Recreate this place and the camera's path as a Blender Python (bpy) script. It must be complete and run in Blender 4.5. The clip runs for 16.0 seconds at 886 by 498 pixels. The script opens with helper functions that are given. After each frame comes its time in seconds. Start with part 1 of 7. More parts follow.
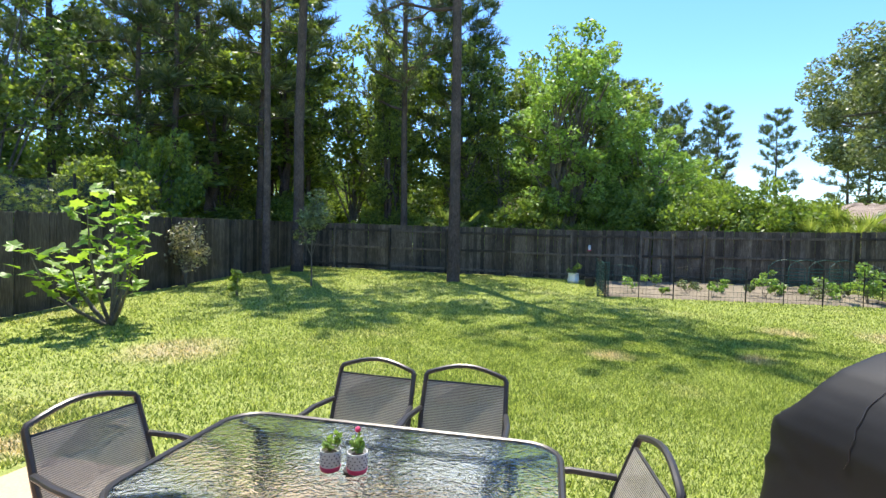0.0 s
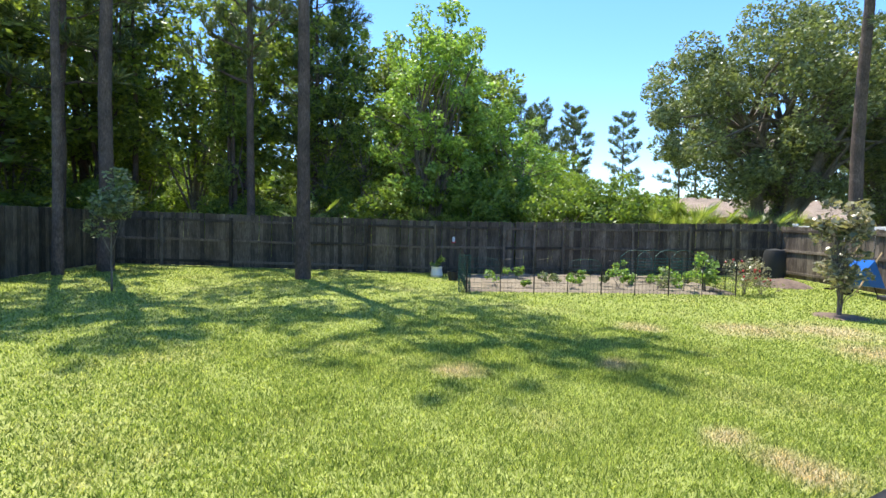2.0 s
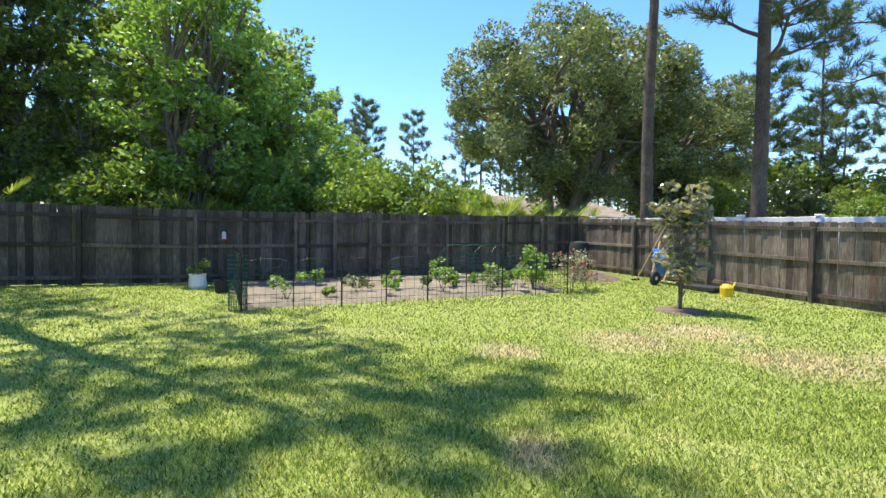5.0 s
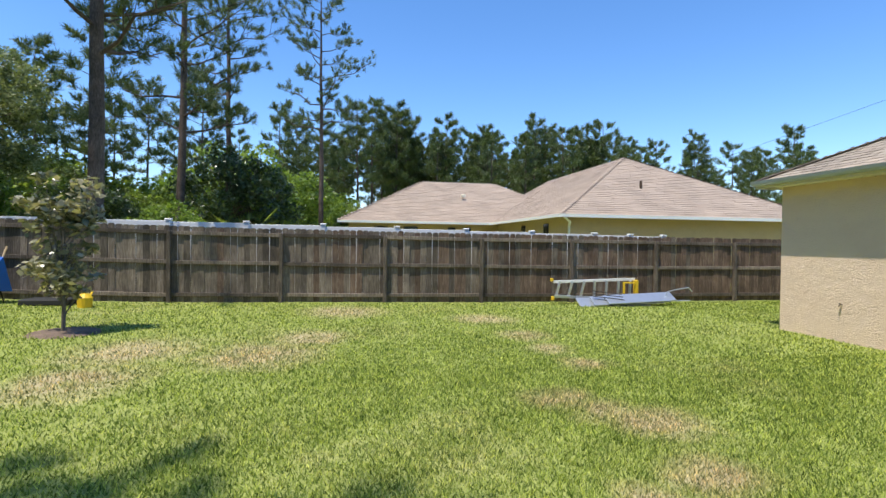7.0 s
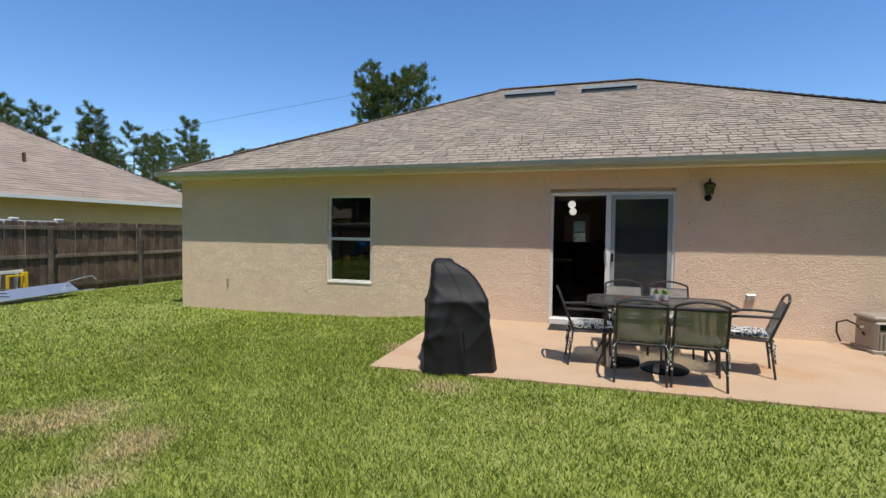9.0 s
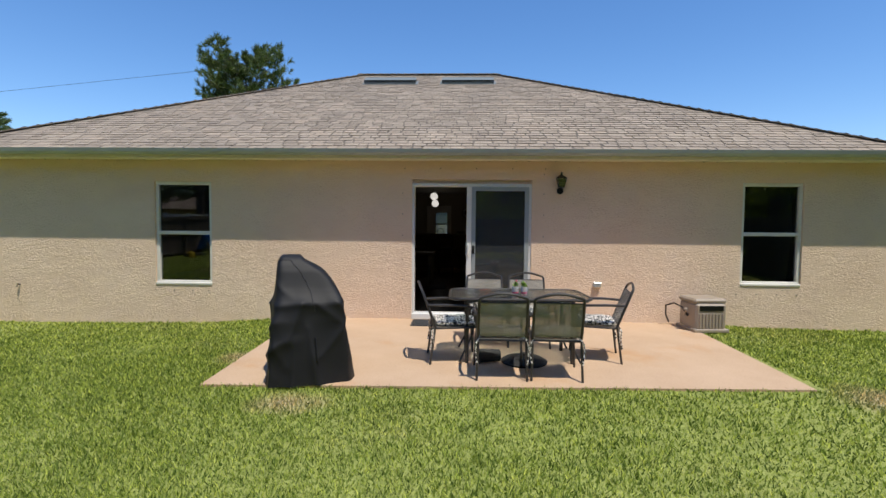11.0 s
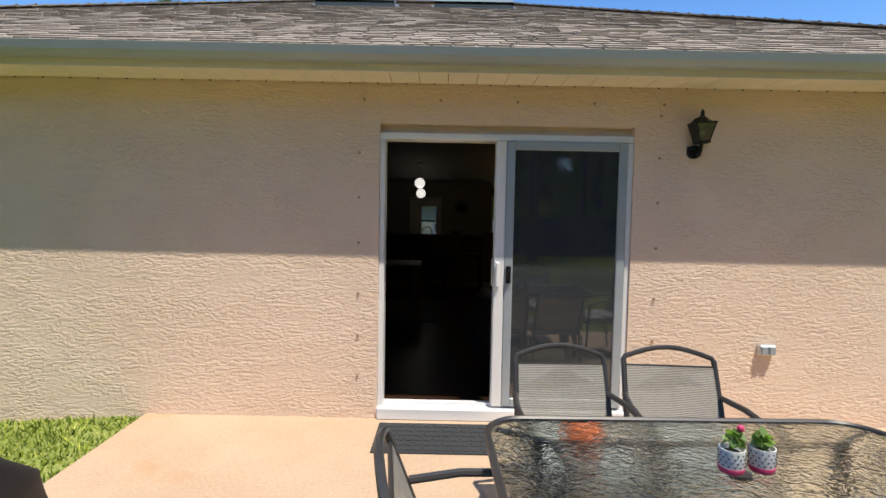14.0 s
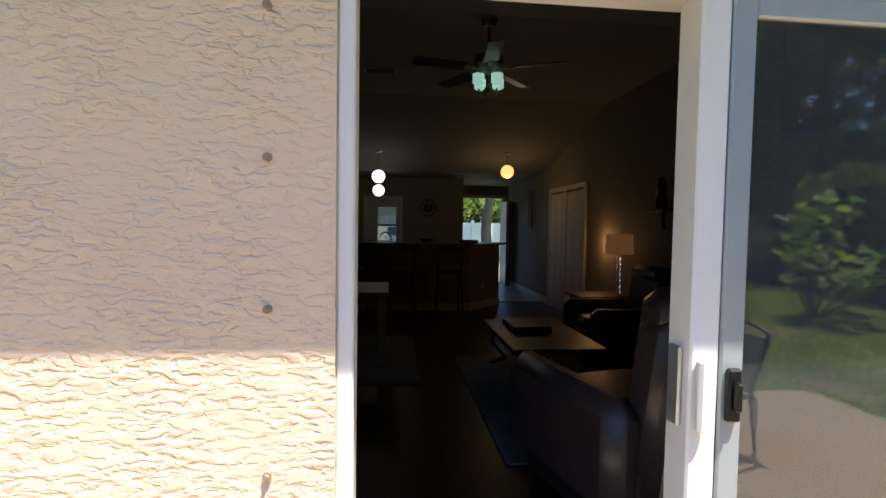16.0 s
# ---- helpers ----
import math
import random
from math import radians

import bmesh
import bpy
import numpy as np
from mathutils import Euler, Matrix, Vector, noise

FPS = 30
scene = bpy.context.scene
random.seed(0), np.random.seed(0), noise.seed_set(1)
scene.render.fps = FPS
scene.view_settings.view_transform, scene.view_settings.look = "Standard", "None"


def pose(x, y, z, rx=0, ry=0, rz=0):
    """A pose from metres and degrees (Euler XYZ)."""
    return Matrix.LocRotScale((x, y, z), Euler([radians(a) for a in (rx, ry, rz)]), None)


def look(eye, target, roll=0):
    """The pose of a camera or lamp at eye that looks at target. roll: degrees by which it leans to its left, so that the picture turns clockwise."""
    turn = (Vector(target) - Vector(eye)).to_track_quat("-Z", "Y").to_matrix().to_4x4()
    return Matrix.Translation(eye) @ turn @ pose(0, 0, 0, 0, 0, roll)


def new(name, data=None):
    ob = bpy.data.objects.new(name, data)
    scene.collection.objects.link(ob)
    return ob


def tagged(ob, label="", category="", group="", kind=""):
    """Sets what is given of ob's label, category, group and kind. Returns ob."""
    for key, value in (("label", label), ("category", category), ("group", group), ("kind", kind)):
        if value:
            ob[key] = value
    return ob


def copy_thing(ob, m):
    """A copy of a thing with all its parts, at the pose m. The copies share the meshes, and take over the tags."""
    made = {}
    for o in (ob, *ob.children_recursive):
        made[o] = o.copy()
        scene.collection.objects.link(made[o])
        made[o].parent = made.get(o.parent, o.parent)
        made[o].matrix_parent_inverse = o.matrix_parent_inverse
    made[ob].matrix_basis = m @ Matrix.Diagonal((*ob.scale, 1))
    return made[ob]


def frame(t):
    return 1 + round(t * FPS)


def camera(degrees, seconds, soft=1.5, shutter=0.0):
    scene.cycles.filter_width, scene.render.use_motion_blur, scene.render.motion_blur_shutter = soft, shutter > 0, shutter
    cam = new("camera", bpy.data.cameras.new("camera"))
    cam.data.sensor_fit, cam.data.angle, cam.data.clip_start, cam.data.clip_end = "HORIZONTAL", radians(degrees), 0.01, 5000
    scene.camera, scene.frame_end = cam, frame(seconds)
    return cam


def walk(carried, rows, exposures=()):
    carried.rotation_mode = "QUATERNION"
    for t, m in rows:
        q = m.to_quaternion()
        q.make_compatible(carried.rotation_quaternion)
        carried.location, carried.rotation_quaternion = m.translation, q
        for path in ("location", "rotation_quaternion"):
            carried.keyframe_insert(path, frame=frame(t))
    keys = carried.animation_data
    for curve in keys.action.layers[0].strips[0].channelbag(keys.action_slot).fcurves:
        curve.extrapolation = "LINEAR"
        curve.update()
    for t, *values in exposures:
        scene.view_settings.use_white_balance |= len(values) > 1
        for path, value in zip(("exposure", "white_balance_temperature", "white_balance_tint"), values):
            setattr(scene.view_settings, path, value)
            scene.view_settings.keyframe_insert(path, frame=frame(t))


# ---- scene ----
cam = camera(83.6, 16.0)
PATH = [
    (0, (-0.65, 0.455, 1.58), (-1.107, 2.401, 1.515), 1.3),
    (0.5, (-0.54, 0.6, 1.56), (-0.805, 2.582, 1.497), 1.4),
    (1, (-0.42, 0.89, 1.54), (-0.503, 2.887, 1.46), 1.3),
    (1.5, (-0.28, 1.36, 1.56), (-0.28, 3.358, 1.481), 1.2),
    (2, (-0.22, 2.06, 1.56), (-0.189, 3.998, 1.477), 1.3),
    (2.5, (-0.08, 2.55, 1.54), (-0.056, 4.548, 1.451), 1.3),
    (3, (0.04, 3.08, 1.52), (0.101, 5.077, 1.42), 1.4),
    (5.5, (0.156, 6.034, 1.293), (1.361, 7.63, 1.256), 0.7),
    (6, (0.043, 6.479, 1.283), (1.655, 7.662, 1.267), 0.5),
    (6.5, (-0.19, 7.113, 1.312), (1.76, 7.555, 1.292), 0.2),
    (7, (-0.335, 7.711, 1.367), (1.633, 7.356, 1.341), 0.7),
    (8, (-0.582, 8.126, 1.407), (0.796, 6.677, 1.362), 0.7),
    (8.5, (-0.654, 8.128, 1.429), (0.338, 6.393, 1.369), 0.7),
    (9, (-0.742, 8.117, 1.455), (-0.135, 6.212, 1.386), 0.7),
    (9.5, (-0.772, 8.155, 1.457), (-0.475, 6.179, 1.387), 0.9),
    (10, (-0.761, 8.139, 1.465), (-0.616, 6.145, 1.39), 0.9),
    (12.3, (-0.614, 6.023, 1.44), (-0.586, 4.027, 1.321), 0.8),
    (12.5, (-0.544, 5.71, 1.433), (-0.537, 3.713, 1.315), 1.0),
    (13, (-0.514, 5.015, 1.44), (-0.515, 3.018, 1.324), 0.9),
    (13.5, (-0.452, 4.277, 1.458), (-0.471, 2.281, 1.34), 1.0),
    (14, (-0.442, 3.603, 1.456), (-0.438, 1.606, 1.351), 1.1),
    (14.5, (-0.289, 2.927, 1.49), (-0.328, 0.93, 1.383), 0.9),
    (15, (-0.2, 2.3, 1.524), (-0.257, 0.303, 1.42), 1.1),
    (15.5, (-0.095, 1.7, 1.483), (-0.258, -0.291, 1.394), 1.1),
    (16, (-0.085, 1.112, 1.486), (-0.297, -0.875, 1.396), 0.9),
]
walk(cam, [(t, look(eye, target, roll)) for t, eye, target, roll in PATH],
     [(0, 1.32), (3, 1.32), (5.5, 1.2), (7, 0.72), (9, 0.25), (12.5, 0.3), (13.5, 0.5), (14.5, 0.74), (15, 0.92), (15.5, 1.15), (16, 1.72)])

# ---- light ----
SUN_DIR = Vector((-0.58, 0.81, 0.0)).normalized()
ELEV = radians(69.2)
to_sun = Vector((SUN_DIR.x * math.cos(ELEV), SUN_DIR.y * math.cos(ELEV), math.sin(ELEV)))
world = bpy.data.worlds.new("sky")
scene.world = world
world.use_nodes = True
wn = world.node_tree
sky = wn.nodes.new("ShaderNodeTexSky")
sky.sky_type, sky.sun_disc, sky.sun_elevation = "NISHITA", False, ELEV
sky.sun_rotation = math.atan2(SUN_DIR.x, SUN_DIR.y)
sky.air_density, sky.dust_density, sky.ozone_density = 1.0, 0.15, 3.0
vivid = wn.nodes.new("ShaderNodeHueSaturation")
vivid.inputs["Saturation"].default_value = 1.2
wn.links.new(sky.outputs[0], vivid.inputs["Color"])
clear = wn.nodes.new("ShaderNodeMix")
clear.data_type, clear.blend_type = "RGBA", "MULTIPLY"
clear.inputs["Factor"].default_value = 1.0
clear.inputs["B"].default_value = (0.92, 0.94, 1.03, 1.0)
wn.links.new(vivid.outputs[0], clear.inputs["A"])
wn.links.new(clear.outputs["Result"], wn.nodes["Background"].inputs[0])
wn.nodes["Background"].inputs[1].default_value = 0.142
sun_data = bpy.data.lights.new("sun", "SUN")
sun_data.energy, sun_data.angle, sun_data.color = 3.75, radians(0.5), (1.0, 0.94, 0.83)
sun = new("sun", sun_data)
sun.matrix_world = look(to_sun * 50, (0, 0, 0))


# ---- materials ----
def nodes_of(name, rough=0.8, metal=0.0, spec=0.5):
    m = bpy.data.materials.new(name)
    m.use_nodes = True
    nt = m.node_tree
    p = nt.nodes["Principled BSDF"]
    p.inputs["Roughness"].default_value = rough
    p.inputs["Metallic"].default_value = metal
    p.inputs["Specular IOR Level"].default_value = spec
    return m, nt, p


def rgb(c):
    return (*c, 1.0)


def coords(nt, scale=(1, 1, 1), space="Object"):
    tc = nt.nodes.new("ShaderNodeTexCoord")
    mp = nt.nodes.new("ShaderNodeMapping")
    mp.inputs["Scale"].default_value = scale
    if space == "World":
        geo = nt.nodes.new("ShaderNodeNewGeometry")
        nt.links.new(geo.outputs["Position"], mp.inputs["Vector"])
    else:
        nt.links.new(tc.outputs[space], mp.inputs["Vector"])
    return mp.outputs["Vector"]


def tex_noise(nt, vec, scale, detail=4.0, rough=0.6, dist=0.0):
    n = nt.nodes.new("ShaderNodeTexNoise")
    n.inputs["Scale"].default_value, n.inputs["Detail"].default_value = scale, detail
    n.inputs["Roughness"].default_value, n.inputs["Distortion"].default_value = rough, dist
    nt.links.new(vec, n.inputs["Vector"])
    return n.outputs["Fac"]


def ramp(nt, fac, stops):
    r = nt.nodes.new("ShaderNodeValToRGB")
    el = r.color_ramp.elements
    el[0].position, el[0].color = stops[0][0], rgb(stops[0][1])
    el[1].position, el[1].color = stops[-1][0], rgb(stops[-1][1])
    for pos, c in stops[1:-1]:
        e = el.new(pos)
        e.color = rgb(c)
    nt.links.new(fac, r.inputs["Fac"])
    return r.outputs["Color"]


def blend(nt, fac, a, b, mode="MIX"):
    mx = nt.nodes.new("ShaderNodeMix")
    mx.data_type, mx.blend_type = "RGBA", mode
    for sock, v in ((mx.inputs["Factor"], fac), (mx.inputs["A"], a), (mx.inputs["B"], b)):
        if isinstance(v, bpy.types.NodeSocket):
            nt.links.new(v, sock)
        elif isinstance(v, (int, float)):
            sock.default_value = v
        else:
            sock.default_value = rgb(v)
    return mx.outputs["Result"]


def relief(nt, p, height, strength=0.3, dist=0.01):
    b = nt.nodes.new("ShaderNodeBump")
    b.inputs["Strength"].default_value, b.inputs["Distance"].default_value = strength, dist
    nt.links.new(height, b.inputs["Height"])
    nt.links.new(b.outputs["Normal"], p.inputs["Normal"])


def plain(name, c, rough=0.6, metal=0.0, vary=0.12, scale=9.0, bump=0.0, bscale=60.0, spec=0.5):
    m, nt, p = nodes_of(name, rough, metal, spec)
    v = coords(nt)
    n1, n2 = tex_noise(nt, v, scale, 5), tex_noise(nt, v, scale * 0.18, 3)
    lo, hi = tuple(x * (1 - vary) for x in c), tuple(min(1.0, x * (1 + vary)) for x in c)
    col = blend(nt, 0.5, ramp(nt, n1, [(0.3, lo), (0.7, hi)]), ramp(nt, n2, [(0.35, lo), (0.65, hi)]))
    nt.links.new(col, p.inputs["Base Color"])
    if bump:
        relief(nt, p, tex_noise(nt, v, bscale, 3), bump, 0.004)
    return m


def leafy(name, dark, mid, light, through_it=0.35, rough=0.45):
    m, nt, p = nodes_of(name, rough)
    geo = nt.nodes.new("ShaderNodeNewGeometry")
    col = ramp(nt, geo.outputs["Random Per Island"], [(0.0, dark), (0.5, mid), (1.0, light)])
    big = tex_noise(nt, coords(nt), 0.9, 2)
    col = blend(nt, ramp(nt, big, [(0.35, (0, 0, 0)), (0.65, (0.5, 0.5, 0.5))]), col, light)
    nt.links.new(col, p.inputs["Base Color"])
    tr = nt.nodes.new("ShaderNodeBsdfTranslucent")
    nt.links.new(blend(nt, 1.0, col, (1.75, 1.75, 0.75), "MULTIPLY"), tr.inputs["Color"])
    ms = nt.nodes.new("ShaderNodeMixShader")
    ms.inputs[0].default_value = through_it
    nt.links.new(p.outputs[0], ms.inputs[1])
    nt.links.new(tr.outputs[0], ms.inputs[2])
    nt.links.new(ms.outputs[0], nt.nodes["Material Output"].inputs["Surface"])
    return m


def woody(name, a, b, c, grain=(9, 9, 0.7), rough=0.85, bump=0.35, rand=0.5):
    m, nt, p = nodes_of(name, rough, spec=0.25)
    oi = nt.nodes.new("ShaderNodeObjectInfo")
    v = coords(nt, grain, "World")
    n1 = tex_noise(nt, v, 6, 6, 0.65, 0.4)
    col = ramp(nt, n1, [(0.25, a), (0.5, b), (0.78, c)])
    rnd = ramp(nt, oi.outputs["Random"], [(0.0, (1 - rand * 0.7,) * 3), (1.0, (1 + rand * 0.25,) * 3)])
    col = blend(nt, 1.0, col, rnd, "MULTIPLY")
    stain = ramp(nt, tex_noise(nt, coords(nt, (1, 1, 1), "World"), 1.7, 4), [(0.35, (0.62, 0.6, 0.58)), (0.65, (1.08, 1.05, 1.0))])
    col = blend(nt, 1.0, col, stain, "MULTIPLY")
    nt.links.new(col, p.inputs["Base Color"])
    relief(nt, p, n1, bump, 0.006)
    return m


def stucco_material():
    m, nt, p = nodes_of("stucco", 0.92, spec=0.2)
    v = coords(nt, (1, 1, 2.3), "World")
    vo = nt.nodes.new("ShaderNodeTexNoise")
    vo.inputs["Scale"].default_value, vo.inputs["Detail"].default_value, vo.inputs["Distortion"].default_value = 24, 3, 0.5
    nt.links.new(v, vo.inputs["Vector"])
    plate = ramp(nt, vo.outputs["Fac"], [(0.40, (0, 0, 0)), (0.50, (0.75, 0.75, 0.75)), (0.60, (1, 1, 1))])
    fine = tex_noise(nt, v, 90, 3)
    h = blend(nt, 0.22, plate, fine)
    patch = ramp(nt, tex_noise(nt, coords(nt, (1, 1, 1.4), "World"), 3.2, 3), [(0.38, (0.25, 0.25, 0.25)), (0.62, (1, 1, 1))])
    h = blend(nt, 1.0, h, patch, "MULTIPLY")
    relief(nt, p, h, 0.75, 0.010)
    big = tex_noise(nt, coords(nt, (0.5, 0.5, 0.8), "World"), 1.4, 5)
    col = ramp(nt, big, [(0.3, (0.73, 0.55, 0.41)), (0.7, (0.80, 0.625, 0.47))])
    nt.links.new(col, p.inputs["Base Color"])
    return m


DRY_SPOTS = [(9.1, 5.2, 0.75), (7.3, 5.0, 0.50), (5.4, 4.9, 0.40), (4.1, 5.8, 0.40), (3.7, 5.5, 0.40), (6.3, 8.9, 0.90), (6.7, 10.6, 0.90), (7.4, 8.3, 0.70), (5.3, 10.5, 0.80), (10.3, 7.9, 1.00), (3.4, 10.7, 0.50), (3.4, 5.2, 0.45), (2.4, 5.5, 0.35), (2.2, 6.0, 0.30), (0.1, 7.8, 0.35), (2.1, 8.2, 0.35), (1.7, 2.4, 0.25), (0.7, 3.6, 0.30), (6.3, 5.0, 0.40), (-5.6, 6.1, 0.80), (-4.4, 3.2, 0.40)]


def grass_colour(nt):
    v = coords(nt, (1, 1, 0.2), "World")
    a = tex_noise(nt, v, 0.45, 5, 0.6)
    b = tex_noise(nt, v, 3.2, 5, 0.7)
    c = tex_noise(nt, v, 45, 3)
    green = ramp(nt, b, [(0.28, (0.20, 0.29, 0.045)), (0.5, (0.335, 0.425, 0.075)), (0.75, (0.48, 0.56, 0.13))])
    green = blend(nt, 0.45, green, ramp(nt, c, [(0.3, (0.12, 0.18, 0.03)), (0.7, (0.62, 0.67, 0.20))]))
    dry = ramp(nt, c, [(0.3, (0.46, 0.38, 0.19)), (0.7, (0.72, 0.61, 0.38))])
    # worn patches of dry grass, with ragged edges
    wob = nt.nodes.new("ShaderNodeTexNoise")
    wob.inputs["Scale"].default_value, wob.inputs["Detail"].default_value = 1.6, 5
    nt.links.new(v, wob.inputs["Vector"])
    bent = blend(nt, 0.55, v, wob.outputs["Color"], "ADD")
    worn = None
    for px, py, pr in DRY_SPOTS:
        away = nt.nodes.new("ShaderNodeVectorMath")
        away.operation = "DISTANCE"
        nt.links.new(bent, away.inputs[0])
        away.inputs[1].default_value = (px + 0.27, py + 0.27, 0.27)
        spot = nt.nodes.new("ShaderNodeMapRange")
        spot.inputs["From Min"].default_value, spot.inputs["From Max"].default_value = pr * 1.15, pr * 0.35
        nt.links.new(away.outputs["Value"], spot.inputs["Value"])
        if worn is None:
            worn = spot.outputs[0]
        else:
            mx = nt.nodes.new("ShaderNodeMath")
            mx.operation = "MAXIMUM"
            nt.links.new(worn, mx.inputs[0])
            nt.links.new(spot.outputs[0], mx.inputs[1])
            worn = mx.outputs[0]
    amount = ramp(nt, a, [(0.52, (0.03, 0.03, 0.03)), (0.72, (0.6, 0.6, 0.6))])
    patch = ramp(nt, b, [(0.40, (0.15, 0.15, 0.15)), (0.68, (1, 1, 1))])
    base = blend(nt, blend(nt, 1.0, amount, patch, "MULTIPLY"), green, dry)
    speck = ramp(nt, b, [(0.30, (0.35, 0.35, 0.35)), (0.55, (1, 1, 1))])
    return blend(nt, blend(nt, 1.0, worn, speck, "MULTIPLY"), base, dry), c


def ground_material():
    m, nt, p = nodes_of("lawn_ground", 0.95, spec=0.15)
    col, c = grass_colour(nt)
    col = blend(nt, 0.35, col, (0.16, 0.13, 0.07))
    nt.links.new(col, p.inputs["Base Color"])
    relief(nt, p, c, 0.8, 0.03)
    return m


def blade_material():
    m, nt, p = nodes_of("grass_blades", 0.6, spec=0.22)
    col, c = grass_colour(nt)
    geo = nt.nodes.new("ShaderNodeNewGeometry")
    tint = ramp(nt, geo.outputs["Random Per Island"], [(0.0, (0.18, 0.26, 0.16)), (0.4, (0.64, 0.72, 0.56)), (0.8, (1.3, 1.25, 1.1)), (1.0, (2.1, 1.85, 1.6))])
    col = blend(nt, 1.0, col, tint, "MULTIPLY")
    nt.links.new(col, p.inputs["Base Color"])
    tr = nt.nodes.new("ShaderNodeBsdfTranslucent")
    nt.links.new(col, tr.inputs["Color"])
    ms = nt.nodes.new("ShaderNodeMixShader")
    ms.inputs[0].default_value = 0.5
    nt.links.new(p.outputs[0], ms.inputs[1])
    nt.links.new(tr.outputs[0], ms.inputs[2])
    nt.links.new(ms.outputs[0], nt.nodes["Material Output"].inputs["Surface"])
    return m


def concrete_material():
    m, nt, p = nodes_of("patio_concrete", 0.8, spec=0.3)
    v = coords(nt, (1, 1, 1), "World")
    n1, n2, n3 = tex_noise(nt, v, 1.3, 6), tex_noise(nt, v, 55, 4), tex_noise(nt, v, 0.9, 4)
    col = blend(nt, 0.35, ramp(nt, n1, [(0.3, (0.48, 0.32, 0.195)), (0.7, (0.60, 0.425, 0.28))]), ramp(nt, n2, [(0.3, (0.36, 0.25, 0.165)), (0.7, (0.62, 0.46, 0.33))]))
    rust = ramp(nt, n3, [(0.56, (0, 0, 0)), (0.72, (0.6, 0.6, 0.6))])
    nt.links.new(blend(nt, rust, col, (0.50, 0.25, 0.09)), p.inputs["Base Color"])
    relief(nt, p, n2, 0.25, 0.004)
    return m


def glass_material(name, colour=(1, 1, 1), rough=0.0, bump=0.0):
    m, nt, p = nodes_of(name, rough)
    p.inputs["Base Color"].default_value = rgb(colour)
    p.inputs["Transmission Weight"].default_value = 1.0
    p.inputs["IOR"].default_value = 1.45
    if bump:
        relief(nt, p, tex_noise(nt, coords(nt, (1, 1, 1)), 38, 2, 0.5, 0.5), bump, 0.006)
    return m


def pane_material(name, tint, mirror=0.12, rough=0.0, haze=0.0):
    m = bpy.data.materials.new(name)
    m.use_nodes = True
    nt = m.node_tree
    nt.nodes.remove(nt.nodes["Principled BSDF"])
    tr, gl, ms, fr = (nt.nodes.new(k) for k in ("ShaderNodeBsdfTransparent", "ShaderNodeBsdfGlossy", "ShaderNodeMixShader", "ShaderNodeFresnel"))
    tr.inputs[0].default_value = rgb(tint)
    gl.inputs["Roughness"].default_value = rough
    fr.inputs["IOR"].default_value = 1.0 + mirror * 6
    nt.links.new(fr.outputs[0], ms.inputs[0])
    nt.links.new(tr.outputs[0], ms.inputs[1])
    nt.links.new(gl.outputs[0], ms.inputs[2])
    out = ms.outputs[0]
    if haze:
        df, mx = nt.nodes.new("ShaderNodeBsdfDiffuse"), nt.nodes.new("ShaderNodeMixShader")
        df.inputs["Color"].default_value = rgb((0.30, 0.33, 0.36))
        mx.inputs[0].default_value = haze
        nt.links.new(out, mx.inputs[1])
        nt.links.new(df.outputs[0], mx.inputs[2])
        out = mx.outputs[0]
    nt.links.new(out, nt.nodes["Material Output"].inputs["Surface"])
    return m


def sling_material(name, c, see=0.25):
    m, nt, p = nodes_of(name, 0.6)
    v = coords(nt)
    w = nt.nodes.new("ShaderNodeTexWave")
    w.wave_type, w.bands_direction = "BANDS", "Z"
    w.inputs["Scale"].default_value, w.inputs["Distortion"].default_value, w.inputs["Detail"].default_value = 38, 0.6, 1
    nt.links.new(v, w.inputs["Vector"])
    col = ramp(nt, w.outputs["Fac"], [(0.2, tuple(x * 0.55 for x in c)), (0.8, tuple(x * 1.15 for x in c))])
    nt.links.new(col, p.inputs["Base Color"])
    tr, ms = nt.nodes.new("ShaderNodeBsdfTransparent"), nt.nodes.new("ShaderNodeMixShader")
    nt.links.new(ramp(nt, w.outputs["Fac"], [(0.0, (see * 2,) * 3), (0.6, (see * 0.5,) * 3)]), ms.inputs[0])
    nt.links.new(p.outputs[0], ms.inputs[1])
    nt.links.new(tr.outputs[0], ms.inputs[2])
    nt.links.new(ms.outputs[0], nt.nodes["Material Output"].inputs["Surface"])
    return m


def cushion_material():
    m, nt, p = nodes_of("cushion_print", 0.9, spec=0.2)
    v = nt.nodes.new("ShaderNodeTexVoronoi")
    v.feature = "F1"
    v.inputs["Scale"].default_value = 48
    nt.links.new(coords(nt), v.inputs["Vector"])
    col = ramp(nt, v.outputs["Distance"], [(0.0, (0.03, 0.03, 0.03)), (0.16, (0.03, 0.03, 0.03)), (0.24, (0.78, 0.74, 0.68)), (0.50, (0.78, 0.74, 0.68)), (0.56, (0.03, 0.03, 0.03))])
    nt.links.new(col, p.inputs["Base Color"])
    return m


def glow_material(name, c, strength):
    m, nt, p = nodes_of(name, 0.5)
    p.inputs["Base Color"].default_value = rgb(c)
    p.inputs["Emission Color"].default_value = rgb(c)
    p.inputs["Emission Strength"].default_value = strength
    return m


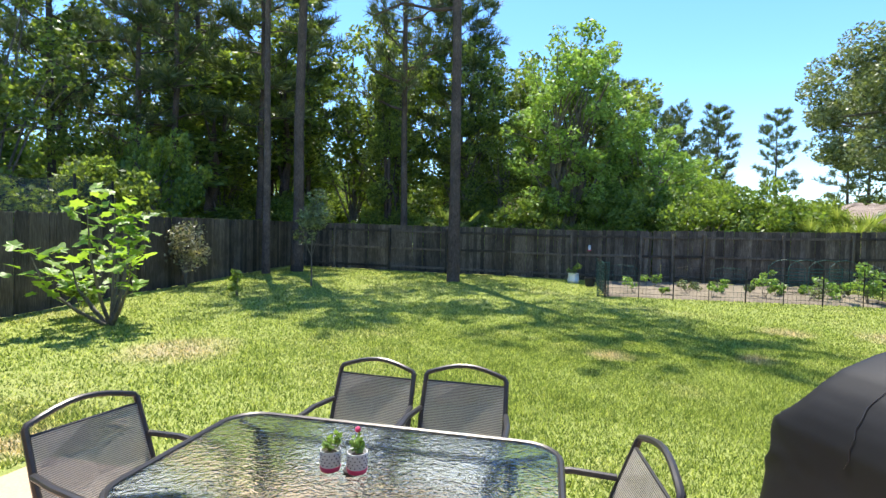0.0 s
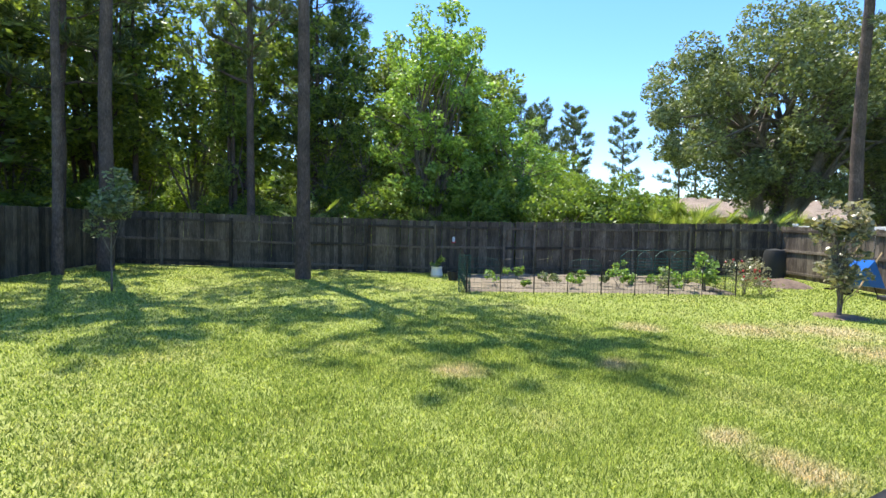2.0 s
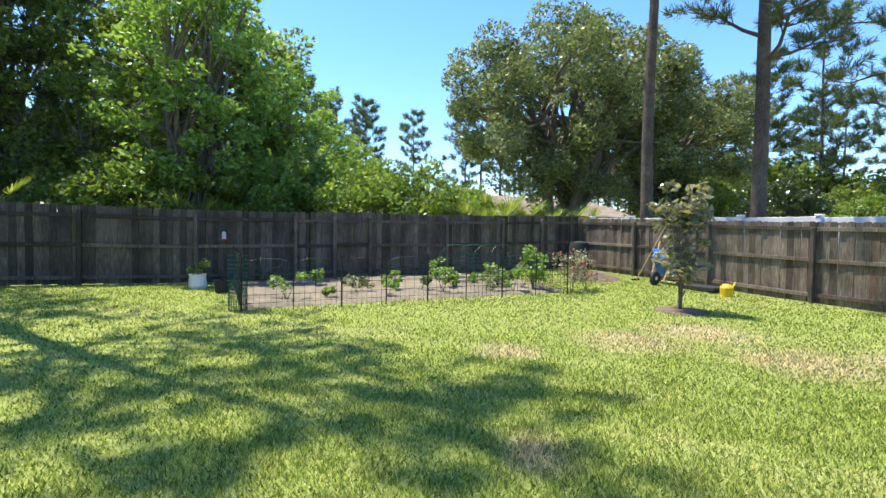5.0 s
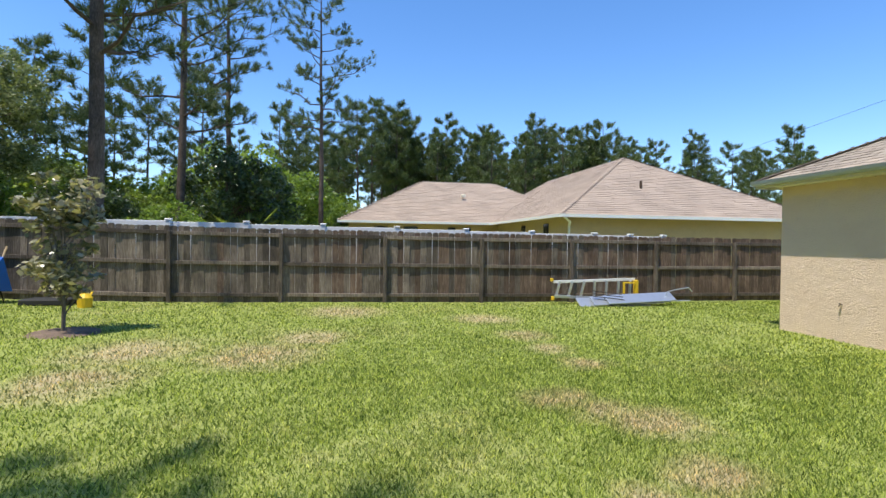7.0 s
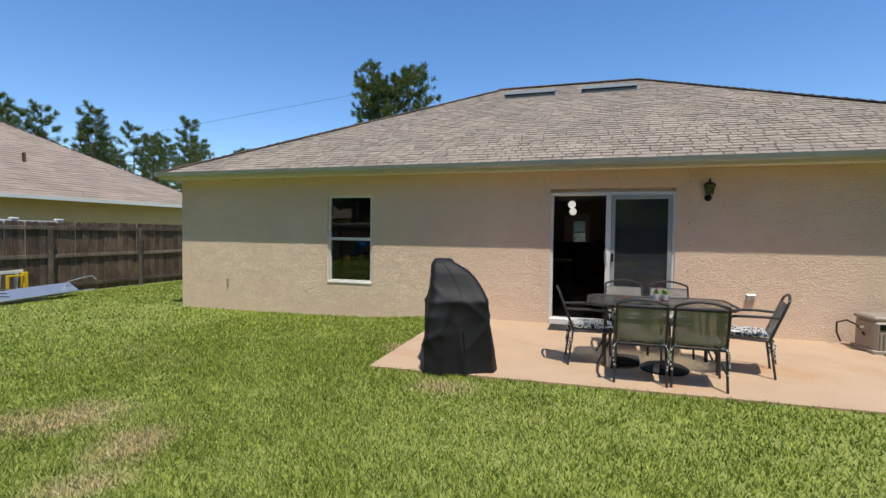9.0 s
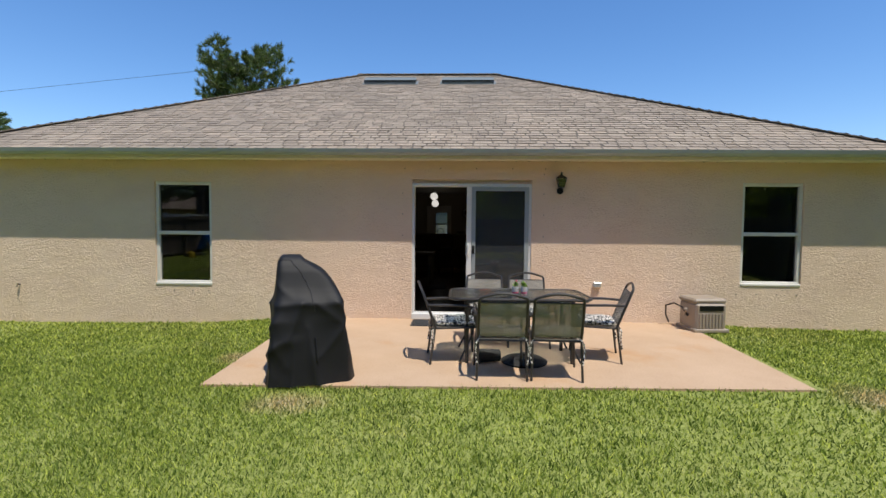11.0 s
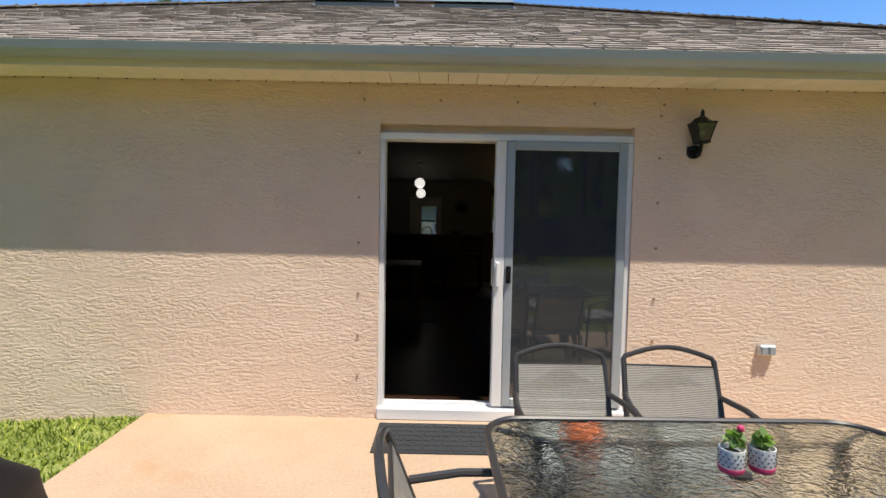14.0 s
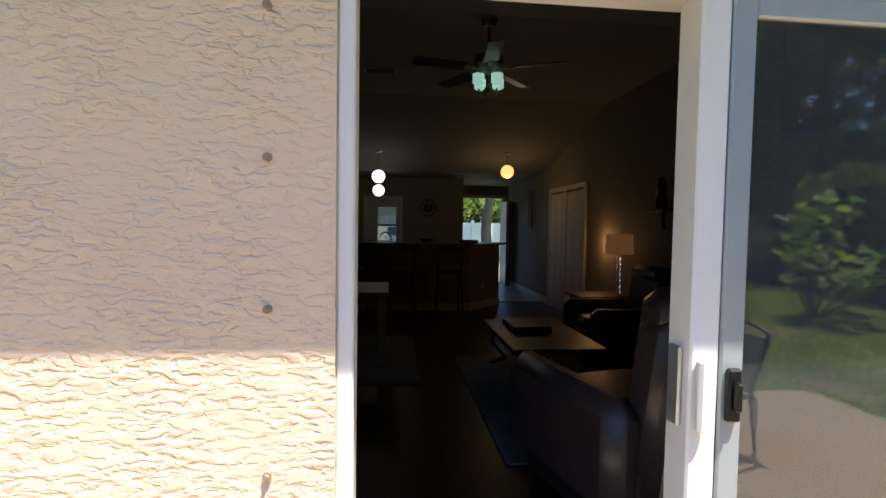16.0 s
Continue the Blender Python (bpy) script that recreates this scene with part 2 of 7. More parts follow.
def shingle_material(name, stops, part_of="object"):
    m, nt, p = nodes_of(name, 0.95, spec=0.15)
    if part_of == "object":
        r = nt.nodes.new("ShaderNodeObjectInfo").outputs["Random"]
    else:
        r = nt.nodes.new("ShaderNodeNewGeometry").outputs["Random Per Island"]
    col = ramp(nt, r, stops)
    g = tex_noise(nt, coords(nt, (1, 1, 1), "World"), 160, 2)
    col = blend(nt, 0.55, col, ramp(nt, g, [(0.35, (0.10, 0.085, 0.07)), (0.65, (0.52, 0.46, 0.38))]))
    big = tex_noise(nt, coords(nt, (1, 1, 1), "World"), 0.8, 3)
    col = blend(nt, 1.0, col, ramp(nt, big, [(0.3, (0.85, 0.85, 0.85)), (0.7, (1.1, 1.08, 1.05))]), "MULTIPLY")
    nt.links.new(col, p.inputs["Base Color"])
    relief(nt, p, g, 0.5, 0.003)
    return m


M = {}
M["stucco"] = stucco_material()
M["stucco_far"] = plain("neighbour_stucco", (0.50, 0.37, 0.22), 0.9, vary=0.06)
M["ground"] = ground_material()
M["blades"] = blade_material()
M["concrete"] = concrete_material()
SH = [(0.0, (0.24, 0.19, 0.15)), (0.4, (0.33, 0.27, 0.215)), (0.75, (0.40, 0.335, 0.27)), (1.0, (0.47, 0.37, 0.29))]
M["shingle"] = shingle_material("shingles", SH)
M["shingle_far"] = shingle_material("shingles_joined", SH, "island")
M["felt"] = plain("roof_deck", (0.13, 0.11, 0.09), 0.95, vary=0.2)
M["nb_roof"] = shingle_material("neighbour_shingles", [(0.0, (0.33, 0.235, 0.18)), (0.5, (0.38, 0.275, 0.215)), (1.0, (0.44, 0.33, 0.26))], "island")
M["gutter"] = plain("gutter_metal", (0.36, 0.40, 0.42), 0.45, 0.2, 0.1, 3)
M["soffit"] = plain("soffit_vinyl", (0.72, 0.66, 0.52), 0.6, vary=0.06)
M["white"] = plain("white_vinyl", (0.78, 0.77, 0.74), 0.4, vary=0.06, scale=3)
M["white_dirty"] = plain("aged_white_vinyl", (0.70, 0.68, 0.63), 0.45, vary=0.12, scale=6)
M["fence"] = woody("weathered_fence", (0.080, 0.064, 0.052), (0.195, 0.160, 0.128), (0.39, 0.34, 0.285), rand=0.8)
M["fence_brown"] = woody("brown_fence", (0.07, 0.048, 0.036), (0.165, 0.113, 0.083), (0.32, 0.25, 0.19))
# Darker copy of the fence wood: the shade of backlit sides is in its colour.
M["fence_shaded"] = woody("shaded_fence", (0.055, 0.044, 0.034), (0.145, 0.120, 0.092), (0.30, 0.26, 0.205), rand=0.9)
M["bark"] = woody("pine_bark", (0.055, 0.042, 0.034), (0.13, 0.10, 0.085), (0.24, 0.19, 0.16), (5, 5, 1.6), bump=0.9, rand=0.3)
M["bark_grey"] = woody("grey_bark", (0.10, 0.09, 0.075), (0.22, 0.20, 0.17), (0.36, 0.33, 0.29), (5, 5, 1.8), bump=0.7, rand=0.3)
M["needle"] = leafy("pine_needles", (0.025, 0.045, 0.018), (0.065, 0.10, 0.035), (0.15, 0.19, 0.07), 0.22)
M["oak_leaf"] = leafy("oak_leaves", (0.045, 0.066, 0.028), (0.115, 0.15, 0.062), (0.28, 0.32, 0.16), 0.28)
M["bright_leaf"] = leafy("bright_leaves", (0.06, 0.115, 0.025), (0.16, 0.26, 0.06), (0.30, 0.44, 0.13), 0.42)
M["wood_leaf"] = leafy("woodland_leaves", (0.022, 0.042, 0.013), (0.085, 0.13, 0.036), (0.28, 0.36, 0.085), 0.45)
M["bush_leaf"] = leafy("bush_leaves", (0.035, 0.070, 0.016), (0.11, 0.18, 0.035), (0.27, 0.36, 0.08), 0.42)
M["dark_leaf"] = leafy("dark_glossy_leaves", (0.016, 0.034, 0.013), (0.034, 0.062, 0.023), (0.078, 0.111, 0.039), 0.2, 0.3)
M["palm"] = leafy("palmetto_fronds", (0.06, 0.10, 0.025), (0.13, 0.19, 0.05), (0.30, 0.35, 0.12), 0.35)
M["shrub"] = leafy("shrub_leaves", (0.042, 0.066, 0.026), (0.150, 0.155, 0.085), (0.46, 0.41, 0.29), 0.25, 0.3)
M["fig"] = leafy("fig_leaves", (0.08, 0.16, 0.02), (0.18, 0.30, 0.045), (0.33, 0.45, 0.10), 0.45)
M["rose"] = plain("rose_petals", (0.55, 0.03, 0.05), 0.6, vary=0.3)
M["cover"] = plain("black_cover_cloth", (0.010, 0.010, 0.011), 0.62, vary=0.25, scale=4, bump=0.35, bscale=9, spec=0.35)
M["frame"] = plain("chair_frame_metal", (0.055, 0.050, 0.046), 0.38, 0.3, 0.2, 20)
M["sling"] = sling_material("sling_mesh", (0.36, 0.33, 0.27))
M["cushion"] = cushion_material()
M["tglass"] = glass_material("hammered_glass", (0.80, 0.90, 0.86), 0.04, 0.9)
M["glass"] = pane_material("window_glass", (0.42, 0.44, 0.44), 0.14)
M["screen"] = pane_material("screened_glass", (0.22, 0.24, 0.23), 0.17, 0.03, 0.10)
M["black"] = plain("black_metal", (0.012, 0.012, 0.012), 0.4, 0.5)
M["rubber"] = plain("black_rubber", (0.02, 0.02, 0.02), 0.8)
M["mat"] = plain("door_mat_rubber", (0.035, 0.036, 0.038), 0.9, bump=0.9, bscale=25)
M["reel"] = plain("taupe_plastic", (0.34, 0.28, 0.22), 0.5, vary=0.06)
M["alu"] = plain("aluminium", (0.62, 0.64, 0.66), 0.35, 0.8, 0.08)
M["yellow"] = plain("yellow_plastic", (0.75, 0.48, 0.02), 0.5)
M["blue"] = plain("blue_plastic", (0.01, 0.13, 0.50), 0.4)
M["handle_wood"] = plain("pale_wood", (0.50, 0.34, 0.17), 0.6)
M["soil"] = plain("garden_soil", (0.19, 0.155, 0.105), 0.95, vary=0.45, scale=6, bump=0.8, bscale=18)
M["mulch"] = plain("mulch_heap", (0.15, 0.105, 0.075), 0.95, vary=0.5, scale=14, bump=0.9, bscale=30)
M["green_net"] = plain("green_wire", (0.012, 0.075, 0.055), 0.5)
M["bronze"] = plain("dark_wire", (0.03, 0.028, 0.025), 0.5, 0.4)
M["pot"] = plain("white_pot", (0.72, 0.71, 0.68), 0.3)
M["pink"] = plain("pink_glaze", (0.62, 0.05, 0.14), 0.35)
# Wall and ceiling albedo is lowered so the room's dimness sits in the paint.
M["int_wall"] = plain("dimmed_interior_paint", (0.17, 0.155, 0.12), 0.8, vary=0.04)
M["int_ceiling"] = plain("dimmed_ceiling_paint", (0.20, 0.19, 0.165), 0.85, vary=0.04, bump=0.3)
# Dark laminate, lowered further to put the weak indoor light into its colour.
M["floor"] = woody("dimmed_dark_laminate", (0.018, 0.008, 0.005), (0.035, 0.016, 0.009), (0.06, 0.030, 0.017), (6, 0.8, 6), 0.35, 0.05)
M["tile"] = plain("grey_floor_tile", (0.22, 0.23, 0.25), 0.3, vary=0.08)
M["leather"] = plain("brown_leather", (0.065, 0.045, 0.04), 0.32, vary=0.2, bump=0.25, bscale=70)
M["leather_dark"] = plain("black_leather", (0.02, 0.019, 0.02), 0.35, vary=0.2, bump=0.25, bscale=70)
M["dark_wood"] = plain("dark_stained_wood", (0.035, 0.022, 0.015), 0.4, vary=0.3)
M["grey_wood"] = plain("washed_wood_top", (0.32, 0.28, 0.22), 0.5, vary=0.2)
# Pale rug and granite are coloured dark, with the room's shade mixed in.
M["rug"] = plain("dimmed_grey_rug", (0.12, 0.13, 0.14), 0.95, vary=0.5, scale=3, bump=0.5)
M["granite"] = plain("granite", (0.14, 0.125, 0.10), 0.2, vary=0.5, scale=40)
M["crystal"] = glass_material("crystal")
M["globe"] = glow_material("white_globe", (1.0, 0.95, 0.88), 0.55)
M["globe_warm"] = glow_material("warm_globe", (1.0, 0.55, 0.18), 0.45)
M["shade_warm"] = glow_material("lamp_shade", (0.75, 0.33, 0.14), 0.035)
M["fan_shade"] = glow_material("fan_shade", (0.50, 0.90, 0.75), 0.16)
# White indoor trim, set to grey so the colour carries the dim room.
M["paint_white"] = plain("dimmed_white_paint", (0.40, 0.38, 0.34), 0.5, vary=0.04)
M["vent"] = plain("vent_metal", (0.17, 0.20, 0.21), 0.6, 0.0, 0.1, 3)
M["screw"] = plain("painted_screw", (0.36, 0.26, 0.19), 0.7, vary=0.3, scale=30)
M["art"] = plain("metal_wall_art", (0.10, 0.085, 0.065), 0.5, 0.6)
M["trampoline"] = sling_material("safety_net", (0.05, 0.055, 0.06), 0.45)
M["car"] = plain("car_paint", (0.45, 0.47, 0.50), 0.25, 0.5)
M["orange"] = plain("orange_plastic", (0.75, 0.16, 0.04), 0.5)


# ---- building helpers ----
class Shape:
    """Collects simple solids into one mesh."""

    def __init__(self):
        self.v, self.f = [], []

    def add(self, verts, faces):
        n = len(self.v)
        self.v.extend(tuple(p) for p in verts)
        self.f.extend(tuple(i + n for i in f) for f in faces)
        return self

    def box(self, c, s, turn=None, bevel=0.0):
        hx, hy, hz = s[0] / 2, s[1] / 2, s[2] / 2
        if bevel <= 0:
            vs = [Vector((x, y, z)) for x in (-hx, hx) for y in (-hy, hy) for z in (-hz, hz)]
            fs = [(0, 1, 3, 2), (4, 6, 7, 5), (0, 4, 5, 1), (2, 3, 7, 6), (0, 2, 6, 4), (1, 5, 7, 3)]
        else:
            b = min(bevel, hx * 0.9, hy * 0.9, hz * 0.9)
            vs, idx = [], {}
            for sx in (-1, 1):
                for sy in (-1, 1):
                    for sz in (-1, 1):
                        for k in range(3):
                            p = [sx * (hx - b), sy * (hy - b), sz * (hz - b)]
                            p[k] = (sx * hx, sy * hy, sz * hz)[k]
                            idx[(sx, sy, sz, k)] = len(vs)
                            vs.append(Vector(p))
            fs = []
            for k in range(3):
                a, c2 = (k + 1) % 3, (k + 2) % 3
                for s0 in (-1, 1):
                    q = []
                    for u, w in ((-1, -1), (1, -1), (1, 1), (-1, 1)):
                        key = [0, 0, 0]
                        key[k], key[a], key[c2] = s0, u, w
                        q.append(idx[(*key, k)])
                    fs.append(tuple(q if s0 > 0 else q[::-1]))
                for u in (-1, 1):
                    for w in (-1, 1):
                        q = []
                        for s0, kk in ((-1, a), (1, a), (1, c2), (-1, c2)):
                            key = [0, 0, 0]
                            key[k], key[a], key[c2] = s0, u, w
                            q.append(idx[(*key, kk)])
                        fs.append(tuple(q if u * w < 0 else q[::-1]))
            for sx in (-1, 1):
                for sy in (-1, 1):
                    for sz in (-1, 1):
                        t = tuple(idx[(sx, sy, sz, k)] for k in range(3))
                        fs.append(t if sx * sy * sz > 0 else t[::-1])
        if turn is not None:
            vs = [turn @ p for p in vs]
        c = Vector(c)
        return self.add([p + c for p in vs], fs)

    def tube(self, pts, radii, n=8, caps=True):
        pts = [Vector(p) for p in pts]
        if isinstance(radii, (int, float)):
            radii = [radii] * len(pts)
        ref = None
        vs, fs = [], []
        for i, p in enumerate(pts):
            d = (pts[min(i + 1, len(pts) - 1)] - pts[max(i - 1, 0)]).normalized()
            if ref is None:
                ref = d.orthogonal().normalized()
            ref = (ref - d * ref.dot(d)).normalized()
            side = d.cross(ref)
            for k in range(n):
                a = 2 * math.pi * k / n
                vs.append(p + (ref * math.cos(a) + side * math.sin(a)) * radii[i])
        for i in range(len(pts) - 1):
            for k in range(n):
                k2 = (k + 1) % n
                fs.append((i * n + k, i * n + k2, (i + 1) * n + k2, (i + 1) * n + k))
        if caps:
            fs.append(tuple(range(n))[::-1])
            fs.append(tuple((len(pts) - 1) * n + k for k in range(n)))
        return self.add(vs, fs)

    def lathe(self, c, prof, n=20):
        c = Vector(c)
        vs, fs = [], []
        for r, z in prof:
            for k in range(n):
                a = 2 * math.pi * k / n
                vs.append(c + Vector((r * math.cos(a), r * math.sin(a), z)))
        for i in range(len(prof) - 1):
            for k in range(n):
                k2 = (k + 1) % n
                fs.append((i * n + k, i * n + k2, (i + 1) * n + k2, (i + 1) * n + k))
        fs.append(tuple(range(n))[::-1])
        fs.append(tuple((len(prof) - 1) * n + k for k in range(n)))
        return self.add(vs, fs)

    def ball(self, c, r, n=14, squash=1.0):
        prof = [(max(1e-4, r * math.sin(math.pi * i / (n // 2))), -r * squash * math.cos(math.pi * i / (n // 2))) for i in range(n // 2 + 1)]
        return self.lathe(c, prof, n)

    def slab(self, outline, z0, z1):
        n = len(outline)
        vs = [(x, y, z0) for x, y in outline] + [(x, y, z1) for x, y in outline]
        fs = [tuple(range(n))[::-1], tuple(range(n, 2 * n))] + [(i, (i + 1) % n, n + (i + 1) % n, n + i) for i in range(n)]
        return self.add(vs, fs)


def mesh_of(name, shape, mat, smooth=False):
    me = bpy.data.meshes.new(name)
    me.from_pydata([tuple(v) for v in shape.v], [], shape.f)
    me.materials.append(M[mat])
    if smooth:
        me.polygons.foreach_set("use_smooth", [True] * len(me.polygons))
        me.set_sharp_from_angle(angle=radians(40))
    me.update()
    return me


def part(name, shape, mat, parent=None, label="", smooth=False, kind="", at=None):
    """One mesh object from a Shape (or a mesh), under a thing or a part."""
    me = shape if isinstance(shape, bpy.types.Mesh) else mesh_of(name, shape, mat, smooth)
    ob = new(name, me)
    if parent is not None:
        ob.parent = parent
    if at is not None:
        ob.matrix_basis = at
    return tagged(ob, label=label, kind=kind)


def thing(name, at, label, category, group=""):
    e = new(name)
    e.empty_display_size = 0.1
    e.matrix_basis = at
    return tagged(e, label=label, category=category, group=group)


def tri_mesh(name, verts, faces, mat):
    """A mesh from numpy arrays of vertices (n, 3) and faces (m, 3 or 4)."""
    me = bpy.data.meshes.new(name)
    k = faces.shape[1]
    me.vertices.add(len(verts))
    me.vertices.foreach_set("co", verts.astype(np.float32).ravel())
    me.loops.add(faces.size)
    me.loops.foreach_set("vertex_index", faces.astype(np.int32).ravel())
    me.polygons.add(len(faces))
    me.polygons.foreach_set("loop_start", np.arange(0, faces.size, k, dtype=np.int32))
    me.polygons.foreach_set("loop_total", np.full(len(faces), k, dtype=np.int32))
    me.materials.append(M[mat])
    me.update(calc_edges=True)
    return me


def structure(name, shape, mat, smooth=False):
    return part(name, shape, mat, kind="structure", smooth=smooth)


# ---- ground ----
GX, GY = np.array([-12.0, -4, 0, 6, 12]), np.array([0.0, 4, 10, 19.5])
GZ = np.array([[-.10, -.06, -.06, -.15, -.17], [-.10, -.07, -.07, -.12, -.15], [.0, -.10, -.12, -.10, -.10], [.07, 0, -.04, .02, .12]])


def ground_z(x, y):
    x, y = np.clip(x, GX[0], GX[-1]), np.clip(y, GY[0], GY[-1])
    i = np.clip(np.searchsorted(GX, x) - 1, 0, len(GX) - 2)
    j = np.clip(np.searchsorted(GY, y) - 1, 0, len(GY) - 2)
    u, v = (x - GX[i]) / (GX[i + 1] - GX[i]), (y - GY[j]) / (GY[j + 1] - GY[j])
    u, v = u * u * (3 - 2 * u), v * v * (3 - 2 * v)
    return (GZ[j, i] * (1 - u) + GZ[j, i + 1] * u) * (1 - v) + (GZ[j + 1, i] * (1 - u) + GZ[j + 1, i + 1] * u) * v


def lawn_z(x, y):
    # the lawn rises to the edge of the patio slab
    x, y = np.asarray(x, float), np.asarray(y, float)
    out = np.hypot(np.maximum(np.maximum(-4.1 - x, x - 1.65), 0), np.maximum(y - 3.3, 0))
    w = np.clip(1 - out / 1.6, 0, 1)
    w = w * w * (3 - 2 * w) * (y > -0.3)
    return ground_z(x, y) * (1 - w) - 0.022 * w


def gz(x, y):
    return float(lawn_z(x, y))


def make_ground():
    inner = np.linspace(-14, 16, 61)
    xs = np.concatenate([[-900, -300, -120, -60, -30, -20], inner, [22, 32, 60, 120, 300, 900]])
    ys = np.concatenate([[-900, -300, -120, -60, -30, -16], np.linspace(-12, 22, 69), [28, 36, 60, 120, 300, 900]])
    X, Y = np.meshgrid(xs, ys)
    V = np.stack([X.ravel(), Y.ravel(), lawn_z(X.ravel(), Y.ravel())], 1)
    n = len(xs)
    I, J = np.meshgrid(np.arange(n - 1), np.arange(len(ys) - 1))
    a = (J * n + I).ravel()
    F = np.stack([a, a + 1, a + n + 1, a + n], 1)
    # an opening below the house is not needed: its floor slab covers the ground
    tagged(new("ground", tri_mesh("ground", V, F, "ground")), label="mown green lawn with dry yellow patches", kind="structure")


make_ground()

PATIO = [(1.62, 3.30), (1.75, 0.0), (-4.12, 0.0), (-3.98, 3.08)]
structure("patio_slab", Shape().slab(PATIO[::-1], -0.30, 0.0), "concrete")


# ---- house ----
HX0, HX1, HD = -7.18, 7.5, 11.6     # back wall from x to x, depth
WALL_T, WALL_H = 0.2, 2.47


def wall_x(name, x0, x1, y, thick, z0, z1, holes, mat, back=1):
    """A wall along x whose outer face is at y, with holes (x0, x1, z0, z1)."""
    s = Shape()
    cuts = sorted(holes)
    yc = y - thick / 2 * back
    x = x0
    for a, b, c, d in cuts:
        s.box(((x + a) / 2, yc, (z0 + z1) / 2), (a - x, thick, z1 - z0))
        if c > z0:
            s.box(((a + b) / 2, yc, (z0 + c) / 2), (b - a, thick, c - z0))
        s.box(((a + b) / 2, yc, (d + z1) / 2), (b - a, thick, z1 - d))
        x = b
    s.box(((x + x1) / 2, yc, (z0 + z1) / 2), (x1 - x, thick, z1 - z0))
    return structure(name, s, mat)


DOOR_HOLE = (-1.80, 0.035, -0.02, 2.165)
WIN_A, WIN_B = (3.19, 4.10, 0.50, 2.11), (-5.85, -4.95, 0.60, 2.14)
DOOR = (-1.80, 0.035, -0.02, 2.105)
wall_x("wall_north", HX0, HX1, 0.0, WALL_T, -0.35, WALL_H, [WIN_B, DOOR_HOLE, WIN_A], "stucco")
structure("wall_east", Shape().box((HX1 - 0.1, -HD / 2 - 0.1, 1.05), (0.2, HD - 0.2, 2.79)), "stucco")
structure("wall_west", Shape().box((HX0 + 0.1, -HD / 2 - 0.1, 1.05), (0.2, HD - 0.2, 2.79)), "stucco")
KWIN, FDOOR, KY = (-0.27, 0.43, 1.12, 2.06), (-2.98, -1.92, 0.02, 2.24), -9.9
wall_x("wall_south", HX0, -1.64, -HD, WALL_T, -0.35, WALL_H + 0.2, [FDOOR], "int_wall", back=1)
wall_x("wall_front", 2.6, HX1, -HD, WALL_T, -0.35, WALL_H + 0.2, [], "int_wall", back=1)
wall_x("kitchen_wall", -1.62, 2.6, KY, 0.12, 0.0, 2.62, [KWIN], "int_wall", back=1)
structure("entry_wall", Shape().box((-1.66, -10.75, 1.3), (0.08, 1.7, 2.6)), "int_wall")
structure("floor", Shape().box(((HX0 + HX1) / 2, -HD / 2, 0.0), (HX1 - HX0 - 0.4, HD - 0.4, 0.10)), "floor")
structure("tile_floor", Shape().box((-2.4, -9.8, 0.056), (1.3, 3.2, 0.02)), "tile")

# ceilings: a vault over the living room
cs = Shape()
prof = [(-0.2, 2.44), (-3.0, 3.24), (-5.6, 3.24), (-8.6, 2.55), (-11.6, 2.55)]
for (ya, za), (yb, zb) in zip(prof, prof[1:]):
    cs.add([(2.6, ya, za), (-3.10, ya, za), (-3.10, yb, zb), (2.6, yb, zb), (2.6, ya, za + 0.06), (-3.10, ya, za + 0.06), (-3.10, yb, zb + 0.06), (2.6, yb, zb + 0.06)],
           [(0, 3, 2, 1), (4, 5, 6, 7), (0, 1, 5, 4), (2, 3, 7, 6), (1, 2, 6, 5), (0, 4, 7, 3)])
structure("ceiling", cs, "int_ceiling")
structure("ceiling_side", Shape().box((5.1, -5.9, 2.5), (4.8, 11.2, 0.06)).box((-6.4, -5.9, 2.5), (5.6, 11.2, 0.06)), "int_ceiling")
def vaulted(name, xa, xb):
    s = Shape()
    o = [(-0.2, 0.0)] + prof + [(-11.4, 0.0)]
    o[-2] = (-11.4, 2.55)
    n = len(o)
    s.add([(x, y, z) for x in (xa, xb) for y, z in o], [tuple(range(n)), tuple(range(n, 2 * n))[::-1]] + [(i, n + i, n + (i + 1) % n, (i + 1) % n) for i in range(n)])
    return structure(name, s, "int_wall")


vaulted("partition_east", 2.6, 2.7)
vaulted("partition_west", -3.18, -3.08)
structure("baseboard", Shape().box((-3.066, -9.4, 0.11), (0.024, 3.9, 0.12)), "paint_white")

# roof
EAVE_Z, SLOPE, OH = 2.575, 0.482, 0.30
RX0, RX1, RY0, RY1 = HX0 - 0.27, HX1 + 0.27, -HD - 0.3, OH
RIDGE_Y = -5.52
run = RY1 - RIDGE_Y
RZ = EAVE_Z + SLOPE * run
ridge = (RX0 + run, RX1 - run)


def roof_solid(x0, x1, y0, y1, z, ra, rb, ry, rz, mat, name, label=""):
    v = [(x0, y0, z), (x1, y0, z), (x1, y1, z), (x0, y1, z), (ra, ry, rz), (rb, ry, rz)]
    v2 = [(x, y, zz - 0.09) for x, y, zz in v]
    f = [(0, 1, 5, 4), (1, 2, 5), (2, 3, 4, 5), (3, 0, 4)]
    g = [tuple(i + 6 for i in q)[::-1] for q in f]
    rim = [(0, 6, 7, 1), (1, 7, 8, 2), (2, 8, 9, 3), (3, 9, 6, 0)]
    return structure(name, Shape().add(v + v2, f + g + rim), mat)


